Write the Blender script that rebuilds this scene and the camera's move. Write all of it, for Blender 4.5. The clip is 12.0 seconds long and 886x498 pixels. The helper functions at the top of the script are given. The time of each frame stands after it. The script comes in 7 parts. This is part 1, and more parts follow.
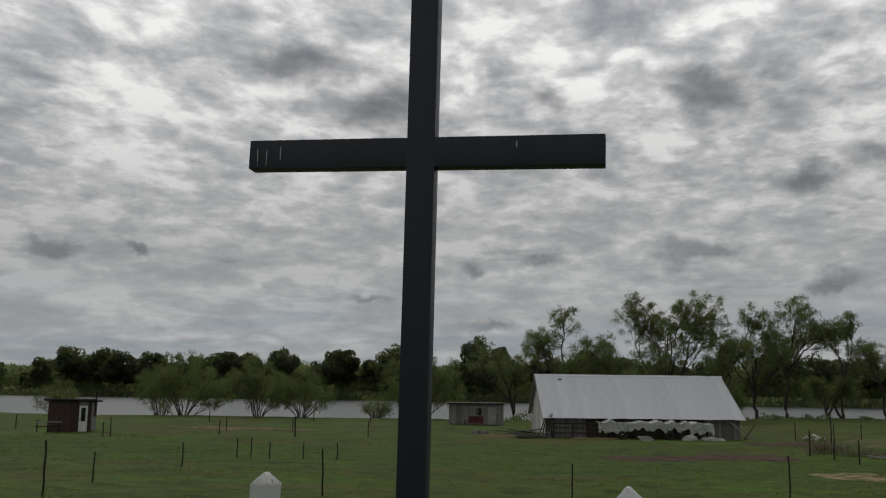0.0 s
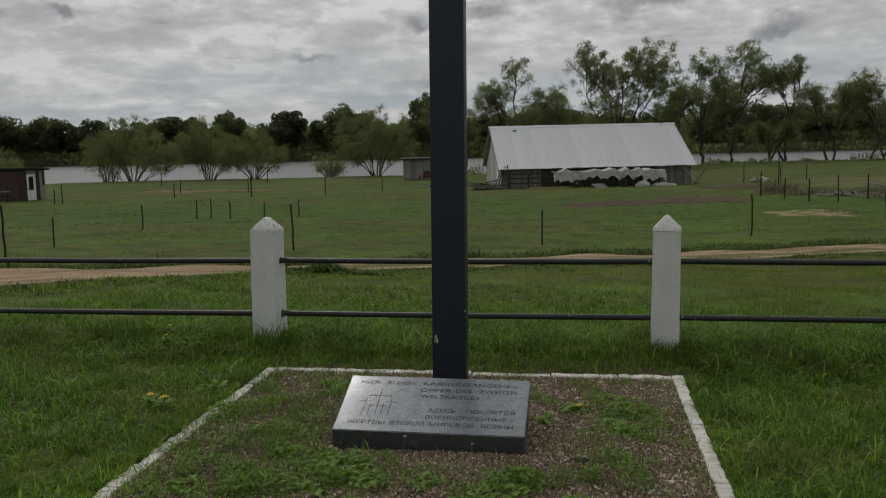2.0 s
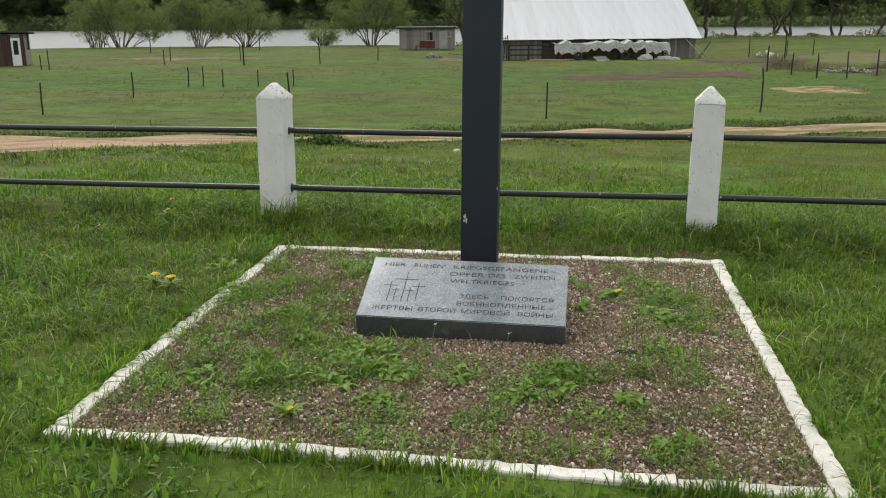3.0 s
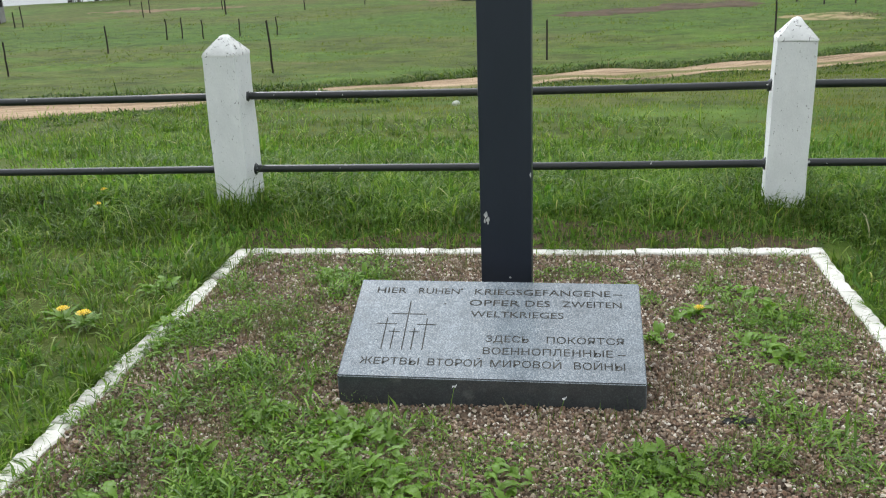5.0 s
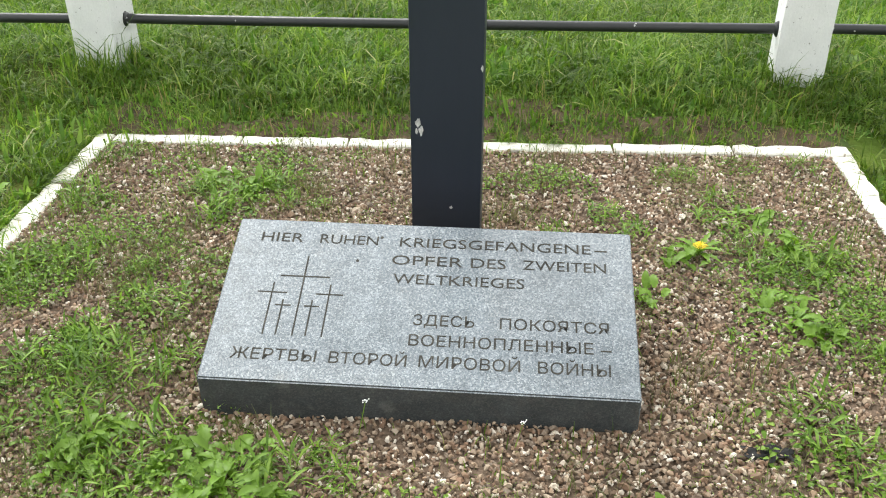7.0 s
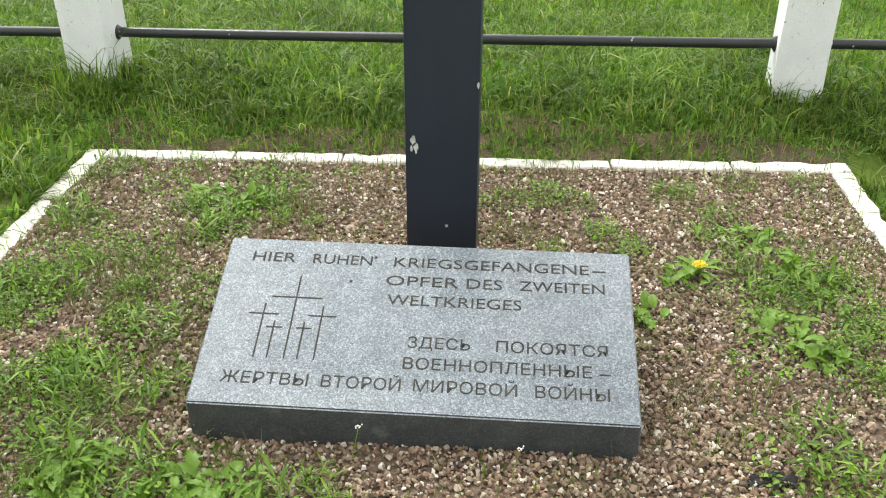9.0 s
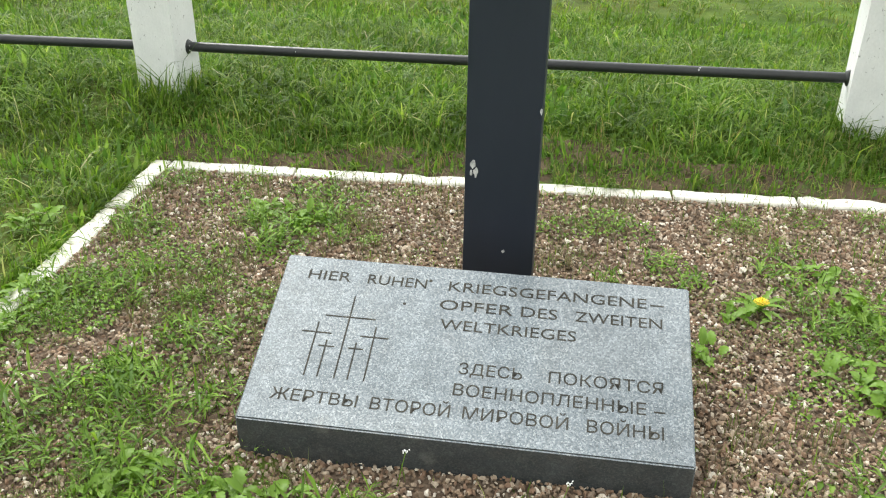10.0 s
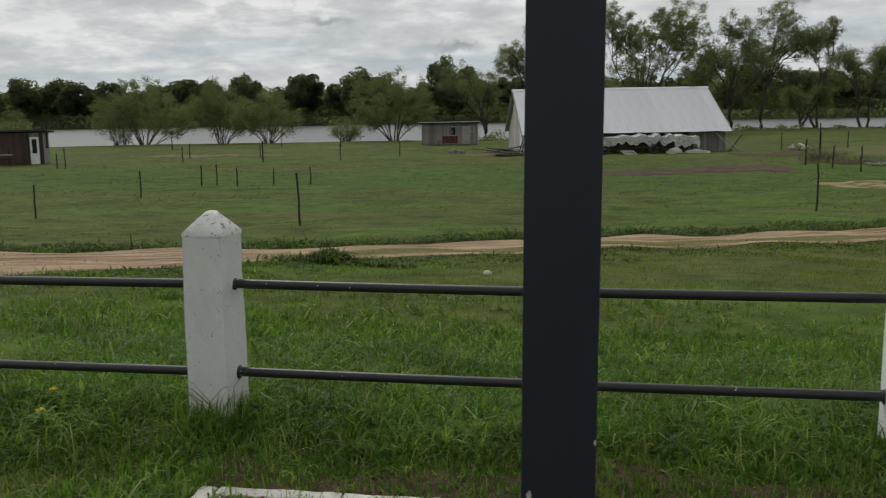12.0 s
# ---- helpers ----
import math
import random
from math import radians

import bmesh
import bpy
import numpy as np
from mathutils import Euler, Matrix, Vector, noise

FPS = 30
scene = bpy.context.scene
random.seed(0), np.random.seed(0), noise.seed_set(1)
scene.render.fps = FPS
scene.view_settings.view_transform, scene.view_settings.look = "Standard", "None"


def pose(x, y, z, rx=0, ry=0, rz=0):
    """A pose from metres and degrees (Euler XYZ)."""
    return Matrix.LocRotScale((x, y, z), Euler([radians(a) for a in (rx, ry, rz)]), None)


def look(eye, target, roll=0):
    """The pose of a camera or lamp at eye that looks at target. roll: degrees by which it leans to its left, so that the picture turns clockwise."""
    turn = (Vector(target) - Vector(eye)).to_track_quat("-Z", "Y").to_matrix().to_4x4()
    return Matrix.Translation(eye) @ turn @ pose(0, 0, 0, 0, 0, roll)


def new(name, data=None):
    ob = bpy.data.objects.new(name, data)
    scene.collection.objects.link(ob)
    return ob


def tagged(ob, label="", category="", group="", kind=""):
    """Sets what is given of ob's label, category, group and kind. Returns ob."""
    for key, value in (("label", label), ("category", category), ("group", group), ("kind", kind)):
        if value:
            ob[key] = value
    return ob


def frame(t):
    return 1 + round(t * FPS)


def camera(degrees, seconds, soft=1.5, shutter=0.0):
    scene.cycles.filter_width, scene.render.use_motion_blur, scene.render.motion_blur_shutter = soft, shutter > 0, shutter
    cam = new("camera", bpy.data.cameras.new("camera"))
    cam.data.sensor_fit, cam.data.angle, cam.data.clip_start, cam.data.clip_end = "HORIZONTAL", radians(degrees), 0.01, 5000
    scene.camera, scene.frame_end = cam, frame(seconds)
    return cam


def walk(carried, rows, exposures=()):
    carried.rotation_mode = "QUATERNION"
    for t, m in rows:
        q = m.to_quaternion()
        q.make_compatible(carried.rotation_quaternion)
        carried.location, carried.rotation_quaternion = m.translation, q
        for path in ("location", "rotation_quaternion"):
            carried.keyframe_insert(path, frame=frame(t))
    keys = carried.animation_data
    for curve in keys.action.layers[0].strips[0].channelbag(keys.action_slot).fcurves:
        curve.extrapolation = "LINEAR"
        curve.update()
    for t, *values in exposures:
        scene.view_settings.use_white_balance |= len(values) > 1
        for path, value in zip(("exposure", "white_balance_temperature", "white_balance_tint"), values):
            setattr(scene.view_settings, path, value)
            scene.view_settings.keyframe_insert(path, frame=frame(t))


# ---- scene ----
cam = camera(52.5, 12.0, soft=1.1, shutter=0.12)

PATH = [
    (0, (1.613, -6.404, 1.896), (1.193, -4.473, 2.204), 0.7),
    (0.5, (1.525, -6.313, 1.858), (1.069, -4.371, 1.993), 0.4),
    (1, (1.353, -5.988, 1.778), (0.936, -4.033, 1.754), -0.4),
    (1.5, (1.176, -5.801, 1.767), (0.827, -3.834, 1.667), -0.6),
    (2, (0.86, -5.603, 1.671), (0.548, -3.64, 1.444), -1.3),
    (2.5, (0.68, -5.382, 1.646), (0.377, -3.449, 1.232), -0.7),
    (2.7, (0.646, -5.305, 1.629), (0.338, -3.392, 1.131), -0.5),
    (4.3, (0.209, -4.195, 1.547), (0.019, -2.27, 1.04), -1.5),
    (4.5, (0.235, -4.035, 1.539), (0.011, -2.111, 1.039), -2.0),
    (5, (0.274, -3.642, 1.507), (-0.012, -1.763, 0.885), -2.8),
    (5.5, (0.192, -3.248, 1.437), (0.007, -1.426, 0.633), -3.1),
    (6, (0.122, -2.945, 1.46), (0.022, -1.156, 0.573), -2.4),
    (6.5, (0.169, -2.645, 1.452), (0.044, -0.897, 0.487), -1.5),
    (7, (0.209, -2.505, 1.47), (0.051, -0.78, 0.471), -0.8),
    (7.5, (0.194, -2.473, 1.47), (0.043, -0.74, 0.482), -0.7),
    (9.3, (0.207, -2.434, 1.466), (0.057, -0.696, 0.488), -0.6),
    (9.5, (0.205, -2.423, 1.463), (0.032, -0.687, 0.485), -0.4),
    (10, (0.199, -2.426, 1.47), (-0.073, -0.681, 0.531), -0.0),
    (10.5, (0.186, -2.449, 1.489), (-0.125, -0.611, 0.766), -0.1),
    (11, (0.206, -2.465, 1.568), (-0.006, -0.525, 1.132), -1.2),
    (11.5, (0.205, -2.493, 1.587), (0.022, -0.523, 1.299), -1.5),
    (12, (0.115, -2.513, 1.576), (-0.233, -0.568, 1.274), -1.0),
]
# the clip's camera darkens for the sky and brightens for the ground
EXPOSURES = [(0.0, -1.62, 6300, 11), (0.5, -1.3, 6350, 10), (1.0, -0.9, 6400, 10), (1.5, -0.7, 6450, 10), (2.0, -1.25, 6400, 11), (2.5, -0.30, 6550, 11), (4.5, 0.24, 5900, 7), (5.0, 0.30, 5950, 9), (5.5, 0.82, 6250, 9), (6.0, 0.94, 6400, 9), (7.5, 0.82, 6400, 8), (9.5, 0.82, 6450, 8), (10.0, 0.82, 6450, 6), (10.5, 0.98, 6350, 8), (11.0, 0.48, 5950, 8), (11.5, -0.34, 6450, 10), (12.0, -0.86, 6350, 10)]
walk(cam, [(t, look(eye, target, roll)) for t, eye, target, roll in PATH], EXPOSURES)

# ---- build ----
rng = np.random.default_rng(7)

# ---------- world, sun ----------
SUN_AZ, SUN_EL = 28.0, 50.0     # degrees to the left of straight ahead, and above the horizon
world = bpy.data.worlds.new("world")
scene.world = world
world.use_nodes = True


class Nodes:
    """A small helper round one node tree."""

    def __init__(self, tree):
        self.t = tree
        tree.nodes.clear()

    def add(self, kind, ins=None):
        n = self.t.nodes.new(kind)
        for k, v in (ins or {}).items():
            self.put(n.inputs[k], v)
        return n

    def put(self, socket, v):
        if isinstance(v, bpy.types.NodeSocket):
            self.t.links.new(v, socket)
        elif isinstance(v, bpy.types.Node):
            self.t.links.new(v.outputs[0], socket)
        else:
            socket.default_value = v

    def math(self, op, a, b=0.0, c=0.0, clamp=False):
        n = self.add("ShaderNodeMath")
        n.operation, n.use_clamp = op, clamp
        for i, v in enumerate((a, b, c)):
            self.put(n.inputs[i], v)
        return n.outputs[0]

    def vec(self, op, a, b=(0, 0, 0), by=1.0):
        n = self.add("ShaderNodeVectorMath")
        n.operation = op
        self.put(n.inputs[0], a)
        self.put(n.inputs[1], b)
        n.inputs[3].default_value = by
        return n.outputs["Value"] if op in ("DOT_PRODUCT", "LENGTH", "DISTANCE") else n.outputs[0]

    def noise(self, vec, scale, detail=3.0, rough=0.55, distortion=0.0, out=0):
        n = self.add("ShaderNodeTexNoise", {"Scale": scale, "Detail": detail, "Roughness": rough, "Distortion": distortion})
        if vec is not None:
            self.put(n.inputs["Vector"], vec)
        return n.outputs[out]

    def ramp(self, fac, stops):
        n = self.add("ShaderNodeValToRGB")
        self.put(n.inputs[0], fac)
        els = n.color_ramp.elements
        while len(els) < len(stops):
            els.new(0.5)
        for e, (p, c) in zip(els, stops):
            e.position, e.color = p, (*c, 1.0) if len(c) == 3 else c
        return n.outputs[0]

    def mix(self, fac, a, b, blend="MIX"):
        n = self.add("ShaderNodeMix")
        n.data_type, n.blend_type = "RGBA", blend
        self.put(n.inputs[0], fac)
        self.put(n.inputs[6], a if not isinstance(a, tuple) or len(a) == 4 else (*a, 1))
        self.put(n.inputs[7], b if not isinstance(b, tuple) or len(b) == 4 else (*b, 1))
        return n.outputs[2]

    def range(self, v, a, b, c=0.0, d=1.0, smooth=True):
        n = self.add("ShaderNodeMapRange")
        n.interpolation_type = "SMOOTHSTEP" if smooth else "LINEAR"
        for i, x in enumerate((v, a, b, c, d)):
            self.put(n.inputs[i], x)
        return n.outputs[0]


def grey(v):
    return (v, v, v)


def build_world():
    n = Nodes(world.node_tree)
    sky = n.add("ShaderNodeTexSky")
    sky.sky_type, sky.sun_disc = "NISHITA", False
    sky.sun_elevation, sky.sun_rotation = radians(SUN_EL), radians(-SUN_AZ)
    sky.altitude, sky.dust_density = 100.0, 1.5
    way = n.add("ShaderNodeTexCoord").outputs["Generated"]
    split = n.add("ShaderNodeSeparateXYZ", {0: way})
    x, y, z = split.outputs
    up = n.math("ADD", n.math("MAXIMUM", z, 0.0), 0.10)
    flat = n.add("ShaderNodeCombineXYZ", {0: n.math("DIVIDE", x, up), 1: n.math("DIVIDE", y, up), 2: 0.0}).outputs[0]
    # high rippled sheet, drawn out across the view
    ripple = n.vec("MULTIPLY", flat, (2.0, 1.45, 1.0))
    sheet = n.noise(ripple, 2.1, 4.5, 0.52, 0.35)
    fine = n.noise(ripple, 5.2, 3.0, 0.5, 0.5)
    broad = n.noise(flat, 0.42, 3.0, 0.5)
    puffs = n.noise(n.vec("MULTIPLY", flat, (1.5, 1.15, 1.0)), 5.2, 5.0, 0.6, 0.25)
    dense = n.math("ADD", n.math("MULTIPLY", sheet, 0.46), n.math("ADD", n.math("MULTIPLY", fine, 0.18), n.math("MULTIPLY", puffs, 0.36)))
    low = n.math("ADD", n.math("MULTIPLY", n.noise(n.vec("MULTIPLY", way, (1.0, 1.0, 3.0)), 9.0, 4.0, 0.55, 0.3), 0.55), n.math("MULTIPLY", n.noise(n.vec("MULTIPLY", way, (1.0, 1.0, 2.6)), 26.0, 4.0, 0.6, 0.3), 0.45))
    dense = n.math("ADD", dense, n.math("MULTIPLY", n.math("SUBTRACT", low, dense), n.range(z, 0.10, 0.34, 0.80, 0.25)))
    bright = n.ramp(dense, [(0.39, (0.67, 0.685, 0.715)), (0.455, (0.97, 0.975, 0.975)), (0.505, (1.35, 1.335, 1.285)), (0.565, (2.02, 1.98, 1.89))])
    # broad drift, thinner and brighter round the hidden sun
    sun_way = (-math.sin(radians(SUN_AZ)) * math.cos(radians(SUN_EL)), math.cos(radians(SUN_AZ)) * math.cos(radians(SUN_EL)), math.sin(radians(SUN_EL)))
    toward = n.math("MAXIMUM", n.vec("DOT_PRODUCT", way, sun_way), 0.0)
    ahead = n.vec("DOT_PRODUCT", way, (-math.sin(radians(SUN_AZ)), math.cos(radians(SUN_AZ)), 0.0))
    glow = n.math("ADD", n.range(ahead, -0.3, 0.75, 0.54, 0.98), n.math("MULTIPLY", n.math("POWER", toward, 5.0), 0.30))
    bright = n.mix(1.0, bright, n.math("MULTIPLY", glow, n.math("MULTIPLY", n.range(broad, 0.3, 0.7, 0.86, 1.12), n.range(z, 0.14, 0.40, 0.94, 1.26))), "MULTIPLY")
    # low grey heaps
    heap_at = n.vec("MULTIPLY", flat, (0.8, 1.5, 1.0))
    heap = n.noise(heap_at, 1.15, 6.0, 0.6, 0.3)
    heaps = n.math("MULTIPLY", n.range(heap, 0.585, 0.66), n.range(z, 0.05, 0.14))
    # a few dark heaps of their own, at bearings (left of ahead) and heights in degrees
    puff = None
    rough_way = n.vec("ADD", way, n.vec("SCALE", n.vec("SUBTRACT", n.noise(way, 13.0, 5.0, 0.55, out=1), (0.5, 0.5, 0.5)), by=0.085))
    for az, el, wide, tall in ((22.0, 20.1, 3.6, 1.7), (16.2, 17.9, 3.6, 1.9), (-4.6, 18.4, 3.6, 1.9), (-10.7, 12.9, 2.8, 0.9), (-14.6, 13.6, 1.8, 0.9), (-4.3, 8.4, 3.2, 0.8),
                               (5.8, 8.0, 1.7, 0.6), (-11.6, 6.4, 1.8, 0.5), (36.2, 7.9, 1.7, 0.5), (31.3, 7.9, 1.1, 0.4), (10.8, 7.7, 1.0, 0.5), (5.2, 17.9, 1.6, 0.8), (9.0, 3.9, 2.0, 0.4), (16.8, 5.5, 1.1, 0.35)):
        c = Vector((-math.sin(radians(az)) * math.cos(radians(el)), math.cos(radians(az)) * math.cos(radians(el)), math.sin(radians(el))))
        side = Vector((math.cos(radians(az)), math.sin(radians(az)), 0.0))
        over = side.cross(c)
        if over.z < 0:
            over = -over
        a = n.math("DIVIDE", n.vec("DOT_PRODUCT", n.vec("SUBTRACT", rough_way, tuple(c)), tuple(side)), math.tan(radians(wide)))
        b = n.math("DIVIDE", n.vec("DOT_PRODUCT", n.vec("SUBTRACT", rough_way, tuple(c)), tuple(over)), math.tan(radians(tall)))
        d = n.math("SQRT", n.math("ADD", n.math("MULTIPLY", a, a), n.math("MULTIPLY", b, b)))
        one = n.math("MULTIPLY", n.math("SUBTRACT", 1.0, n.range(d, 0.2, 1.35)), 0.72 if wide > 2.5 else 0.6)
        puff = one if puff is None else n.math("MAXIMUM", puff, one)
    dark = n.ramp(n.noise(flat, 2.0, 5.0, 0.6), [(0.3, (0.20, 0.215, 0.245)), (0.7, (0.40, 0.42, 0.46))])
    tint = n.mix(n.math("MULTIPLY", n.math("SUBTRACT", 1.0, n.range(z, 0.08, 0.34)), 0.62), bright, (1.11, 1.12, 1.095))
    cloud = n.mix(n.math("MAXIMUM", n.math("MULTIPLY", heaps, 0.28), puff), tint, dark)
    # thin blue strip low over the horizon
    gap = n.math("MULTIPLY", n.math("SUBTRACT", 1.0, n.range(z, 0.05, 0.13)), n.range(n.noise(heap_at, 0.7, 3.0), 0.38, 0.62, 0.05, 0.65))
    blue = n.mix(0.82, n.mix(1.0, sky.outputs[0], (0.08, 0.10, 0.13), "MULTIPLY"), (0.66, 0.78, 0.83))
    cover = n.mix(gap, cloud, blue)
    bg = n.add("ShaderNodeBackground", {"Color": cover, "Strength": 1.0})
    n.add("ShaderNodeOutputWorld", {"Surface": bg})


build_world()
sun = new("sun", bpy.data.lights.new("sun", "SUN"))
sun.data.energy, sun.data.angle, sun.data.color = 1.35, radians(9), (1.0, 0.96, 0.90)
sun.matrix_world = look((0, 0, 60), (math.sin(radians(SUN_AZ)) * math.cos(radians(SUN_EL)), -math.cos(radians(SUN_AZ)) * math.cos(radians(SUN_EL)), 60 - math.sin(radians(SUN_EL))))


# ---------- materials ----------
def material(name, dark, light, scale=6.0, fine=90.0, rough=0.75, metal=0.0, bump=0.3, spec=0.35, vary=0.0, island=0.0,
             stain=None, stain_scale=2.5, stain_at=(0.62, 0.72), stretch=(1, 1, 1), translucent=0.0, coat=0.0, depth=0.004):
    """A surface with two scales of colour noise, optional stains, piece-to-piece change and fine relief."""
    m = bpy.data.materials.new(name)
    m.use_nodes = True
    n = Nodes(m.node_tree)
    at = n.vec("MULTIPLY", n.add("ShaderNodeTexCoord").outputs["Object"], stretch)
    big = n.noise(at, scale, 5.0, 0.6)
    small = n.noise(at, fine, 3.0, 0.6)
    fac = n.math("ADD", n.math("MULTIPLY", big, 0.65), n.math("MULTIPLY", small, 0.35))
    col = n.ramp(fac, [(0.34, dark), (0.66, light)])
    if stain is not None:
        s = n.noise(at, stain_scale, 6.0, 0.7, 0.4)
        col = n.mix(n.range(s, *stain_at), col, stain)
    if vary or island:
        r = n.add("ShaderNodeObjectInfo").outputs["Random"] if vary else n.add("ShaderNodeNewGeometry").outputs["Random Per Island"]
        k = vary or island
        col = n.mix(1.0, col, n.ramp(r, [(0.0, grey(1 - k)), (1.0, grey(1 + k))]), "MULTIPLY")
    p = n.add("ShaderNodeBsdfPrincipled", {"Base Color": col, "Metallic": metal, "Specular IOR Level": spec, "Coat Weight": coat})
    n.put(p.inputs["Roughness"], n.range(small, 0.25, 0.75, max(rough - 0.1, 0.02), min(rough + 0.1, 1.0)))
    if bump:
        n.put(p.inputs["Normal"], n.add("ShaderNodeBump", {"Strength": bump, "Distance": depth, "Height": fac}))
    out = p.outputs[0]
    if translucent:
        tr = n.add("ShaderNodeBsdfTranslucent", {"Color": n.mix(1.0, col, (1.25, 1.35, 0.7), "MULTIPLY")})
        out = n.add("ShaderNodeMixShader", {0: translucent, 1: p, 2: tr}).outputs[0]
    n.add("ShaderNodeOutputMaterial", {"Surface": out})
    return m


def leaf_material(name, stops, rough=0.5, translucent=0.35, patch=0.6, patch_amount=0.35, spec=0.3, dry=None, dry_at=(0.5, 0.62)):
    """Foliage: a colour for each leaf or blade, drifting over metres."""
    m = bpy.data.materials.new(name)
    m.use_nodes = True
    n = Nodes(m.node_tree)
    geo = n.add("ShaderNodeNewGeometry")
    col = n.ramp(geo.outputs["Random Per Island"], stops)
    drift = n.noise(geo.outputs["Position"], patch, 4.0, 0.6)
    col = n.mix(1.0, col, n.ramp(drift, [(0.3, grey(1 - patch_amount)), (0.7, grey(1 + patch_amount))]), "MULTIPLY")
    if dry is not None:
        col = n.mix(n.range(n.noise(geo.outputs["Position"], 0.55, 5.0, 0.65), *dry_at, 0.0, 0.75), col, dry)
    p = n.add("ShaderNodeBsdfPrincipled", {"Base Color": col, "Roughness": rough, "Specular IOR Level": spec})
    tr = n.add("ShaderNodeBsdfTranslucent", {"Color": n.mix(1.0, col, (1.2, 1.3, 0.6), "MULTIPLY")})
    n.add("ShaderNodeOutputMaterial", {"Surface": n.add("ShaderNodeMixShader", {0: translucent, 1: p, 2: tr})})
    return m


def ground_material():
    """Turf with bare, drier and lusher patches."""
    m = bpy.data.materials.new("turf")
    m.use_nodes = True
    n = Nodes(m.node_tree)
    at = n.add("ShaderNodeNewGeometry").outputs["Position"]
    far = n.vec("MULTIPLY", at, (0.55, 1.0, 1.0))
    tuft = n.noise(at, 2.2, 6.0, 0.7)
    patch = n.noise(far, 0.11, 6.0, 0.68)
    speck = n.noise(at, 26.0, 3.0, 0.6)
    band = n.noise(n.vec("ADD", far, (31.0, 7.0, 0.0)), 0.17, 5.0, 0.65)
    worn = n.noise(n.vec("ADD", far, (5.0, 71.0, 0.0)), 0.26, 6.0, 0.7)
    col = n.ramp(tuft, [(0.30, (0.040, 0.062, 0.010)), (0.50, (0.080, 0.108, 0.020)), (0.70, (0.130, 0.150, 0.036))])
    col = n.mix(n.range(patch, 0.46, 0.62, 0.0, 0.55), col, (0.122, 0.118, 0.040))
    col = n.mix(n.range(band, 0.48, 0.60, 0.0, 0.66), col, n.ramp(tuft, [(0.3, (0.054, 0.118, 0.011)), (0.7, (0.105, 0.198, 0.022))]))
    col = n.mix(n.range(worn, 0.60, 0.70, 0.0, 0.60), col, (0.140, 0.102, 0.054))
    # lush ungrazed belt between the stakes and the barn
    gy = n.add("ShaderNodeSeparateXYZ", {0: at}).outputs[1]
    wave = n.math("ADD", gy, n.math("MULTIPLY", n.math("SUBTRACT", n.noise(far, 0.10, 4.0, 0.6), 0.5), 14.0))
    belt = n.math("MULTIPLY", n.range(wave, 31.0, 35.0), n.math("SUBTRACT", 1.0, n.range(wave, 46.0, 54.0)))
    col = n.mix(n.math("MULTIPLY", belt, 0.62), col, n.ramp(tuft, [(0.32, (0.028, 0.066, 0.008)), (0.68, (0.085, 0.165, 0.018))]))
    tussock = n.noise(n.vec("MULTIPLY", at, (0.75, 1.0, 1.0)), 0.85, 6.0, 0.75)
    col = n.mix(1.0, col, n.ramp(tussock, [(0.34, grey(0.42)), (0.46, grey(0.76)), (0.62, grey(1.04))]), "MULTIPLY")
    col = n.mix(n.range(speck, 0.42, 0.75, 0.0, 0.22), col, (0.036, 0.045, 0.014))
    p = n.add("ShaderNodeBsdfPrincipled", {"Base Color": col, "Roughness": 0.85, "Specular IOR Level": 0.08})
    n.put(p.inputs["Normal"], n.add("ShaderNodeBump", {"Strength": 0.7, "Distance": 0.05, "Height": n.math("ADD", tuft, n.math("MULTIPLY", speck, 0.3))}))
    n.add("ShaderNodeOutputMaterial", {"Surface": p})
    return m


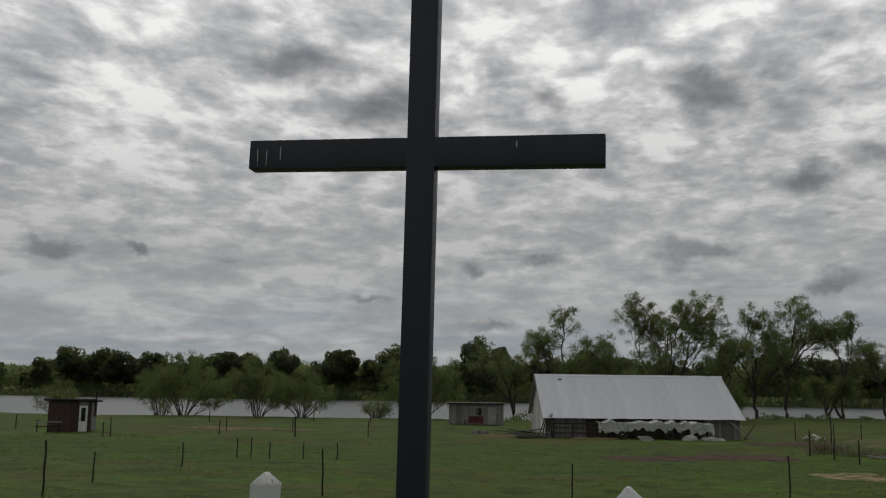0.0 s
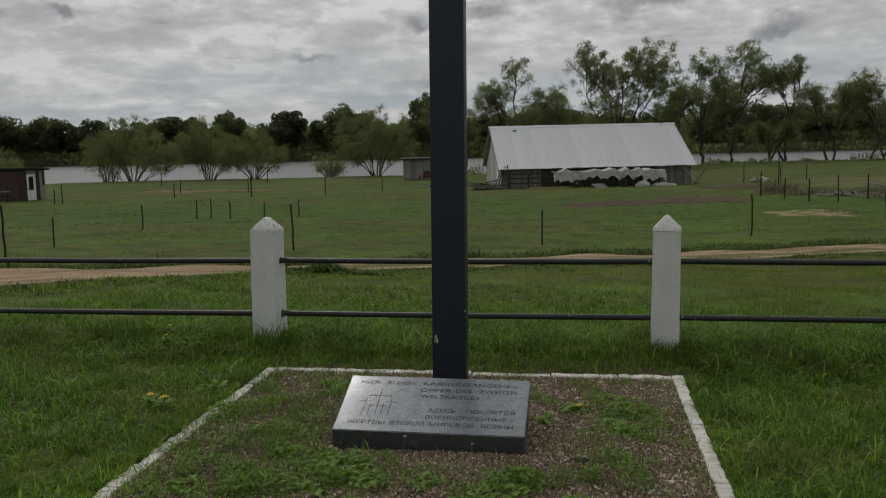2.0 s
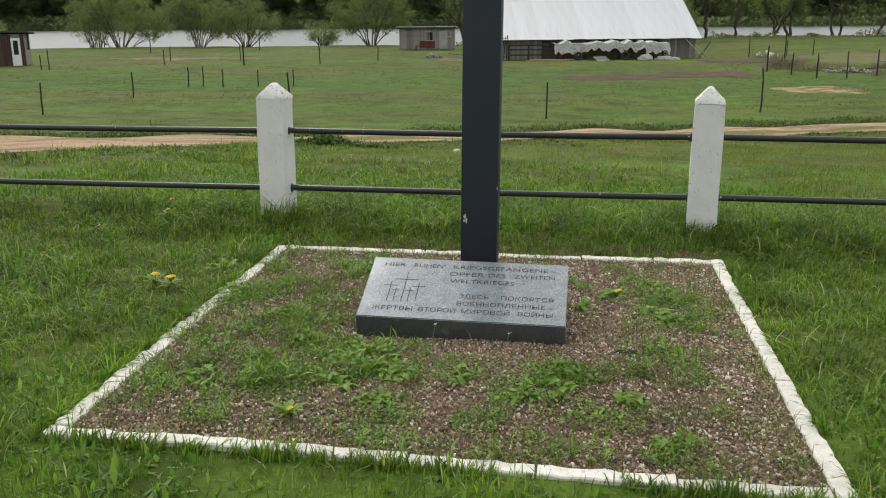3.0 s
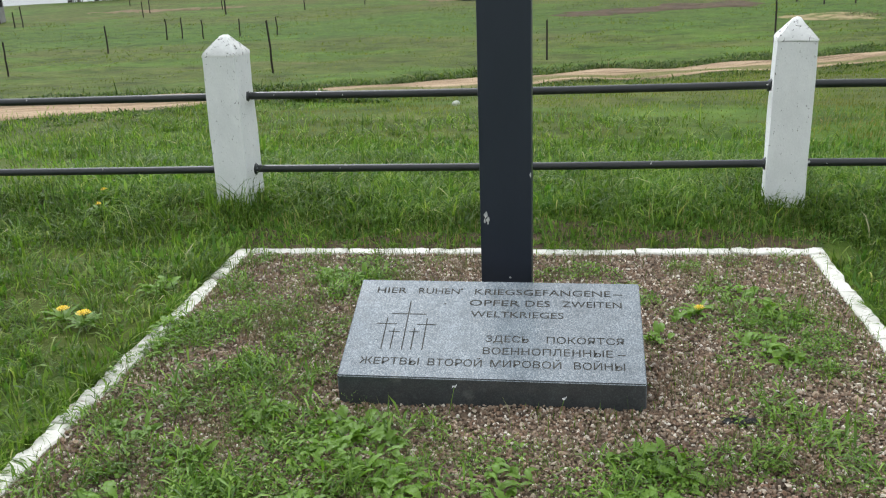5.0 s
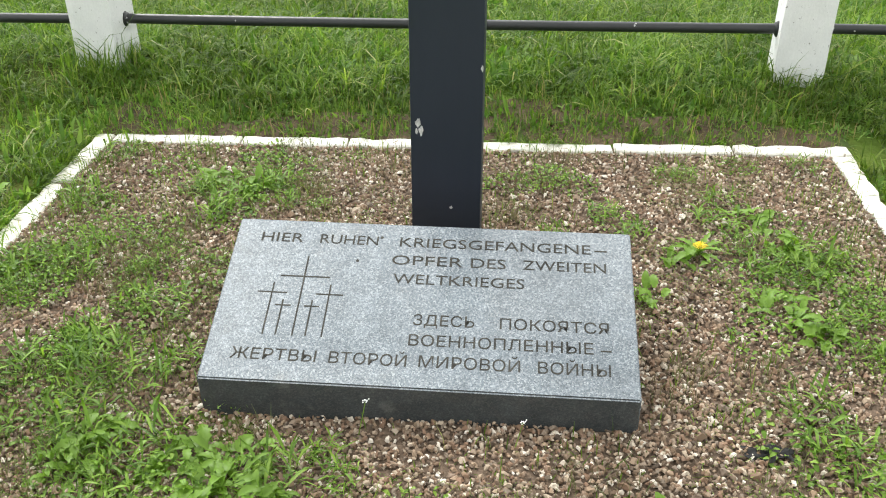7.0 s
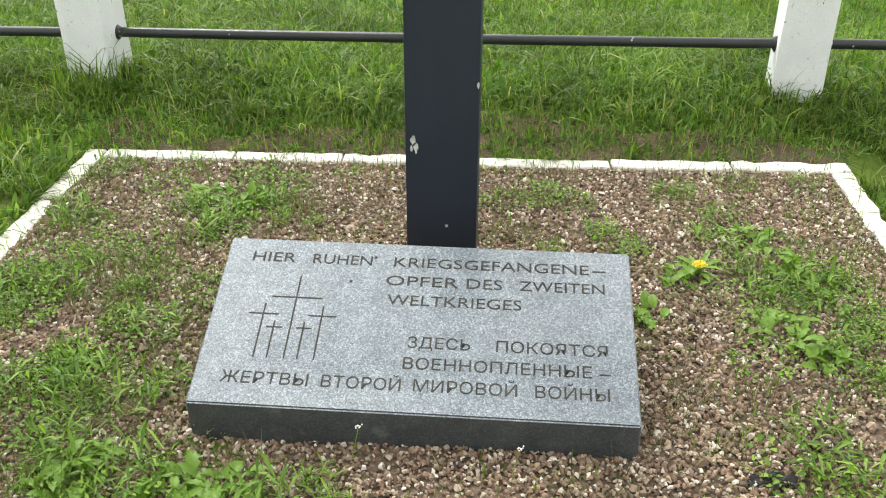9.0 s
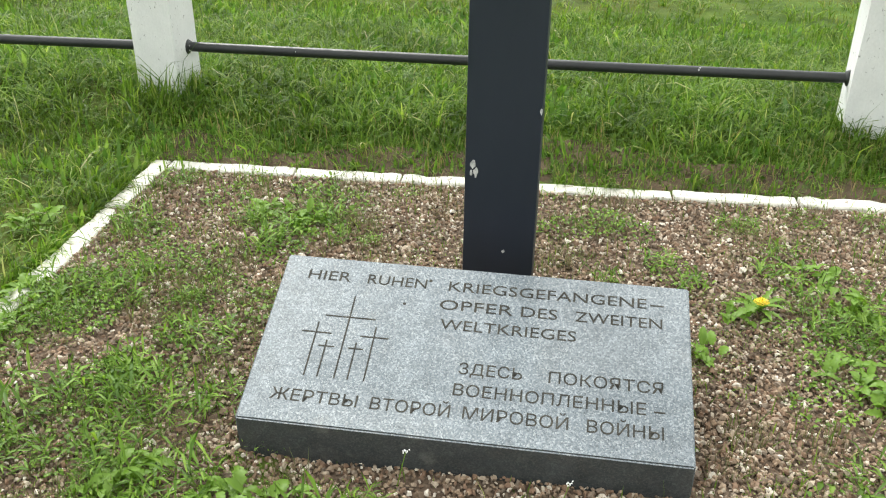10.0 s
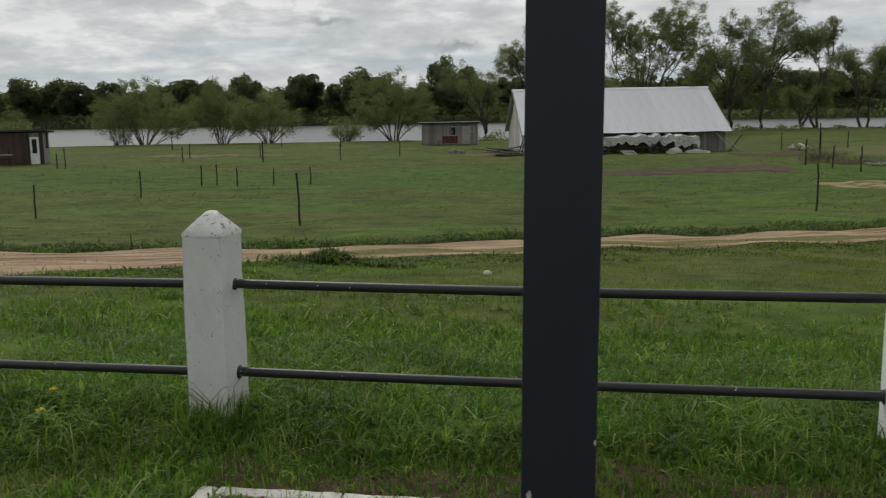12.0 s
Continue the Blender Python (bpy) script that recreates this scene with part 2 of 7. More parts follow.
def road_material():
    """Pale sandy wheel ruts with a greener middle and darker crumbled edges."""
    m = bpy.data.materials.new("dirt_road")
    m.use_nodes = True
    n = Nodes(m.node_tree)
    at = n.add("ShaderNodeNewGeometry").outputs["Position"]
    x, y, _ = n.add("ShaderNodeSeparateXYZ", {0: at}).outputs
    dx, dy = n.math("ADD", x, 6.45), n.math("SUBTRACT", y, 8.6)
    s = n.math("ADD", n.math("MULTIPLY", dx, 0.803), n.math("MULTIPLY", dy, 0.596))
    o = n.math("SUBTRACT", n.math("SUBTRACT", n.math("MULTIPLY", dy, 0.803), n.math("MULTIPLY", dx, 0.596)), n.math("MULTIPLY", n.math("SINE", n.math("ADD", n.math("MULTIPLY", s, 0.16), 1.0)), 0.55))
    o = n.math("ADD", o, n.math("MULTIPLY", n.math("SUBTRACT", n.noise(at, 1.3, 4.0, 0.6), 0.5), 0.5))
    along = n.add("ShaderNodeCombineXYZ", {0: n.math("MULTIPLY", s, 0.30), 1: n.math("MULTIPLY", o, 2.2), 2: 0.0}).outputs[0]
    sand = n.ramp(n.noise(along, 1.6, 6.0, 0.65), [(0.34, (0.12, 0.083, 0.050)), (0.48, (0.29, 0.208, 0.130)), (0.66, (0.46, 0.35, 0.235))])
    grit = n.noise(at, 22.0, 4.0, 0.65)
    sand = n.mix(1.0, sand, n.ramp(grit, [(0.3, grey(0.78)), (0.7, grey(1.18))]), "MULTIPLY")
    turf = n.ramp(n.noise(at, 5.0, 5.0, 0.7), [(0.3, (0.080, 0.090, 0.028)), (0.7, (0.175, 0.170, 0.062))])
    mid = n.math("SUBTRACT", 1.0, n.range(n.math("ABSOLUTE", n.math("ADD", o, 0.66)), 0.24, 0.42))
    grown = n.math("MULTIPLY", mid, n.math("MULTIPLY", n.range(s, 0.5, 4.0), n.range(n.noise(along, 2.6, 4.0, 0.6), 0.22, 0.42)))
    side = n.range(n.math("SUBTRACT", n.math("ABSOLUTE", o), n.math("MULTIPLY", n.math("SUBTRACT", 0.8, n.math("DIVIDE", s, 5.0), clamp=True), 1.05)), 1.12, 1.40)
    col = n.mix(n.math("MAXIMUM", n.math("MULTIPLY", grown, 0.9), n.math("MULTIPLY", side, n.range(s, -3.0, 2.0, 0.4, 0.85))), sand, turf)
    p = n.add("ShaderNodeBsdfPrincipled", {"Base Color": col, "Roughness": 0.95, "Specular IOR Level": 0.08})
    n.put(p.inputs["Normal"], n.add("ShaderNodeBump", {"Strength": 0.6, "Distance": 0.03, "Height": n.math("ADD", grit, n.noise(along, 2.0, 5.0, 0.6))}))
    n.add("ShaderNodeOutputMaterial", {"Surface": p})
    return m


def granite_material(name, tone, gloss, calm=0.0):
    """Blue-grey granite with pale and black grains."""
    m = bpy.data.materials.new(name)
    m.use_nodes = True
    n = Nodes(m.node_tree)
    at = n.add("ShaderNodeTexCoord").outputs["Object"]
    grain = n.add("ShaderNodeTexVoronoi", {"Vector": at, "Scale": 310.0, "Randomness": 1.0})
    pick = n.noise(grain.outputs["Color"], 3.0, 0.0)
    c = n.ramp(n.add("ShaderNodeSeparateXYZ", {0: grain.outputs["Color"]}).outputs[0],
               [(0.0, (0.090, 0.110, 0.136)), (0.28, (0.145, 0.170, 0.200)), (0.55, (0.198, 0.227, 0.260)), (0.8, (0.256, 0.288, 0.322)), (1.0, (0.39, 0.425, 0.445))])
    cloud = n.noise(at, 14.0, 5.0, 0.65)
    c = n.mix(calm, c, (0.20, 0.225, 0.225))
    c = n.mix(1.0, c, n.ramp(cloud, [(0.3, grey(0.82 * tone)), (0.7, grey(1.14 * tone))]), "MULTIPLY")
    dust = n.noise(at, 5.0, 6.0, 0.75)
    c = n.mix(n.range(dust, 0.55, 0.75, 0.0, 0.18), c, (0.42, 0.40, 0.36))
    p = n.add("ShaderNodeBsdfPrincipled", {"Base Color": c, "Specular IOR Level": 0.62, "Roughness": n.range(dust, 0.3, 0.75, gloss, gloss + 0.08)})
    n.put(p.inputs["Normal"], n.add("ShaderNodeBump", {"Strength": 0.06, "Distance": 0.001, "Height": pick}))
    n.add("ShaderNodeOutputMaterial", {"Surface": p})
    return m


def water_material():
    m = bpy.data.materials.new("river_water")
    m.use_nodes = True
    n = Nodes(m.node_tree)
    at = n.add("ShaderNodeNewGeometry").outputs["Position"]
    rip = n.noise(n.vec("MULTIPLY", at, (0.5, 1.0, 1.0)), 0.7, 4.0, 0.6)
    p = n.add("ShaderNodeBsdfPrincipled", {"Base Color": (0.035, 0.045, 0.04, 1), "Roughness": 0.32, "Specular IOR Level": 0.6, "IOR": 1.33})
    n.put(p.inputs["Normal"], n.add("ShaderNodeBump", {"Strength": 0.8, "Distance": 0.25, "Height": rip}))
    n.add("ShaderNodeOutputMaterial", {"Surface": p})
    return m


TURF = ground_material()
GRANITE = granite_material("granite_top", 0.95, 0.10, 0.25)
# same granite in a darker tone: the shade on the sides is in the colour
GRANITE_SHADED_SIDE = granite_material("shaded_granite_sides", 0.24, 0.12, 0.6)
WATER = water_material()
PAINT_BLACK = material("black_paint", (0.015, 0.020, 0.031), (0.023, 0.030, 0.045), 3.0, 60.0, rough=0.48, bump=0.25, spec=0.4,
                       stain=(0.03, 0.033, 0.038), stain_scale=5.0, stretch=(1, 1, 0.25), depth=0.002)
PIPE_BLACK = material("pipe_paint", (0.012, 0.014, 0.015), (0.024, 0.026, 0.027), 6.0, 70.0, rough=0.42, bump=0.3, spec=0.45,
                      stain=(0.035, 0.028, 0.02), stain_scale=9.0, stain_at=(0.66, 0.72), depth=0.002)
CHIP = material("bare_chip", (0.30, 0.30, 0.30), (0.62, 0.62, 0.60), 40.0, 160.0, rough=0.8)
WHITEWASH = material("whitewash", (0.62, 0.635, 0.63), (0.76, 0.77, 0.765), 6.0, 110.0, rough=0.85, bump=0.6, spec=0.2,
                     stain=(0.12, 0.12, 0.11), stain_scale=62.0, stain_at=(0.625, 0.675), stretch=(1, 1, 0.7), depth=0.006)
WHITEWASH_CAP = material("weathered_whitewash", (0.60, 0.605, 0.59), (0.78, 0.78, 0.765), 7.0, 50.0, rough=0.9, bump=0.7, spec=0.2,
                         stain=(0.055, 0.058, 0.05), stain_scale=30.0, stain_at=(0.575, 0.62), depth=0.008)
KERB_PAINT = material("kerb_paint", (0.50, 0.485, 0.44), (0.69, 0.675, 0.62), 6.0, 50.0, rough=0.85, bump=0.5, spec=0.2, vary=0.10,
                      stain=(0.22, 0.18, 0.13), stain_scale=14.0, stain_at=(0.57, 0.68), depth=0.005)
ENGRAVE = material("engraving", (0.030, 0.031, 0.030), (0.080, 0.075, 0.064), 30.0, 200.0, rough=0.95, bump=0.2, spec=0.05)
SOIL = material("gravel_soil", (0.060, 0.044, 0.032), (0.19, 0.140, 0.102), 60.0, 210.0, rough=0.95, bump=0.7, spec=0.1, depth=0.01)
ROAD = road_material()
BARE = material("bare_earth", (0.042, 0.030, 0.021), (0.120, 0.082, 0.056), 1.6, 9.0, rough=0.95, bump=0.8, spec=0.1,
                stain=(0.06, 0.090, 0.02), stain_scale=1.3, stain_at=(0.57, 0.66), depth=0.05)
EARTH_TAN = material("tan_earth", (0.095, 0.066, 0.040), (0.24, 0.170, 0.108), 1.6, 9.0, rough=0.95, bump=0.8, spec=0.1,
                     stain=(0.07, 0.105, 0.02), stain_scale=0.9, stain_at=(0.50, 0.60), depth=0.05)
HEATH = material("brown_rough_grass", (0.085, 0.075, 0.035), (0.155, 0.125, 0.070), 0.7, 6.0, rough=0.95, bump=0.8, spec=0.1,
                 stain=(0.085, 0.125, 0.030), stain_scale=0.6, stain_at=(0.46, 0.58), depth=0.05)
STRAW = material("pale_straw", (0.19, 0.145, 0.075), (0.36, 0.29, 0.165), 1.2, 9.0, rough=0.95, bump=0.7, spec=0.1,
                 stain=(0.10, 0.115, 0.03), stain_scale=1.1, stain_at=(0.44, 0.56), depth=0.04)
PEBBLE = leaf_material("pebbles", [(0.0, (0.070, 0.052, 0.038)), (0.14, (0.170, 0.120, 0.080)), (0.36, (0.228, 0.142, 0.094)), (0.54, (0.210, 0.170, 0.132)), (0.72, (0.312, 0.222, 0.148)), (0.88, (0.43, 0.362, 0.28)), (1.0, (0.72, 0.67, 0.585))],
                       rough=0.75, translucent=0.0, patch=3.0, patch_amount=0.18)
GRASS = leaf_material("grass_blades", [(0.0, (0.050, 0.098, 0.014)), (0.45, (0.106, 0.184, 0.026)), (0.86, (0.165, 0.255, 0.040)), (0.97, (0.25, 0.31, 0.085)), (1.0, (0.42, 0.39, 0.24))],
                      rough=0.45, translucent=0.48, patch=1.7, patch_amount=0.42, spec=0.26)
GRASS_DRY = leaf_material("meadow_grass", [(0.0, (0.082, 0.126, 0.020)), (0.5, (0.125, 0.182, 0.034)), (0.85, (0.175, 0.212, 0.056)), (1.0, (0.27, 0.24, 0.12))],
                          rough=0.7, translucent=0.55, patch=0.8, patch_amount=0.42, spec=0.12, dry=(0.165, 0.150, 0.062), dry_at=(0.48, 0.60))
PASTURE = leaf_material("pasture_blades", [(0.0, (0.075, 0.102, 0.018)), (0.5, (0.106, 0.142, 0.026)), (0.85, (0.145, 0.176, 0.040)), (1.0, (0.21, 0.19, 0.08))],
                        rough=0.7, translucent=0.68, patch=0.25, patch_amount=0.35, spec=0.1)
VERGE = leaf_material("verge_leaves", [(0.0, (0.030, 0.056, 0.012)), (0.5, (0.064, 0.106, 0.022)), (0.9, (0.115, 0.165, 0.040)), (1.0, (0.22, 0.20, 0.11))],
                      rough=0.6, translucent=0.45, patch=1.6, patch_amount=0.45, spec=0.2)
WEED = leaf_material("weed_leaves", [(0.0, (0.066, 0.138, 0.013)), (0.6, (0.150, 0.268, 0.028)), (1.0, (0.250, 0.375, 0.062))], rough=0.48, translucent=0.35, patch=4.0, patch_amount=0.2, spec=0.4)
WEED_DRY = leaf_material("dry_stalks", [(0.0, (0.11, 0.080, 0.050)), (0.4, (0.155, 0.135, 0.070)), (1.0, (0.125, 0.165, 0.070))], rough=0.7, translucent=0.25, patch=5.0, patch_amount=0.2)
BARE_DARK = material("fringe_earth", (0.045, 0.034, 0.022), (0.125, 0.092, 0.062), 7.0, 60.0, rough=0.95, bump=0.8, spec=0.1,
                     stain=(0.05, 0.075, 0.02), stain_scale=5.0, stain_at=(0.52, 0.62), depth=0.02)
GRASS_FRINGE = leaf_material("fringe_grass", [(0.0, (0.060, 0.110, 0.018)), (0.5, (0.120, 0.190, 0.035)), (0.75, (0.20, 0.19, 0.08)), (1.0, (0.30, 0.22, 0.13))], rough=0.5, translucent=0.4, patch=3.0, patch_amount=0.3)
LAWN_HERB = leaf_material("lawn_herbs", [(0.0, (0.062, 0.140, 0.024)), (0.6, (0.124, 0.228, 0.044)), (1.0, (0.215, 0.312, 0.085))], rough=0.5, translucent=0.44, patch=1.5, patch_amount=0.3, spec=0.22)
PETAL = material("yellow_petals", (0.75, 0.50, 0.01), (0.85, 0.62, 0.02), 60.0, 300.0, rough=0.6, bump=0.2)
WILLOW = leaf_material("willow_leaves", [(0.0, (0.118, 0.138, 0.082)), (0.6, (0.150, 0.172, 0.104)), (1.0, (0.195, 0.214, 0.138))], rough=0.65, translucent=0.6, patch=0.25, patch_amount=0.22, spec=0.15)
# far leaves paler and greyer than real foliage: distance haze mixed into their colour
FAR_LEAF_HAZED = leaf_material("hazed_woodland_leaves", [(0.0, (0.142, 0.158, 0.128)), (0.6, (0.158, 0.174, 0.142)), (1.0, (0.176, 0.192, 0.156))], rough=0.8, translucent=0.85, patch=0.06, patch_amount=0.30, spec=0.08)
BARK = material("bark", (0.045, 0.036, 0.028), (0.10, 0.082, 0.065), 1.5, 12.0, rough=0.9, bump=0.8, stretch=(1, 1, 0.3), depth=0.03)
TIN = material("weathered_tin", (0.44, 0.46, 0.485), (0.58, 0.60, 0.62), 0.5, 6.0, rough=0.5, metal=0.0, bump=0.12, spec=0.5, vary=0.05,
               stain=(0.42, 0.425, 0.43), stain_scale=0.9, stain_at=(0.55, 0.72), stretch=(1.6, 0.14, 0.14), depth=0.01)
BOARD_GREY = material("grey_boards", (0.13, 0.125, 0.12), (0.27, 0.26, 0.245), 1.5, 14.0, rough=0.9, bump=0.6, stretch=(3, 3, 0.3), vary=0.28, depth=0.01)
BOARD_PALE = material("pale_limed_boards", (0.34, 0.335, 0.32), (0.56, 0.55, 0.53), 1.5, 14.0, rough=0.9, bump=0.6, stretch=(3, 3, 0.3), vary=0.18, depth=0.01,
                      stain=(0.18, 0.17, 0.155), stain_scale=1.2, stain_at=(0.56, 0.70))
BOARD_BROWN = material("brown_boards", (0.042, 0.027, 0.023), (0.088, 0.055, 0.046), 1.5, 14.0, rough=0.85, bump=0.6, stretch=(3, 3, 0.3), vary=0.25, depth=0.01)
BOARD_DUN = material("dun_boards", (0.045, 0.036, 0.031), (0.105, 0.082, 0.068), 1.5, 14.0, rough=0.9, bump=0.6, stretch=(3, 3, 0.3), vary=0.3, depth=0.01)
BOARD_RED = material("red_boards", (0.07, 0.022, 0.018), (0.13, 0.045, 0.035), 1.5, 14.0, rough=0.85, bump=0.6, vary=0.2, depth=0.01)
BLOCK_GREY = material("grey_blockwork", (0.16, 0.155, 0.15), (0.28, 0.275, 0.26), 2.0, 16.0, rough=0.95, bump=0.6, depth=0.01)
DARK_WOOD = material("dark_stake_wood", (0.016, 0.014, 0.012), (0.045, 0.038, 0.030), 4.0, 40.0, rough=0.9, bump=0.6, stretch=(1, 1, 0.2), vary=0.2, depth=0.006)
FELT = material("roofing_felt", (0.022, 0.022, 0.024), (0.050, 0.048, 0.046), 1.4, 12.0, rough=0.9, bump=0.5, depth=0.01)
ROOF_PALE = material("pale_slate_roof", (0.26, 0.25, 0.24), (0.42, 0.41, 0.39), 1.4, 12.0, rough=0.85, bump=0.5, vary=0.1, depth=0.01)
WHITE_PAINT = material("white_door_paint", (0.66, 0.68, 0.68), (0.80, 0.81, 0.80), 3.0, 30.0, rough=0.6, bump=0.2)
DARK_GLASS = material("dark_glass", (0.008, 0.010, 0.012), (0.016, 0.018, 0.02), 3.0, 30.0, rough=0.08, bump=0.0, spec=0.6)
PLASTIC = material("milky_sheeting", (0.44, 0.45, 0.46), (0.68, 0.69, 0.69), 1.2, 9.0, rough=0.35, bump=0.5, spec=0.5, translucent=0.35, depth=0.02,
                   stain=(0.32, 0.30, 0.27), stain_scale=0.9, stain_at=(0.58, 0.72))
RUBBER = material("tyre_rubber", (0.012, 0.012, 0.013), (0.028, 0.028, 0.028), 6.0, 60.0, rough=0.8, bump=0.4)
PLANK_NEW = material("raw_planks", (0.30, 0.21, 0.12), (0.46, 0.34, 0.21), 2.0, 20.0, rough=0.8, bump=0.4, stretch=(0.3, 3, 3), vary=0.15, depth=0.006)
TWIG = leaf_material("dead_twigs", [(0.0, (0.085, 0.062, 0.045)), (0.6, (0.150, 0.115, 0.082)), (1.0, (0.24, 0.20, 0.155))], rough=0.9, translucent=0.0, patch=0.6, patch_amount=0.2)
RUBBLE = material("pale_rubble", (0.22, 0.21, 0.20), (0.52, 0.51, 0.49), 1.5, 12.0, rough=0.95, bump=0.6, depth=0.02)


# ---------- mesh helpers ----------
def tri_mesh(name, verts, tris, mat, smooth=False):
    me = bpy.data.meshes.new(name)
    verts = np.ascontiguousarray(verts, dtype=np.float32)
    tris = np.ascontiguousarray(tris, dtype=np.int32)
    me.vertices.add(len(verts))
    me.vertices.foreach_set("co", verts.ravel())
    me.loops.add(tris.size)
    me.loops.foreach_set("vertex_index", tris.ravel())
    me.polygons.add(len(tris))
    me.polygons.foreach_set("loop_start", np.arange(0, tris.size, 3, dtype=np.int32))
    me.polygons.foreach_set("use_smooth", np.full(len(tris), smooth))
    me.update(calc_edges=True)
    me.validate()
    me.materials.append(mat)
    return me


def mesh_of(name, bm, mat, smooth=None):
    """A mesh from a bmesh; smooth: faces meeting at less than that angle in degrees are shaded smooth."""
    bmesh.ops.recalc_face_normals(bm, faces=bm.faces)
    if smooth:
        for f in bm.faces:
            f.smooth = True
        for e in bm.edges:
            e.smooth = len(e.link_faces) < 2 or e.calc_face_angle(0) < radians(smooth)
    me = bpy.data.meshes.new(name)
    bm.to_mesh(me)
    bm.free()
    me.materials.append(mat)
    return me


def part(name, bm, mat, parent, label="", smooth=40, m=None):
    ob = new(name, bm if isinstance(bm, bpy.types.Mesh) else mesh_of(name, bm, mat, smooth))
    ob.parent = parent
    if m is not None:
        ob.matrix_local = m
    return tagged(ob, label)


def box(sx, sy, sz, at=(0, 0, 0), bevel=0.0, bm=None, segments=1, m=None):
    """A box centred on at, into a bmesh of its own or the one given."""
    one = bmesh.new()
    bmesh.ops.create_cube(one, size=1.0, matrix=Matrix.Translation(at) @ Matrix.Diagonal((sx, sy, sz, 1)))
    if bevel:
        bmesh.ops.bevel(one, geom=one.edges[:], offset=bevel, segments=segments, affect="EDGES", profile=0.6)
    if m is not None:
        one.transform(m)
    return one if bm is None else merge(bm, one)


def merge(bm, one):
    me = bpy.data.meshes.new("tmp")
    one.to_mesh(me)
    one.free()
    bm.from_mesh(me)
    bpy.data.meshes.remove(me)
    return bm


def rod(a, b, r0, r1=None, sides=10, bm=None):
    """A tapered rod from a to b."""
    a, b = Vector(a), Vector(b)
    one = bmesh.new()
    bmesh.ops.create_cone(one, cap_ends=True, segments=sides, radius1=r0, radius2=r1 if r1 is not None else r0, depth=(b - a).length)
    one.transform(Matrix.Translation((a + b) / 2) @ (b - a).to_track_quat("Z", "Y").to_matrix().to_4x4())
    return one if bm is None else merge(bm, one)


def empty(name, m, label, category, group="", kind=""):
    ob = new(name)
    ob.empty_display_size = 0.1
    ob.matrix_world = m
    return tagged(ob, label, category, group, kind)


# ---------- ground ----------
CY = np.array([-60, -3, 2.5, 6, 12, 18, 24, 40, 67, 400.0])
CZ = np.array([0.0, -0.03, -0.06, -0.20, -0.72, -1.17, -1.50, -1.75, -1.80, -1.85])
WATER_Z = -2.95
BED = ((-1.52, -2.17), (1.585, -2.16), (1.575, 1.075), (-1.575, 0.925))      # outer corners of the kerb


def step(t):
    t = np.clip(t, 0, 1)
    return t * t * (3 - 2 * t)


def bank_y(x):
    return 97 + 7 * step((np.asarray(x, float) + 70) / 40) + 34 * step((np.asarray(x, float) - 2) / 24) + 1.2 * np.sin(np.asarray(x, float) * 0.21)


def height(x, y):
    """The ground's height."""
    x, y = np.asarray(x, float), np.asarray(y, float)
    acc = 0
    for k in (-1.2, 0.0, 1.2):
        acc = acc + np.interp(y + k, CY, CZ)
    z = acc / 3 - 0.022 * np.clip(x, -5, 5) * np.clip((14 - y) / 10, 0, 1) * np.clip((y + 12) / 8, 0, 1)
    z = z + np.where(y > 1.7, np.exp(-((y - 1.7) / 1.3) ** 2), np.exp(-((y - 1.7) / 0.42) ** 2)) * (0.085 - 0.012 * np.clip(x, -3, 3) + 0.042 * np.clip(x, 0, 2)) * np.exp(-(x / 7.0) ** 4)
    z = z - 0.024 * np.exp(-((x + 0.45) / 0.35) ** 2 - ((y + 0.85) / 0.22) ** 2)      # hollow before the slab
    b = bank_y(x)
    z = z - 2.6 * step((y - b) / 9.0)
    return z + 2.9 * step((y - 338) / 10.0) + 6.0 * step((y - 420) / 900)


def bumps(x, y):
    near = np.exp(-((np.asarray(x) / 9.0) ** 2) - ((np.asarray(y) - 1) / 9.0) ** 2)
    w = 0.045 * (1 - near)
    return w * (np.sin(x * 1.7 + 0.6 * y) * np.sin(y * 1.1 - 0.4 * x) + 0.6 * np.sin(x * 0.53 + 2) * np.sin(y * 0.47 + 1))


def spread(lo, hi, near_lo, near_hi, fine, grow):
    mid = list(np.arange(near_lo, near_hi + 1e-6, fine))
    d, v = fine, near_hi
    while v < hi:
        d *= grow
        v += d
        mid.append(min(v, hi))
    d, v = fine, near_lo
    while v > lo:
        d *= grow
        v -= d
        mid.insert(0, max(v, lo))
    return np.array(mid)


def build_ground():
    xs = spread(-2600, 2600, -16, 16, 0.4, 1.08)
    ys = np.unique(np.concatenate([spread(-300, 34, -6, 34, 0.25, 1.12), np.arange(34, 150, 1.6), np.arange(150, 330, 12), np.arange(330, 356, 2), spread(356, 4200, 356, 360, 4, 1.25)]))
    gx, gy = np.meshgrid(xs, ys)
    gz = height(gx, gy) + bumps(gx, gy)
    v = np.stack([gx, gy, gz], -1).reshape(-1, 3)
    nx, ny = len(xs), len(ys)
    i = (np.arange(ny - 1)[:, None] * nx + np.arange(nx - 1)[None]).ravel()
    t = np.concatenate([np.stack([i, i + 1, i + nx + 1], -1), np.stack([i, i + nx + 1, i + nx], -1)])
    tagged(new("ground", tri_mesh("ground", v, t, TURF, True)), "green riverside meadow sloping gently down to the water", "ground", kind="structure")
    bm = bmesh.new()
    bmesh.ops.create_grid(bm, x_segments=40, y_segments=8, size=0.5, matrix=Matrix.Translation((0, 219, WATER_Z)) @ Matrix.Diagonal((3000, 256, 1, 1)))
    tagged(new("water", mesh_of("water", bm, WATER, 40)), "pale calm river reflecting the overcast sky", "river", kind="structure")


def surface(x, y):
    return height(x, y) + bumps(x, y)


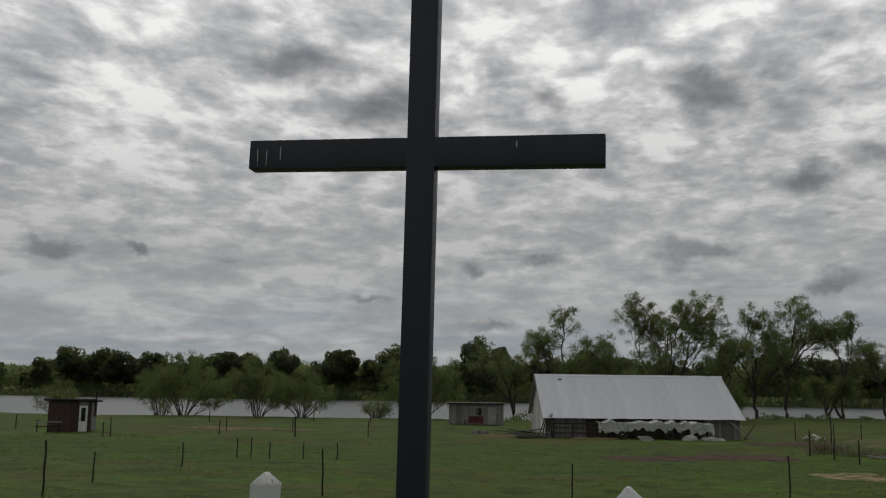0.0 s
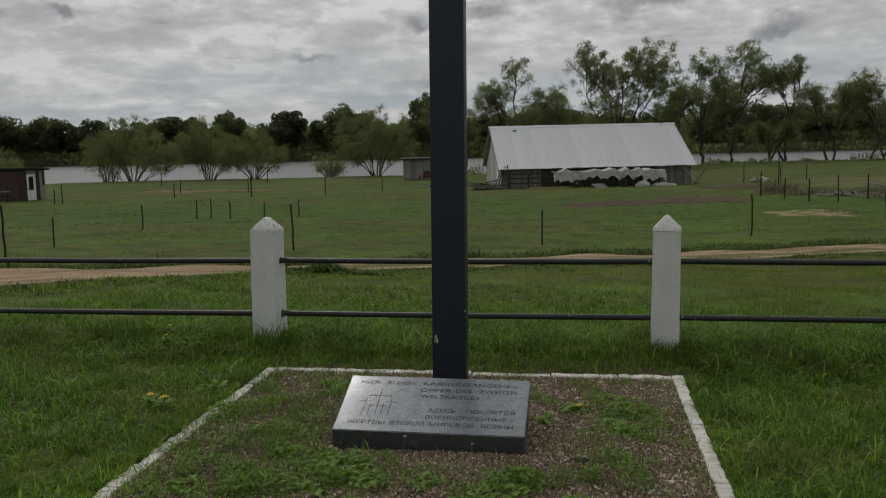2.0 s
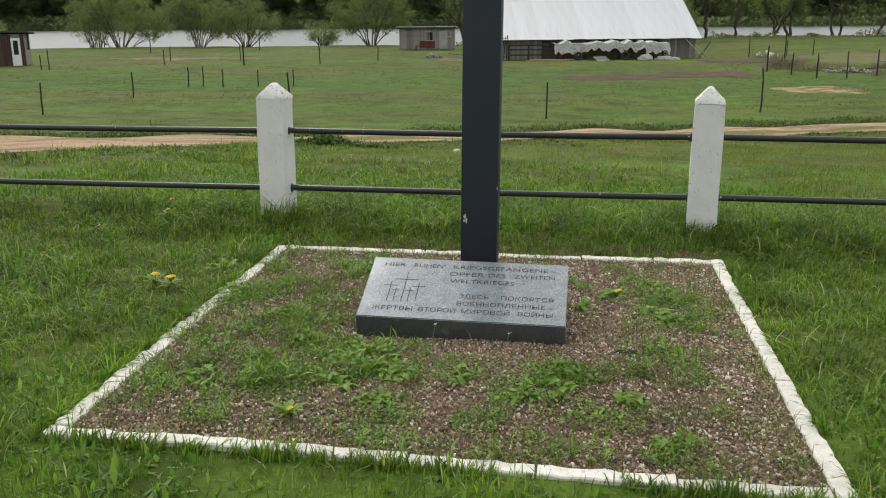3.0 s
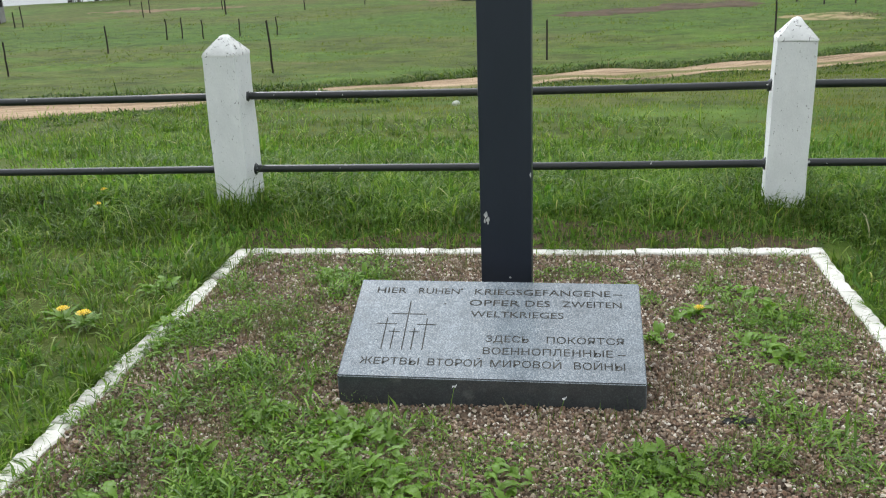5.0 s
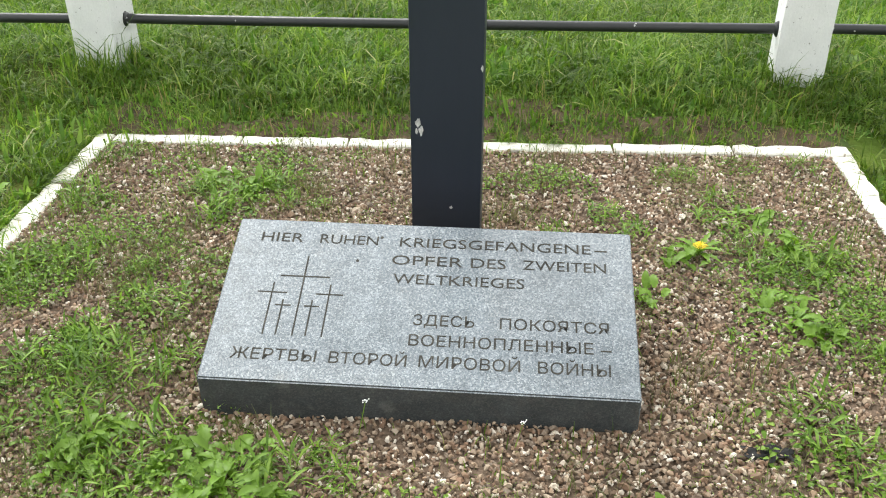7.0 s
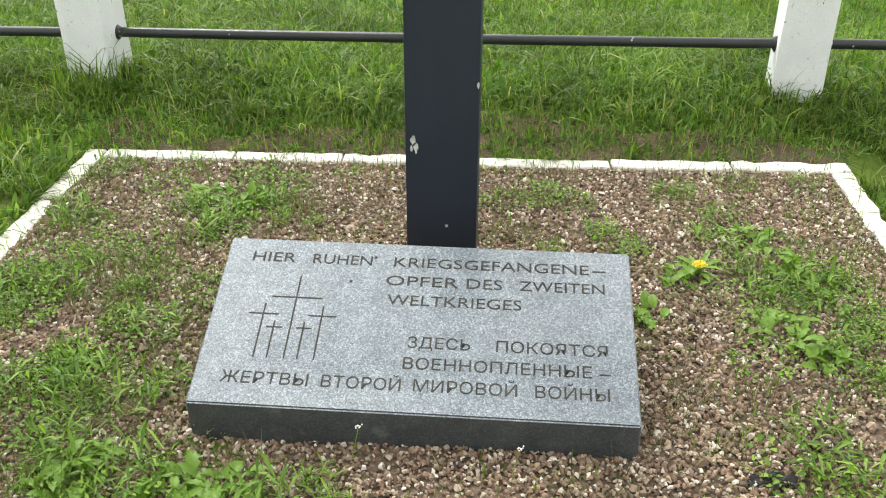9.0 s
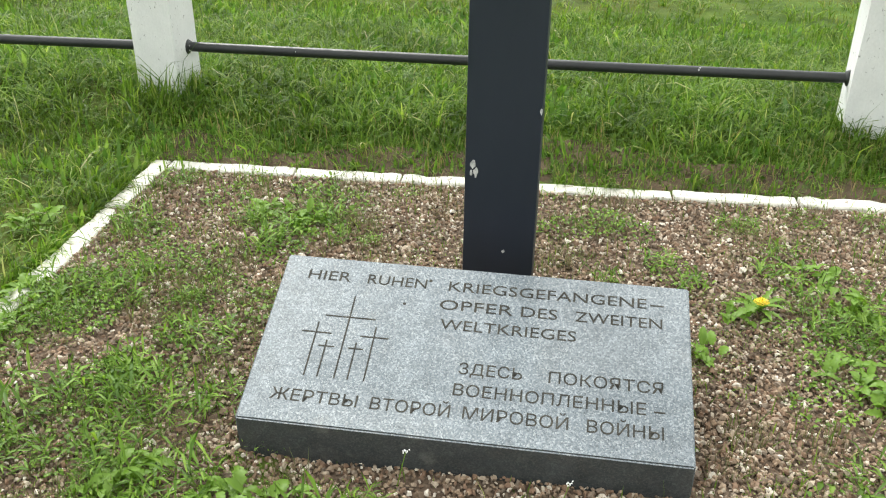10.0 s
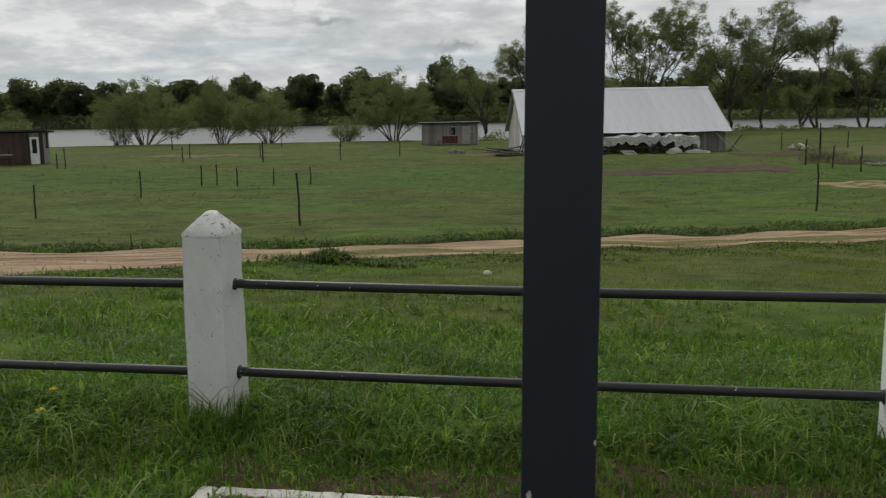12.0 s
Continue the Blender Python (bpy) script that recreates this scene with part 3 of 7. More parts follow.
def road_centre(s):
    """A point of the track's middle line and the way across it, s metres along."""
    p = np.array([-6.45, 8.6]) + s * np.array([0.803, 0.596])
    bend = 0.55 * math.sin(s * 0.16 + 1.0)
    across = np.array([-0.596, 0.803])
    return p + across * bend, across


ROAD_W = 1.24


def road_offset(x, y):
    """The distance from the track's middle line (positive: beyond it)."""
    dx, dy = np.asarray(x) + 6.45, np.asarray(y) - 8.6
    s = dx * 0.803 + dy * 0.596
    return -dx * 0.596 + dy * 0.803 - 0.55 * np.sin(s * 0.16 + 1.0), s


def road_half(s):
    return ROAD_W + 1.05 * np.clip(0.8 - s / 5, 0, 1.2)


def build_road():
    ss = np.arange(-34, 64, 0.3)
    us = np.linspace(-1, 1, 17)
    v = []
    for s in ss:
        (cx, cy), (ax, ay) = road_centre(s)
        h = float(road_half(s))
        for u in us:
            edge = 1 + 0.035 * math.sin(s * 0.9 + (3 if u > 0 else 0)) + 0.025 * math.sin(s * 4.3 + u)
            x, y = cx + ax * u * h * edge, cy + ay * u * h * edge
            rut = -0.030 * math.exp(-((abs(u) - 0.55) / 0.16) ** 2) + 0.012 * math.exp(-(u / 0.25) ** 2)
            v.append((x, y, float(surface(x, y)) + 0.030 * (1 - abs(u) ** 6) + rut + 0.010 + 0.004 * math.sin(s * 2.3 + u * 5)))
    n = len(us)
    i = (np.arange(len(ss) - 1)[:, None] * n + np.arange(n - 1)[None]).ravel()
    t = np.concatenate([np.stack([i, i + 1, i + n + 1], -1), np.stack([i, i + n + 1, i + n], -1)])
    tagged(new("road", tri_mesh("road", np.array(v), t, ROAD, True)), "sandy dirt track with two worn wheel ruts", "dirt road", kind="structure")


def earth_patch(name, x, y, rx, ry, mat, label, seed, turn=0.0, rise=0.015):
    """A low bare patch with a ragged outline."""
    r = np.random.default_rng(seed)
    ph = r.uniform(0, 6.28, 6)
    v, rings, sides = [], 9, 48
    for k in range(rings + 1):
        for j in range(sides):
            a = j / sides * 2 * math.pi
            w = 1 + sum(0.13 / (m + 1) ** 0.4 * math.sin((m + 2) * a + ph[m]) for m in range(6))
            px, py = rx * w * k / rings * math.cos(a), ry * w * k / rings * math.sin(a)
            qx = x + px * math.cos(turn) - py * math.sin(turn)
            qy = y + px * math.sin(turn) + py * math.cos(turn)
            lift = rise * (1 - (k / rings) ** 3) + (0.012 if k < rings else -0.03) + (r.uniform(-0.3, 0.3) * rise if k < rings else 0)
            v.append((qx, qy, float(surface(qx, qy)) + lift + 0.035))
    i = np.array([k * sides + j for k in range(rings) for j in range(sides)])
    nxt = np.array([k * sides + (j + 1) % sides for k in range(rings) for j in range(sides)])
    t = np.concatenate([np.stack([i, nxt, nxt + sides], -1), np.stack([i, nxt + sides, i + sides], -1)])
    tagged(new(name, tri_mesh(name, np.array(v), t, mat, True)), label, "bare ground", kind="structure")


build_ground()
build_road()
earth_patch("bare_earth", -35.45, 69.24, 4.2, 2.2, EARTH_TAN, "flat patch of bare brown earth in the meadow", 1)
earth_patch("bare_earth", -29.96, 69.69, 3.2, 1.6, EARTH_TAN, "flat patch of bare brown earth in the meadow", 2)
earth_patch("bare_earth", 2.33, 45.6, 3.0, 2.4, BARE, "trampled muddy earth in front of the barn", 3, 0.1, 0.012)
earth_patch("bare_earth", 7.07, 47.9, 3.8, 2.4, BARE, "trampled muddy earth in front of the barn", 4, 0.3, 0.012)
earth_patch("straw_patch", 11.0, 36.8, 2.0, 2.0, STRAW, "pale flattened straw patch on the meadow", 5, 0.2)
earth_patch("bare_earth", 25.5, 69.0, 10.0, 8.0, HEATH, "rough brownish grass by the river bank", 9, 0.1)
earth_patch("bare_earth", -9.3, 66.8, 2.4, 1.8, EARTH_TAN, "trampled brown earth beside the timber heap", 8)
earth_patch("bare_earth", 12.72, 63.88, 4.0, 2.0, BARE, "worn earth beside the barn", 6, 0.2)


# ---------- the memorial cross ----------
def build_cross():
    top = empty("memorial_cross", pose(0, 0, 0, 0, 0.75, 0), "tall dark painted wooden cross standing in a gravel bed", "cross")
    d = 0.14
    part("post", box(0.217, d, 5.75, (-0.0115, d / 2, 2.5), 0.006, segments=2), PAINT_BLACK, top)
    part("crossbar", box(2.765, d - 0.006, 0.230, (0, 0, 0), 0.005, segments=2), PAINT_BLACK, top, m=pose(-0.018, d / 2, 3.665, 0, 0.85, 0))
    # chipped paint, low on the front edge and on the bar
    def chip(name, x, z, w, h, seed, y=-0.0012):
        r = np.random.default_rng(seed)
        bm = bmesh.new()
        ring = []
        for k in range(11):
            a = k / 11 * 2 * math.pi
            q = r.uniform(0.6, 1.15)
            ring.append(bm.verts.new((x + w / 2 * q * math.cos(a), y, z + h / 2 * q * math.sin(a))))
        back = [bm.verts.new((v.co.x, 0.002, v.co.z)) for v in ring]
        bm.faces.new(ring)
        for k in range(11):
            bm.faces.new((ring[k], ring[(k + 1) % 11], back[(k + 1) % 11], back[k]))
        part(name, bm, CHIP, top, "bare pale chip in the dark paint")
    chip("paint_chip", -0.096, 0.452, 0.022, 0.030, 3)
    chip("paint_chip", -0.088, 0.428, 0.014, 0.034, 13)
    chip("paint_chip", -0.101, 0.425, 0.008, 0.020, 14)
    chip("paint_chip", 0.004, 0.172, 0.010, 0.010, 4)
    chip("paint_chip", 0.092, 0.626, 0.008, 0.022, 5)
    for x, z, h, s in ((-1.33, 3.665, 0.16, 6), (-1.255, 3.66, 0.15, 7), (-1.14, 3.68, 0.13, 8), (0.72, 3.70, 0.07, 9)):
        chip("paint_scratch", x, z, 0.010, h, s, 0.0015)


# ---------- the inscribed stone ----------
TL, TR, BL = Vector((-0.571, -0.287, 0.268)), Vector((0.528, -0.283, 0.251)), Vector((-0.571, -0.786, 0.079))
SLAB_W, SLAB_H, SLAB_T = 1.10, 0.53, 0.125


def slab_frame():
    u = (TR - TL).normalized()
    n = u.cross(BL - TL).normalized()
    n = -n if n.z < 0 else n
    v = n.cross(u).normalized()      # up the slope
    m = Matrix((u, v, n)).transposed().to_4x4()
    m.translation = TL
    return m


def text_mesh(words, u0, u1, base, tall):
    """The words fitted between u0 and u1 with their feet on base, as a thin mesh."""
    cu = bpy.data.curves.new("letters", "FONT")
    cu.body, cu.size, cu.extrude, cu.resolution_u = words, 1.0, 0.01, 3
    cu.offset = -0.001
    ob = new("letters", cu)
    me = bpy.data.meshes.new_from_object(ob.evaluated_get(bpy.context.evaluated_depsgraph_get()))
    bpy.data.objects.remove(ob)
    bpy.data.curves.remove(cu)
    co = np.array([v.co for v in me.vertices])
    lo, hi = co.min(0), co.max(0)
    co[:, 0] = u0 + (co[:, 0] - lo[0]) / (hi[0] - lo[0]) * (u1 - u0)
    co[:, 1] = -base + co[:, 1] * tall / 0.72
    co[:, 2] = np.where(co[:, 2] > 0, 0.0008, -0.004)
    me.vertices.foreach_set("co", co.ravel())
    bm = bmesh.new()
    bm.from_mesh(me)
    bpy.data.meshes.remove(me)
    bm.verts.ensure_lookup_table()
    seen, isles = set(), []
    for v in bm.verts:
        if v.index in seen:
            continue
        todo, isle = [v], []
        seen.add(v.index)
        while todo:
            q = todo.pop()
            isle.append(q.index)
            for e in q.link_edges:
                o = e.other_vert(q)
                if o.index not in seen:
                    seen.add(o.index)
                    todo.append(o)
        isles.append((co[isle, 0].min(), co[isle, 0].max(), isle))
    isles.sort(key=lambda g: g[0])
    groups = []
    for lo, hi, isle in isles:
        if groups and lo < groups[-1][0] - 0.0006:
            groups[-1][0] = max(groups[-1][0], hi)
            groups[-1][1] += isle
        else:
            groups.append([hi, list(isle)])
    out = []
    for _, isle in groups:
        one = bm.copy()
        one.verts.ensure_lookup_table()
        keep = set(isle)
        bmesh.ops.delete(one, geom=[v for v in one.verts if v.index not in keep], context="VERTS")
        out.append(mesh_of("letter", one, ENGRAVE))
    bm.free()
    return out


def build_plaque():
    top = empty("grave_plaque", slab_frame(), "grey granite slab with engraved text, leaning towards the viewer in gravel", "plaque")
    # the front face stands upright, the back is cut square to the sloping top
    drop = slab_frame().to_3x3().inverted() @ Vector((0, 0.012, -0.215))
    bm = bmesh.new()
    upper = [bm.verts.new(p) for p in ((0, -SLAB_H, 0), (SLAB_W, -SLAB_H, 0), (SLAB_W, 0, 0), (0, 0, 0))]
    lower = [bm.verts.new(upper[i].co + (drop if i < 2 else Vector((0, 0, -SLAB_T)))) for i in range(4)]
    bm.faces.new(upper)
    bm.faces.new(lower[::-1])
    for i in range(4):
        bm.faces.new((upper[i], upper[(i + 1) % 4], lower[(i + 1) % 4], lower[i]))
    bmesh.ops.bevel(bm, geom=bm.edges[:], offset=0.004, segments=2, affect="EDGES")
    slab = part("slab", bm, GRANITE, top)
    slab.data.materials.append(GRANITE_SHADED_SIDE)
    # top face gets the plain granite, all others the copy with shade painted in
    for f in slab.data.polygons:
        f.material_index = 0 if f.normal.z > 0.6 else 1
    inv = slab_frame().inverted()
    foot = box(0.96, 0.30, 0.30, (-0.03, -0.46, -0.095), 0.004)
    foot.transform(inv)
    part("footing", foot, BLOCK_GREY, top, "rough concrete footing")
    words = (("HIER", 0.072, 0.191, 0.081), ("RUHEN", 0.239, 0.402, 0.081), ("KRIEGSGEFANGENE", 0.463, 0.989, 0.081),
             ("OPFER", 0.447, 0.642, 0.145), ("DES", 0.664, 0.759, 0.145), ("ZWEITEN", 0.805, 1.029, 0.144),
             ("WELTKRIEGES", 0.457, 0.811, 0.209), ("\u0417\u0414\u0415\u0421\u042c", 0.525, 0.684, 0.341),
             ("\u041f\u041e\u041a\u041e\u042f\u0422\u0421\u042f", 0.750, 1.029, 0.341),
             ("\u0412\u041e\u0415\u041d\u041d\u041e\u041f\u041b\u0415\u041d\u041d\u042b\u0415", 0.519, 0.988, 0.404),
             ("\u0416\u0415\u0420\u0422\u0412\u042b", 0.070, 0.290, 0.468), ("\u0412\u0422\u041e\u0420\u041e\u0419", 0.323, 0.520, 0.468),
             ("\u041c\u0418\u0420\u041e\u0412\u041e\u0419", 0.551, 0.805, 0.467), ("\u0412\u041e\u0419\u041d\u042b", 0.849, 1.029, 0.467))
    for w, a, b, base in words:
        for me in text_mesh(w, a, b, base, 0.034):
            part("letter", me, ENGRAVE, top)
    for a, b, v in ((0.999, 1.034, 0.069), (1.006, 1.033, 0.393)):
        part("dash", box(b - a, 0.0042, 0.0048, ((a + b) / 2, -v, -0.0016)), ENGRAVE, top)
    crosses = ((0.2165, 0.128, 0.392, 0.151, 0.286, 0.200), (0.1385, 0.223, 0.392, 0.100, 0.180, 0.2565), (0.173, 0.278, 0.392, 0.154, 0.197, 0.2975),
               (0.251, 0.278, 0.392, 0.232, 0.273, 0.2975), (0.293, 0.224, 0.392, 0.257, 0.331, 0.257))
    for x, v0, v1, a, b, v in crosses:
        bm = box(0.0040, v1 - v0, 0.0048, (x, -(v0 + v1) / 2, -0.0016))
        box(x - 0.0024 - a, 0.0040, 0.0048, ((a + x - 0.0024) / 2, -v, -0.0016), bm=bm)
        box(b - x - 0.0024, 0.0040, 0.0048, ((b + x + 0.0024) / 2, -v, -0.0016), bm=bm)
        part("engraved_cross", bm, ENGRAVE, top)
    for u, v in ((0.353, 0.138), (0.411, 0.052)):
        dot = bmesh.new()
        bmesh.ops.create_cone(dot, cap_ends=True, segments=12, radius1=0.0045, radius2=0.0045, depth=0.0048, matrix=Matrix.Translation((u, -v, -0.0016)))
        part("drill_hole", dot, ENGRAVE, top)


# ---------- the white-posted fence ----------
def post_mesh(seed, tall=1.10, w=0.218):
    """A chunky square post with a blunt four-sided cap, slightly worn."""
    r = np.random.default_rng(seed)
    bm = bmesh.new()
    rings = []
    levels = [(-0.35, 1.03), (0.0, 1.02), (0.12, 1.01), (0.35, 1.0), (0.6, 1.0), (0.85, 0.985), (tall - 0.125, 0.975)]
    for z, k in levels:
        h = w / 2 * k
        rings.append([bm.verts.new((sx * h + r.normal(0, 0.0016), sy * h + r.normal(0, 0.0016), z + r.normal(0, 0.0012))) for sx, sy in ((-1, -1), (1, -1), (1, 1), (-1, 1))])
    for a, b in zip(rings, rings[1:]):
        for i in range(4):
            bm.faces.new((a[i], a[(i + 1) % 4], b[(i + 1) % 4], b[i]))
    bm.faces.new(rings[0][::-1])
    top = bm.faces.new(rings[-1])
    bmesh.ops.bevel(bm, geom=[e for e in bm.edges if abs(e.verts[0].co.z - e.verts[1].co.z) > 0.05], offset=0.007, segments=2, affect="EDGES")
    return mesh_of("shaft", bm, WHITEWASH, 50)


def cap_mesh(seed, tall=1.10, w=0.218):
    r = np.random.default_rng(seed + 50)
    bm = bmesh.new()
    def ring(h, z):
        return [bm.verts.new((sx * h + r.normal(0, 0.0015), sy * h + r.normal(0, 0.0015), z + r.normal(0, 0.0015))) for sx, sy in ((-1, -1), (1, -1), (1, 1), (-1, 1))]
    a, b, c = ring(w / 2 * 0.985, tall - 0.124), ring(w / 2 * 0.985, tall - 0.108), ring(0.017, tall - 0.004)
    tip = bm.verts.new((0, 0, tall))
    for p, q in ((a, b), (b, c)):
        for i in range(4):
            bm.faces.new((p[i], p[(i + 1) % 4], q[(i + 1) % 4], q[i]))
    for i in range(4):
        bm.faces.new((c[i], c[(i + 1) % 4], tip))
    bm.faces.new(a[::-1])
    bmesh.ops.subdivide_edges(bm, edges=[e for e in bm.edges if e.calc_length() > 0.09], cuts=3, use_grid_fill=True)
    for v in bm.verts:
        v.co += Vector((r.normal(0, 0.0014), r.normal(0, 0.0014), r.normal(0, 0.0018)))
    return mesh_of("cap", bm, WHITEWASH_CAP, 55)


POSTS = ((-5.09, 1.60, 0.0), (-1.812, 1.660, -6.0), (1.497, 1.705, -6.0), (4.79, 1.75, 2.0))
RAILS = ((0.739, 0.716), (0.282, 0.260))       # heights at the two seen posts


def build_fence():
    top = empty("fence", pose(0, 1.67, -0.06), "low fence of whitewashed concrete posts with two black pipe rails", "fence")
    off = Vector((0, 1.67, -0.06))
    for i, (x, y, turn) in enumerate(POSTS):
        tip = 1.112 - 0.0066 * (x + 1.75)
        tall = 1.16
        m = Matrix.Translation(Vector((x, y, tip - tall)) - off) @ pose(0, 0, 0, 0, 0.6, turn)
        p = part("post", post_mesh(i + 1, tall), WHITEWASH, top, "square whitewashed concrete post with flaking paint", m=m)
        part("cap", cap_mesh(i + 1, tall), WHITEWASH_CAP, p, "weathered four-sided point, paint blackened at the edge")
    chips = np.random.default_rng(12)

    def flake(rail, c, turn, w, h):
        """A ragged bare spot on the pipe's skin, at an angle round it (a quarter turn: facing the path)."""
        bm = bmesh.new()
        ring = []
        for k in range(7):
            q = chips.uniform(0.5, 1.2)
            u, g = w * q * math.cos(k / 7 * 6.283), turn - math.pi + h * q * math.sin(k / 7 * 6.283) / 0.0235
            ring.append((u, g))
        def at(u, g, rad):
            return c + Vector((u, rad * math.sin(g), rad * math.cos(g)))
        outer = [bm.verts.new(at(u, g, 0.0243)) for u, g in ring]
        inner = [bm.verts.new(at(u, g, 0.0215)) for u, g in ring]
        bm.faces.new(outer)
        for k in range(7):
            bm.faces.new((outer[k], outer[(k + 1) % 7], inner[(k + 1) % 7], inner[k]))
        part("paint_chip", bm, CHIP, rail, "bare pale chip")

    for zl, zr in RAILS:
        for (xa, ya, _), (xb, yb, _) in zip(POSTS, POSTS[1:]):
            za, zb = (zl + (zr - zl) * (x + 1.75) / 3.29 for x in (xa, xb))
            a, b = Vector((xa + 0.10, ya + 0.015, za)) - off, Vector((xb - 0.10, yb + 0.005, zb)) - off
            bm = bmesh.new()
            n = 10
            sag = [0.006 * math.sin(math.pi * k / n) * (1 if zl > 0.5 else 0.6) for k in range(n + 1)]
            pts = [a.lerp(b, k / n) - Vector((0, 0, sag[k])) for k in range(n + 1)]
            rings = []
            for p in pts:
                rings.append([bm.verts.new(p + Vector((0, 0.0235 * math.cos(q * math.pi / 7), 0.0235 * math.sin(q * math.pi / 7)))) for q in range(14)])
            for r0, r1 in zip(rings, rings[1:]):
                for q in range(14):
                    bm.faces.new((r0[q], r0[(q + 1) % 14], r1[(q + 1) % 14], r1[q]))
            bm.faces.new(rings[0][::-1])
            bm.faces.new(rings[-1])
            rail = part("rail", bm, PIPE_BLACK, top, "black painted steel pipe")
            way = (b - a).normalized()
            for end, s in ((a, 1), (b, -1)):
                weld = bmesh.new()
                bmesh.ops.create_icosphere(weld, subdivisions=3, radius=1.0)
                seed_at = Vector((end.x * 3.1, end.z * 7.3, s))
                for v in weld.verts:
                    k = 1 + 0.24 * noise.noise(v.co * 1.6 + seed_at) + 0.12 * noise.noise(v.co * 4.5 + seed_at)
                    v.co = Vector((v.co.x * 0.022, v.co.y * 0.034, v.co.z * 0.036)) * k
                weld.transform(Matrix.Translation(end + way * s * 0.008))
                part("collar", weld, PIPE_BLACK, rail, "lumpy welded joint with chipped paint")
                for j in range(3):
                    flake(rail, end + way * s * chips.uniform(0.004, 0.035), chips.uniform(0.10, 1.1) * math.pi, chips.uniform(0.003, 0.009), chips.uniform(0.004, 0.012))
            for k in range(3):
                flake(rail, a.lerp(b, chips.uniform(0.02, 0.98)), chips.uniform(0.45, 0.8) * math.pi, chips.uniform(0.003, 0.006), chips.uniform(0.003, 0.006))


# ---------- the gravel bed ----------
def in_bed(x, y, inset=0.0):
    """Whether places lie inside the kerb's outer line, drawn in by inset."""
    x, y = np.asarray(x), np.asarray(y)
    inside = np.ones(x.shape, bool)
    for (ax, ay), (bx, by) in zip(BED, BED[1:] + BED[:1]):
        ln = math.hypot(bx - ax, by - ay)
        inside &= ((bx - ax) * (y - ay) - (by - ay) * (x - ax)) / ln > inset
    return inside


def build_bed():
    v, n = [], 40
    for j in range(n + 1):
        for i in range(n + 1):
            s, t = i / n, j / n
            x = (BED[0][0] * (1 - s) + BED[1][0] * s) * (1 - t) + (BED[3][0] * (1 - s) + BED[2][0] * s) * t
            y = (BED[0][1] * (1 - s) + BED[1][1] * s) * (1 - t) + (BED[3][1] * (1 - s) + BED[2][1] * s) * t
            v.append((x * 0.985, (y + 0.6) * 0.985 - 0.6, float(surface(x, y)) + 0.006 + 0.004 * math.sin(x * 9) * math.sin(y * 11)))
    i = (np.arange(n)[:, None] * (n + 1) + np.arange(n)[None]).ravel()
    t = np.concatenate([np.stack([i, i + 1, i + n + 2], -1), np.stack([i, i + n + 2, i + n + 1], -1)])
    tagged(new("gravel_bed", tri_mesh("gravel_bed", np.array(v), t, SOIL, True)), "earth under the gravel inside the kerb", "ground", kind="structure")
    # loose pebbles
    bv = np.array([(-1, -0.8, -0.8), (1, -0.8, -0.8), (1, 0.8, -0.8), (-1, 0.8, -0.8), (-0.55, -0.45, 0.9), (0.6, -0.3, 0.95), (0.0, 0.55, 0.85)]) * 0.82
    bf = np.array([(0, 1, 5), (0, 5, 4), (1, 2, 5), (2, 6, 5), (2, 3, 6), (3, 4, 6), (3, 0, 4), (4, 5, 6)])      # the side it lies on is left open
    total = 92000
    x, y = rng.uniform(-1.54, 1.54, total * 2), rng.uniform(-2.2, 1.08, total * 2)
    ok = in_bed(x, y, 0.085)
    x, y = x[ok][:total], y[ok][:total]
    thin = rng.uniform(0, 1, len(x)) < np.clip(1.0 - 0.25 * (np.sin(x * 2.3 + 1) * np.sin(y * 2.9) > 0.45), 0, 1) * np.where(y < -1.25, 0.75, 1.0)
    x, y = x[thin], y[thin]
    m = len(x)
    size = np.clip(rng.lognormal(math.log(0.0062), 0.28, m), 0.0034, 0.015)
    shape = np.stack([rng.uniform(0.8, 1.35, m), rng.uniform(0.7, 1.05, m), rng.uniform(0.42, 0.75, m)], -1) * size[:, None]
    jit = rng.normal(1, 0.20, (m, len(bv), 3))
    p = bv[None] * jit * shape[:, None, :]
    a, tip = rng.uniform(0, 2 * math.pi, m), rng.normal(0, 0.45, m)
    ca, sa, ct, st = np.cos(a), np.sin(a), np.cos(tip), np.sin(tip)
    px, py, pz = p[..., 0], p[..., 1], p[..., 2]
    px, pz = px * ct[:, None] + pz * st[:, None], -px * st[:, None] + pz * ct[:, None]
    qx, qy = px * ca[:, None] - py * sa[:, None], px * sa[:, None] + py * ca[:, None]
    z = surface(x, y) + 0.008 + shape[:, 2] * 0.5 + rng.uniform(0, 0.008, m)
    verts = np.stack([qx + x[:, None], qy + y[:, None], pz + z[:, None]], -1).reshape(-1, 3)
    tris = (bf[None] + (np.arange(m) * len(bv))[:, None, None]).reshape(-1, 3)
    tagged(new("gravel", tri_mesh("gravel", verts, tris, PEBBLE, False)), "loose mixed brown and pinkish pebbles inside a white kerb", "gravel", kind="stuff")


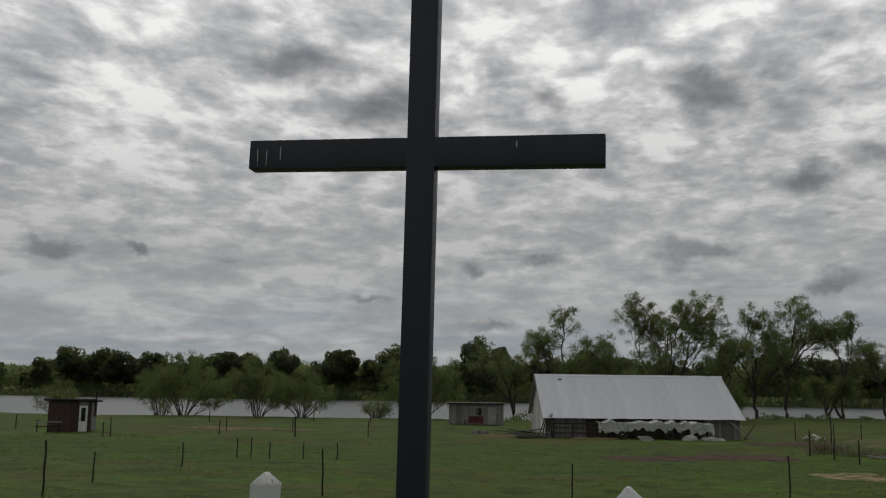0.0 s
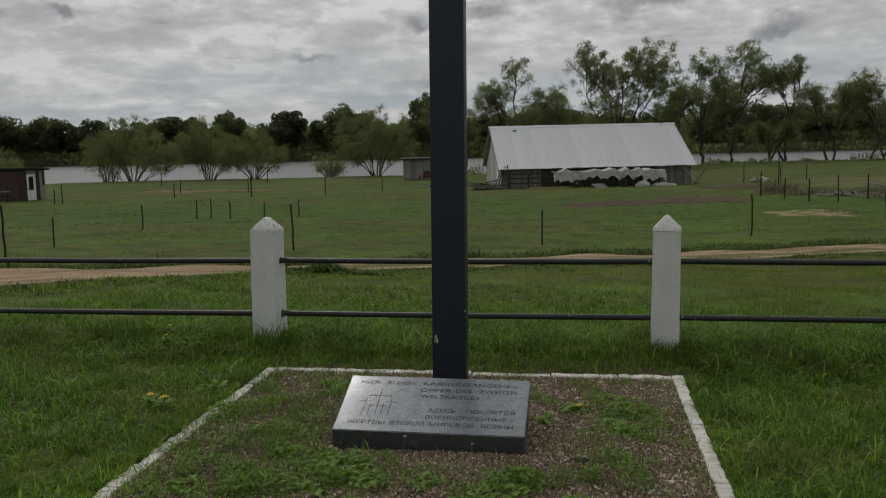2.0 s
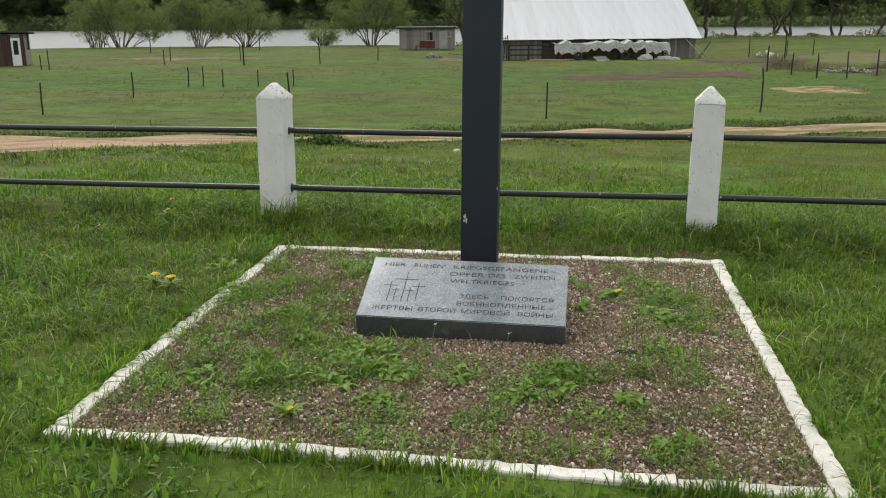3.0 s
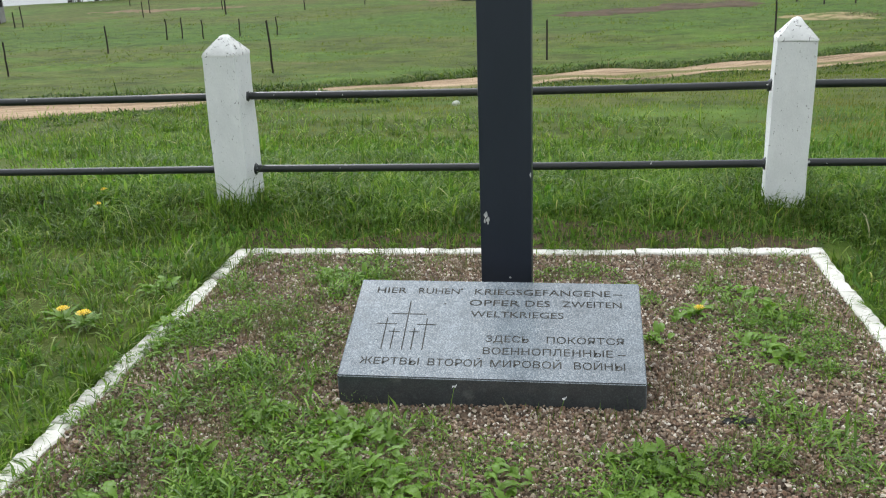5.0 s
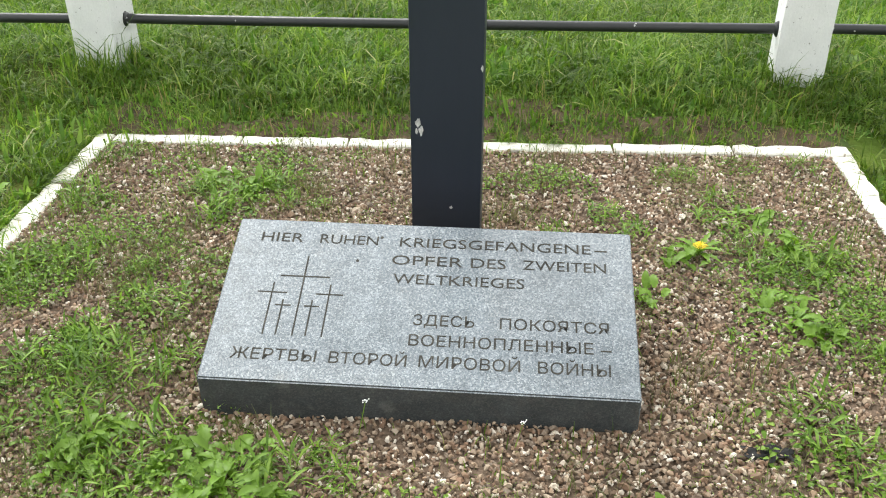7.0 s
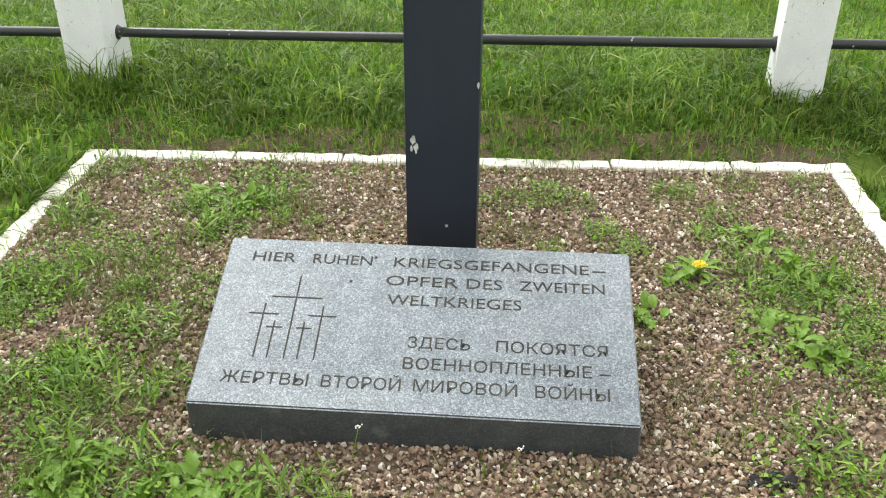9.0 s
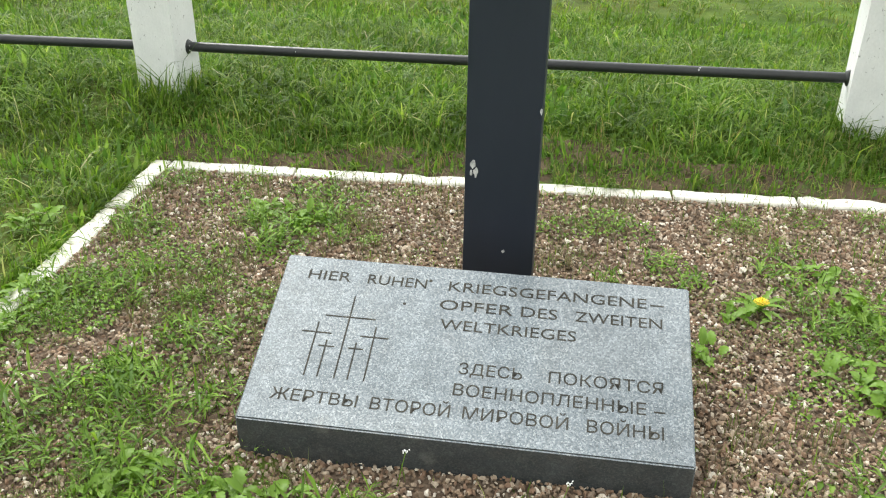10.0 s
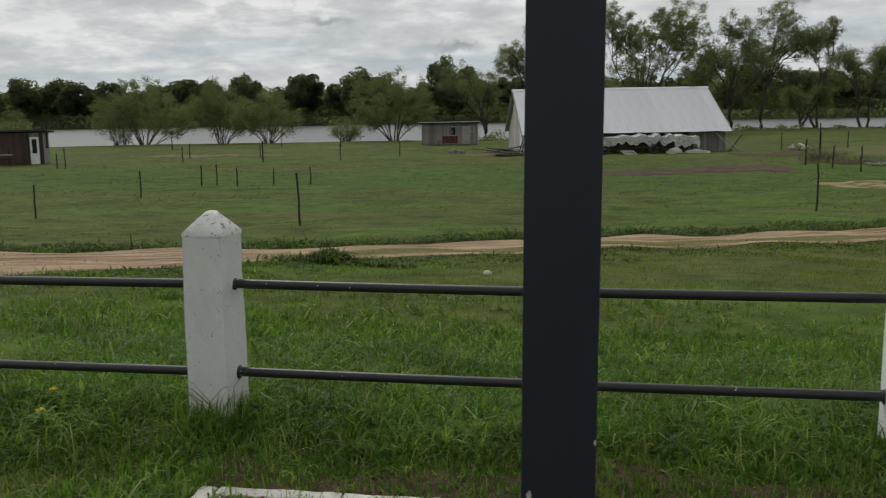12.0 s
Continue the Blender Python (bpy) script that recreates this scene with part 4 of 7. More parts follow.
# ---------- plants ----------
def blade_mesh(name, x, y, z, tall, wide, mat, lean=0.45, seed=0, wind=(0.0, 0.0)):
    """Tapered, bending blades, two triangles each."""
    r = np.random.default_rng(seed)
    n = len(x)
    a = r.uniform(0, 2 * math.pi, n)
    face = a + r.normal(math.pi / 2, 0.5, n)
    bend = np.clip(np.abs(r.normal(0.25, 0.55, n)) * (0.6 + lean), 0.05, 0.97) * tall
    lx, ly = np.cos(a) * bend + wind[0] * tall, np.sin(a) * bend + wind[1] * tall
    wx, wy = np.cos(face) * wide / 2, np.sin(face) * wide / 2
    up = np.sqrt(np.maximum(tall ** 2 - np.minimum(bend, tall * 0.97) ** 2, (0.2 * tall) ** 2))
    base = np.stack([x, y, z - 0.01], -1)
    side = np.stack([wx, wy, np.zeros(n)], -1)
    mid = base + np.stack([lx * 0.30, ly * 0.30, up * 0.55], -1)
    tip = base + np.stack([lx, ly, up], -1)
    verts = np.stack([base, mid - side, mid + side, tip], 1).reshape(-1, 3)
    k = (np.arange(n) * 4)[:, None, None]
    tris = (np.array([[0, 2, 1], [1, 2, 3]])[None] + k).reshape(-1, 3)
    return tri_mesh(name, verts, tris, mat, False)


def long_blades(name, x, y, z, tall, wide, mat, seed, flop=0.6, away=None):
    """Long blades in three bends, arching over; away: directions (x, y) towards which they lean."""
    r = np.random.default_rng(seed)
    n = len(x)
    a = r.uniform(0, 2 * math.pi, n)
    dx, dy = np.cos(a), np.sin(a)
    if away is not None:
        dx, dy = dx * 0.6 + away[0], dy * 0.6 + away[1]
    out = tall * np.clip(np.abs(r.normal(flop, 0.35, n)), 0.08, 1.15)
    face = a + r.normal(math.pi / 2, 0.6, n)
    side = np.stack([np.cos(face), np.sin(face), r.normal(0, 0.2, n)], -1) * (wide / 2)[:, None]
    base = np.stack([x, y, z - 0.01], -1)
    rows = []
    for s, w in ((0.0, 0.7), (0.4, 1.0), (0.75, 0.75)):
        up = tall * s * (1 - 0.42 * s * out / tall)
        p = base + np.stack([dx * out * s * s, dy * out * s * s, up], -1)
        rows += [p - side * w, p + side * w]
    up = tall * (1 - 0.55 * out / tall)
    rows.append(base + np.stack([dx * out, dy * out, up], -1))
    verts = np.stack(rows, 1).reshape(-1, 3)
    tris = (np.array([(0, 1, 3), (0, 3, 2), (2, 3, 5), (2, 5, 4), (4, 5, 6)])[None] + (np.arange(n) * 7)[:, None, None]).reshape(-1, 3)
    return tri_mesh(name, verts, tris, mat, True)


def tufts(name, label, count, each, x0, x1, y0, y1, tall, wide, mat, seed, flop=0.6, keep=None, f=1.0):
    """Tufts of long blades, each fanning out of one root."""
    r = np.random.default_rng(seed)
    px, py = r.uniform(x0, x1, count), r.uniform(y0, y1, count)
    k = ~in_bed(px, py, -0.03) & (r.uniform(0, 1, count) < 0.25 + 0.75 * clumpy(px, py, f))
    k &= r.uniform(0, 1, count) < strip_cover(px, py)
    if keep is not None:
        k &= r.uniform(0, 1, count) < keep(px, py)
    px, py = px[k], py[k]
    size = r.lognormal(0, 0.25, len(px))
    x, y = np.repeat(px, each) + r.normal(0, 0.022, len(px) * each), np.repeat(py, each) + r.normal(0, 0.022, len(px) * each)
    h = tall * np.repeat(size, each) * r.lognormal(0, 0.28, len(x))
    tagged(new(name, long_blades(name, x, y, surface(x, y), h, wide * r.uniform(0.6, 1.3, len(x)), mat, seed, flop)), label, "grass", kind="stuff")


def strip_cover(x, y):
    """How much of the turf survives on the trodden strip behind the kerb."""
    d = y - (0.985 + 0.048 * x) - 0.10 * np.sin(x * 2.7 + 1) - 0.06 * np.sin(x * 7.3)
    c = np.clip((d - 0.20) / 0.26, 0.0, 1.0) ** 1.5
    return np.where((y < 0.9) | (np.abs(x) > 1.75), 1.0, c)


def clumpy(x, y, f=1.0):
    return 0.5 + 0.25 * np.sin(x * 3.1 * f + 1.3 * np.sin(y * 2.1 * f)) + 0.25 * np.sin(y * 3.7 * f + 1.7 * np.sin(x * 1.9 * f + 2))


def grow(name, label, count, x0, x1, y0, y1, tall, wide, mat, seed, lean=0.5, keep=None, clump=0.5, f=1.0, gather=1):
    r = np.random.default_rng(seed)
    c = count // gather
    x, y = r.uniform(x0, x1, c), r.uniform(y0, y1, c)
    x, y = np.repeat(x, gather) + r.normal(0, 0.02 * gather ** 0.5, c * gather) * (gather > 1), np.repeat(y, gather) + r.normal(0, 0.02 * gather ** 0.5, c * gather) * (gather > 1)
    k = ~in_bed(x, y, 0.0)
    cl = clumpy(x, y, f)
    k &= r.uniform(0, 1, len(x)) < (1 - clump) + clump * cl
    k &= r.uniform(0, 1, len(x)) < np.maximum(strip_cover(x, y), 0.04)
    if keep is not None:
        k &= r.uniform(0, 1, len(x)) < keep(x, y)
    x, y, cl = x[k], y[k], cl[k]
    h = tall * (0.55 + 0.6 * cl) * r.lognormal(0, 0.3, len(x))
    w = wide * r.uniform(0.7, 1.3, len(x))
    tagged(new(name, blade_mesh(name, x, y, surface(x, y), h, w, mat, lean, seed, (0.06, -0.05))), label, "grass", kind="stuff")


def road_keep(x, y):
    o, s = road_offset(x, y)
    u = o / road_half(s)
    a = np.abs(u)
    middle = np.where((u > -0.82) & (u < -0.26) & (s > 2.0), 0.9, 0.02)
    return np.where(a > 1.08, 1.0, np.where(a > 0.9, 0.4, middle))


def build_grass():
    lush = "lush green lawn grass growing along the fence and kerb"
    grow("lawn_grass", lush, 70000, -3.4, 3.4, 0.85, 4.4, 0.058, 0.0075, GRASS, 10, 1.7, gather=4, clump=0.3)
    tufts("lawn_grass", "long arching blades of lush grass along the fence", 5600, 9, -3.4, 3.4, 1.0, 3.4, 0.105, 0.0066, GRASS, 11, 0.95, f=1.3)
    tufts("lawn_grass", "long arching blades of lush grass beyond the fence", 1500, 9, -4.5, 4.5, 3.4, 6.0, 0.10, 0.009, GRASS, 31, 0.9, f=0.9, keep=lambda x, y: 1 - np.clip((x - 0.5) / 2.0, 0, 1) * np.clip((y - 3.2) / 1.0, 0, 0.9))
    grow("lawn_grass", "long grass around the feet of the white posts", 6500, -2.3, 2.1, 1.25, 1.75, 0.16, 0.006, GRASS, 12, 0.60, clump=0.3, gather=3,
         keep=lambda x, y: np.where(np.minimum(np.hypot(x + 1.80, y - 1.54), np.hypot(x - 1.50, y - 1.56)) < 0.20, 1.0, 0.04))
    beside = "lush green lawn grass beside the gravel bed"
    for x0, x1, k in ((-5.4, -1.5, 13), (1.45, 5.0, 14)):
        grow("lawn_grass", beside, 44000, x0, x1, -3.2, 1.5, 0.058, 0.0075, GRASS, k, 1.7, gather=4, clump=0.3)
        tufts("lawn_grass", "long arching blades of lush grass beside the gravel bed", 2600, 8, max(x0, -4.2), min(x1, 3.8), -2.9, 1.4, 0.100, 0.0066, GRASS, k + 20, 0.9, f=1.3)
    grow("lawn_herbs", "small broad-leaved herbs and clover among the lawn grass", 100000, -5.0, 4.8, -3.2, 4.4, 0.060, 0.020, LAWN_HERB, 41, 1.9, gather=24, clump=0.95, f=1.2)
    grow("lawn_herbs", "larger leafy weeds and clover patches in the lawn along the fence", 26000, -3.3, 3.3, 1.45, 4.0, 0.062, 0.026, LAWN_HERB, 47, 2.3, gather=34, clump=0.9, f=2.1)
    grow("lawn_grass", "lush green lawn grass in front of the kerb", 26000, -3.0, 3.0, -3.6, -2.1, 0.085, 0.006, GRASS, 15, 0.8, gather=4)
    # blades that lean in over the kerb from outside
    q = np.random.default_rng(58)
    for ((ax, ay), (bx, by)), many in zip(zip(BED, BED[1:] + BED[:1]), (1300, 700, 360, 1500)):
        ln = math.hypot(bx - ax, by - ay)
        t = np.repeat(q.uniform(0, 1, many // 9), 9)
        keep = clumpy(ax + (bx - ax) * t, ay + (by - ay) * t, 2.3) > 0.32
        t = (t + q.normal(0, 0.008, len(t)))[keep]
        o = q.uniform(0.0, 0.05, len(t))
        nx, ny = -(by - ay) / ln, (bx - ax) / ln
        x, y = ax + (bx - ax) * t - nx * o, ay + (by - ay) * t - ny * o
        tagged(new("lawn_grass", long_blades("lawn_grass", x, y, surface(x, y), 0.075 * q.lognormal(0, 0.3, len(x)), np.full(len(x), 0.0065), GRASS, 59, 0.75, (nx * 0.6, ny * 0.6))), "blades leaning over the white kerb", "grass", kind="stuff")
    # low herbs and short tufts on the trodden strip behind the kerb
    q = np.random.default_rng(52)
    for name, label, n, tall, wide, lean, mat in (("lawn_herbs", "small leafy herbs on the trodden strip behind the kerb", 9600, 0.034, 0.016, 2.2, LAWN_HERB), ("lawn_grass", "short tufts of grass on the trodden strip", 4200, 0.060, 0.005, 1.2, GRASS),
                                                  ("dry_grass", "dead straw litter on the trodden strip", 3000, 0.05, 0.004, 2.4, GRASS_FRINGE)):
        c = n // 15
        px, py = q.uniform(-2.0, 2.0, c), q.triangular(0.0, 0.15, 0.75, c)
        x, y = np.repeat(px, 15) + q.normal(0, 0.03, c * 15), np.repeat(py + 1.02 + 0.048 * px, 15) + q.normal(0, 0.03, c * 15)
        k = ~in_bed(x, y, 0.0)
        x, y = x[k], y[k]
        tagged(new(name, blade_mesh(name, x, y, surface(x, y) + 0.006, tall * q.lognormal(0, 0.35, len(x)), np.full(len(x), wide), mat, lean, 53)), label, "grass", kind="stuff")
    grow("meadow_grass", "rougher meadow grass between fence and track", 80000, -13, -2.8, 0.5, 11.0, 0.075, 0.010, GRASS, 16, 1.4, keep=road_keep, clump=0.75, gather=7, f=0.9)
    grow("meadow_grass", "rougher meadow grass between fence and track", 110000, -5, 9.5, 4.0, 16.0, 0.050, 0.009, GRASS_DRY, 17, 1.5, keep=road_keep, clump=0.5, gather=3, f=0.8)
    grow("meadow_grass", "rougher meadow grass between fence and track", 60000, 2.8, 14, 0.5, 15, 0.050, 0.009, GRASS_DRY, 18, 1.5, keep=road_keep, clump=0.5, gather=3, f=0.8)
    grow("dry_grass", "thin brownish dry grass on a worn patch beyond the fence", 16000, 2.6, 7.5, 3.4, 6.8, 0.060, 0.008, GRASS_FRINGE, 48, 2.0, clump=0.8, f=0.7, gather=3)
    q = np.random.default_rng(19)
    for name, label, n, o0, o1, tall, mat, s0, s1 in (("verge_grass", "tall dark weeds and grass along the far edge of the track", 46000, 1.35, 2.9, 0.105, VERGE, -16, 36),
                                                      ("verge_grass", "tufted grass along the near edge of the track", 20000, -2.6, -1.15, 0.055, VERGE, -14, 34)):
        c = n // 12
        s_ = np.repeat(q.uniform(s0, s1, c), 12) + q.normal(0, 0.09, c * 12)
        o = road_half(s_) + np.repeat(q.triangular(-0.16, 0.25, 1.9, c), 12) + q.normal(0, 0.07, c * 12)
        o = o if o0 > 0 else -o
        x = -6.45 + s_ * 0.803 - (o + 0.55 * np.sin(s_ * 0.16 + 1.0)) * 0.596
        y = 8.6 + s_ * 0.596 + (o + 0.55 * np.sin(s_ * 0.16 + 1.0)) * 0.803
        h = tall * np.repeat(q.lognormal(0, 0.45, c), 12) * q.uniform(0.6, 1.2, len(x))
        tagged(new(name, long_blades(name, x, y, surface(x, y), h, np.full(len(x), 0.022), mat, 23, 1.05)), label, "grass", kind="stuff")
    n = 1500
    x, y = -3.45 + np.where(np.arange(n) < 500, q.normal(0, 0.09, n), q.normal(0.05, 0.42, n)), 8.92 + q.normal(0, 0.13, n)
    tagged(new("verge_weeds", long_blades("verge_weeds", x, y, surface(x, y), np.where(np.arange(n) < 500, q.uniform(0.12, 0.30, n), q.uniform(0.06, 0.16, n)), np.full(n, 0.03), VERGE, 24, 0.8)), "leafy clump of tall green weeds beside the track", "plant", kind="stuff")
    grow("pasture_grass", "short grazed pasture grass", 110000, -22, 24, 11, 30, 0.034, 0.022, PASTURE, 20, 2.2, keep=road_keep, clump=0.75, f=0.5, gather=2)
    grow("pasture_grass", "longer tussocks left standing in the pasture", 80000, -42, 40, 26, 62, 0.060, 0.045, PASTURE, 21, 2.2, keep=road_keep, clump=0.9, f=0.23, gather=3)


def leaf_points(length, width, rows=4, fold=0.18, droop=0.5, lobes=0.0):
    """A bent leaf lying along +x: vertices and triangles."""
    v, t = [], []
    for k in range(rows + 1):
        s = k / rows
        w = width / 2 * math.sin(math.pi * min(0.08 + s * 0.92, 1.0)) ** 0.7 * (1 - 0.25 * s)
        if lobes and k % 2:
            w *= 1 - lobes
        x = length * s * (1 - 0.12 * s)
        z = length * (0.42 * s - droop * s * s)
        v += [(x, -w, z + w * fold), (x, 0, z - w * fold), (x, w, z + w * fold)]
    for k in range(rows):
        b = 3 * k
        t += [(b, b + 1, b + 4), (b, b + 4, b + 3), (b + 1, b + 2, b + 5), (b + 1, b + 5, b + 4)]
    return np.array(v), np.array(t)


def leaf_heap(name, r, count, length, width, mat, spread_r=0.0, rise=0.0, droop=0.5, lobes=0.0, rows=4):
    """Leaves growing out of a point or a low cushion."""
    vs, ts, n = [], [], 0
    for k in range(count):
        ln = length * r.uniform(0.55, 1.15)
        v, t = leaf_points(ln, width * r.uniform(0.75, 1.2) * ln / length, rows, 0.2, droop * r.uniform(0.6, 1.3), lobes)
        a = r.uniform(0, 2 * math.pi)
        up = r.uniform(0.0, 0.8) * (0.4 + rise)
        m = Matrix.Rotation(a, 3, "Z") @ Matrix.Rotation(-up, 3, "Y")
        v = v @ np.array(m).T
        d = spread_r * math.sqrt(r.uniform(0, 1))
        b = r.uniform(0, 2 * math.pi)
        v = v + (d * math.cos(b), d * math.sin(b), rise * 0.10 * r.uniform(0, 1) * (1 - d / (spread_r + 1e-6) * 0.6) if spread_r else 0)
        vs.append(v)
        ts.append(t + n)
        n += len(v)
    v = np.concatenate(vs)
    v[:, 2] = np.maximum(v[:, 2], 0.004)
    return tri_mesh(name, v, np.concatenate(ts), mat, True)


def stalk_heap(name, r, count, tall, mat, spread_r=0.09):
    a, d = r.uniform(0, 6.28, count), spread_r * np.sqrt(r.uniform(0, 1, count))
    return blade_mesh(name, d * np.cos(a), d * np.sin(a), np.zeros(count), tall * r.uniform(0.4, 1.1, count), np.full(count, 0.0022), mat, 0.35, int(r.integers(1e6)))


def on_ground(x, y, turn=0.0, scale=1.0, lift=0.012):
    return pose(x, y, float(surface(x, y)) + lift, 0, 0, turn) @ Matrix.Scale(scale, 4)


def build_weeds():
    r = np.random.default_rng(5)
    leaves = []
    for j in range(5):
        v, t = leaf_points(0.062, 0.024 + 0.004 * j, 8, 0.24, 0.42 + 0.08 * j, (0.0, 0.30, 0.42, 0.36, 0.25)[j])
        leaves.append(tri_mesh("leaf", v, t, WEED, True))
    heaps = {}
    for i, (k, count, ln, wd, sp, rise) in enumerate((("clover", 100, 0.024, 0.014, 0.115, 0.5), ("grassy", 54, 0.085, 0.009, 0.075, 0.8), ("low", 150, 0.018, 0.0065, 0.115, 0.9))):
        for j in range(3):
            me = leaf_heap("weed", np.random.default_rng(100 + 10 * i + j), count, ln, wd, WEED, sp, rise, 0.55, 0.0, 1 if k == "low" else 2)
            co = np.empty(len(me.vertices) * 3, np.float32)
            me.vertices.foreach_get("co", co)
            tri = np.empty(len(me.polygons) * 3, np.int32)
            me.polygons.foreach_get("vertices", tri)
            heaps[k, j] = co.reshape(-1, 3), tri.reshape(-1, 3)
            bpy.data.meshes.remove(me)
    carpet_v, carpet_t, carpet_n = [], [], 0

    def weed(kind, x, y, scale=1.0):
        nonlocal carpet_n
        turn = r.uniform(0, 360)
        if kind == "broad":
            top = empty("weed", on_ground(x, y, turn), "low clump of broad-leaved green weed in the gravel", "plant", "broad-leaved weeds in the gravel")
            for _ in range(int(30 * scale)):
                d, a = 0.085 * scale * math.sqrt(r.uniform()), r.uniform(0, 6.28)
                ob = new("leaf", leaves[int(r.integers(5))])
                ob.parent = top
                ob.matrix_local = pose(d * math.cos(a), d * math.sin(a), 0.045 * r.uniform() * (1.2 - d / (0.09 * scale)), r.normal(0, 12), -r.uniform(0, 38), r.uniform(0, 360)) @ Matrix.Scale(r.uniform(0.6, 1.25), 4)
            return
        v, t = heaps[kind, int(r.integers(3))]
        m = np.array(on_ground(x, y, turn, scale))
        carpet_v.append(v @ m[:3, :3].T + m[:3, 3])
        carpet_t.append(t + carpet_n)
        carpet_n += len(v)

    spots = (("broad", -1.74, 0.27, 1.0), ("broad", -1.45, -0.21, 1.2), ("clover", -1.25, -0.28, 1.0), ("grassy", -0.92, -0.61, 1.2), ("broad", -0.81, -0.93, 1.0), ("clover", -1.25, -0.14, 0.8), ("broad", -0.91, 0.50, 1.0), ("clover", -0.79, 0.67, 1.0), ("broad", 1.03, 0.40, 0.9), ("broad", 1.01, -0.17, 1.0), ("broad", 1.12, 0.09, 0.8),
             ("broad", -0.54, -1.00, 1.3), ("broad", -0.39, -1.15, 1.8), ("broad", -0.31, -1.30, 1.4), ("broad", -0.53, -1.20, 1.2), ("broad", -0.45, -1.00, 1.2), ("broad", -0.82, -1.00, 1.0),
             ("broad", -0.97, -1.25, 1.0), ("broad", -1.23, -1.09, 0.8), ("broad", 0.52, -1.15, 1.5), ("broad", 0.59, -1.19, 1.2), ("clover", 0.45, -1.21, 1.0), ("broad", 0.06, -1.30, 1.2),
             ("broad", 0.46, -1.40, 1.3), ("clover", 0.26, -1.42, 1.0), ("broad", -0.24, -1.36, 1.0), ("clover", -1.04, -0.61, 1.1), ("clover", -0.94, -0.48, 1.1), ("grassy", -0.81, -0.35, 1.0),
             ("clover", -1.32, -0.14, 1.1), ("clover", -1.39, -0.29, 1.1), ("broad", -1.42, -0.43, 1.0), ("clover", -1.42, -0.58, 1.1), ("grassy", -1.15, -0.69, 1.2), ("clover", -1.29, 0.02, 1.0),
             ("clover", -1.28, 0.26, 0.9), ("low", -0.95, -0.10, 1.2), ("clover", -0.68, 0.64, 1.1), ("broad", -0.75, 0.47, 0.9), ("clover", -0.79, 0.30, 1.0), ("low", -0.96, 0.12, 1.2),
             ("broad", 0.76, 0.06, 0.7), ("clover", 0.93, 0.00, 0.9), ("broad", 1.11, 0.22, 0.9), ("clover", 1.16, 0.02, 1.1), ("clover", 1.25, -0.04, 1.0), ("clover", 0.97, -0.20, 1.0),
             ("broad", 1.10, -0.30, 0.9), ("clover", 1.17, -0.39, 0.9), ("broad", 0.62, -0.15, 0.6), ("clover", 0.59, 0.31, 0.9), ("clover", 0.37, 0.70, 0.8), ("clover", 0.20, 0.60, 0.9),
             ("low", 0.83, 0.64, 1.0), ("low", 1.04, 0.70, 0.8), ("grassy", 1.09, -1.00, 1.1), ("clover", 1.05, -0.87, 0.8), ("grassy", 1.11, -1.14, 1.1), ("grassy", 0.89, -1.08, 0.9),
             ("low", 0.83, -1.00, 1.0), ("low", -0.06, -1.12, 1.0), ("grassy", -1.39, -0.87, 1.1), ("clover", -1.36, -1.00, 1.0), ("grassy", -1.20, -0.83, 1.2), ("clover", -0.72, -1.36, 1.0),
             ("low", -0.82, -1.41, 1.1), ("grassy", -0.77, -0.69, 1.0), ("low", -0.72, -0.53, 1.0), ("broad", 0.33, -1.46, 1.0), ("broad", -0.49, -1.45, 1.2), ("broad", 0.96, -1.84, 0.9),
             ("clover", 0.17, -1.78, 1.0), ("clover", -0.94, -1.86, 1.1), ("broad", 0.82, -1.45, 0.9), ("grassy", -0.75, -1.50, 1.3), ("low", -0.95, -1.55, 1.4), ("clover", 0.55, -1.60, 1.3),
             ("low", 1.15, -1.55, 1.4), ("broad", -0.25, -1.66, 1.3), ("low", -0.60, -1.75, 1.4), ("clover", 0.45, -1.95, 1.1), ("low", -1.25, -1.75, 1.5), ("broad", -1.1, -1.55, 1.1))
    for k, x, y, s in spots:
        weed(k, x, y, s)
    n = 0
    while n < 520:
        x, y = r.uniform(-1.45, 1.45), r.uniform(-2.1, 0.95)
        if n % 3:
            _, sx, sy, _ = spots[int(r.integers(len(spots)))]
            x, y = sx + r.normal(0, 0.10), sy + r.normal(0, 0.10)
        edge = min(x + 1.5, 1.5 - x, y + 2.15, 0.98 - y)
        if not in_bed(x, y, 0.10) or (abs(x + 0.03) < 0.62 and -0.85 < y < -0.2) or abs(x) < 0.2 and -0.1 < y < 0.25:
            continue
        if r.uniform() > (0.9 if edge < 0.25 else 0.36 + (0.35 if x < 0 else 0.0) + (0.10 if y < -1.2 else 0.0)):
            continue
        weed(("clover", "grassy", "low", "low", "low")[int(r.integers(5))], x, y, r.uniform(0.5, 1.15))
        n += 1
    tagged(new("small_weeds", tri_mesh("small_weeds", np.concatenate(carpet_v), np.concatenate(carpet_t), WEED, True)), "scattered small-leaved green weeds and clover in the gravel", "plants", kind="stuff")
    stalk_v, stalk_t, stalk_n = [], [], 0
    for k in range(95):
        x, y = (r.uniform(-1.1, -0.55), r.uniform(-0.5, 0.6)) if k < 22 else (r.uniform(-1.4, 1.3), r.uniform(-2.0, 0.95))
        if not in_bed(x, y, 0.12) or (abs(x + 0.03) < 0.60 and -0.80 < y < -0.15):
            continue
        me = stalk_heap("dry_weed", np.random.default_rng(300 + k), 70, 0.085, WEED_DRY, 0.07 + 0.04 * r.uniform())
        co = np.empty(len(me.vertices) * 3, np.float32)
        me.vertices.foreach_get("co", co)
        tri = np.empty(len(me.polygons) * 3, np.int32)
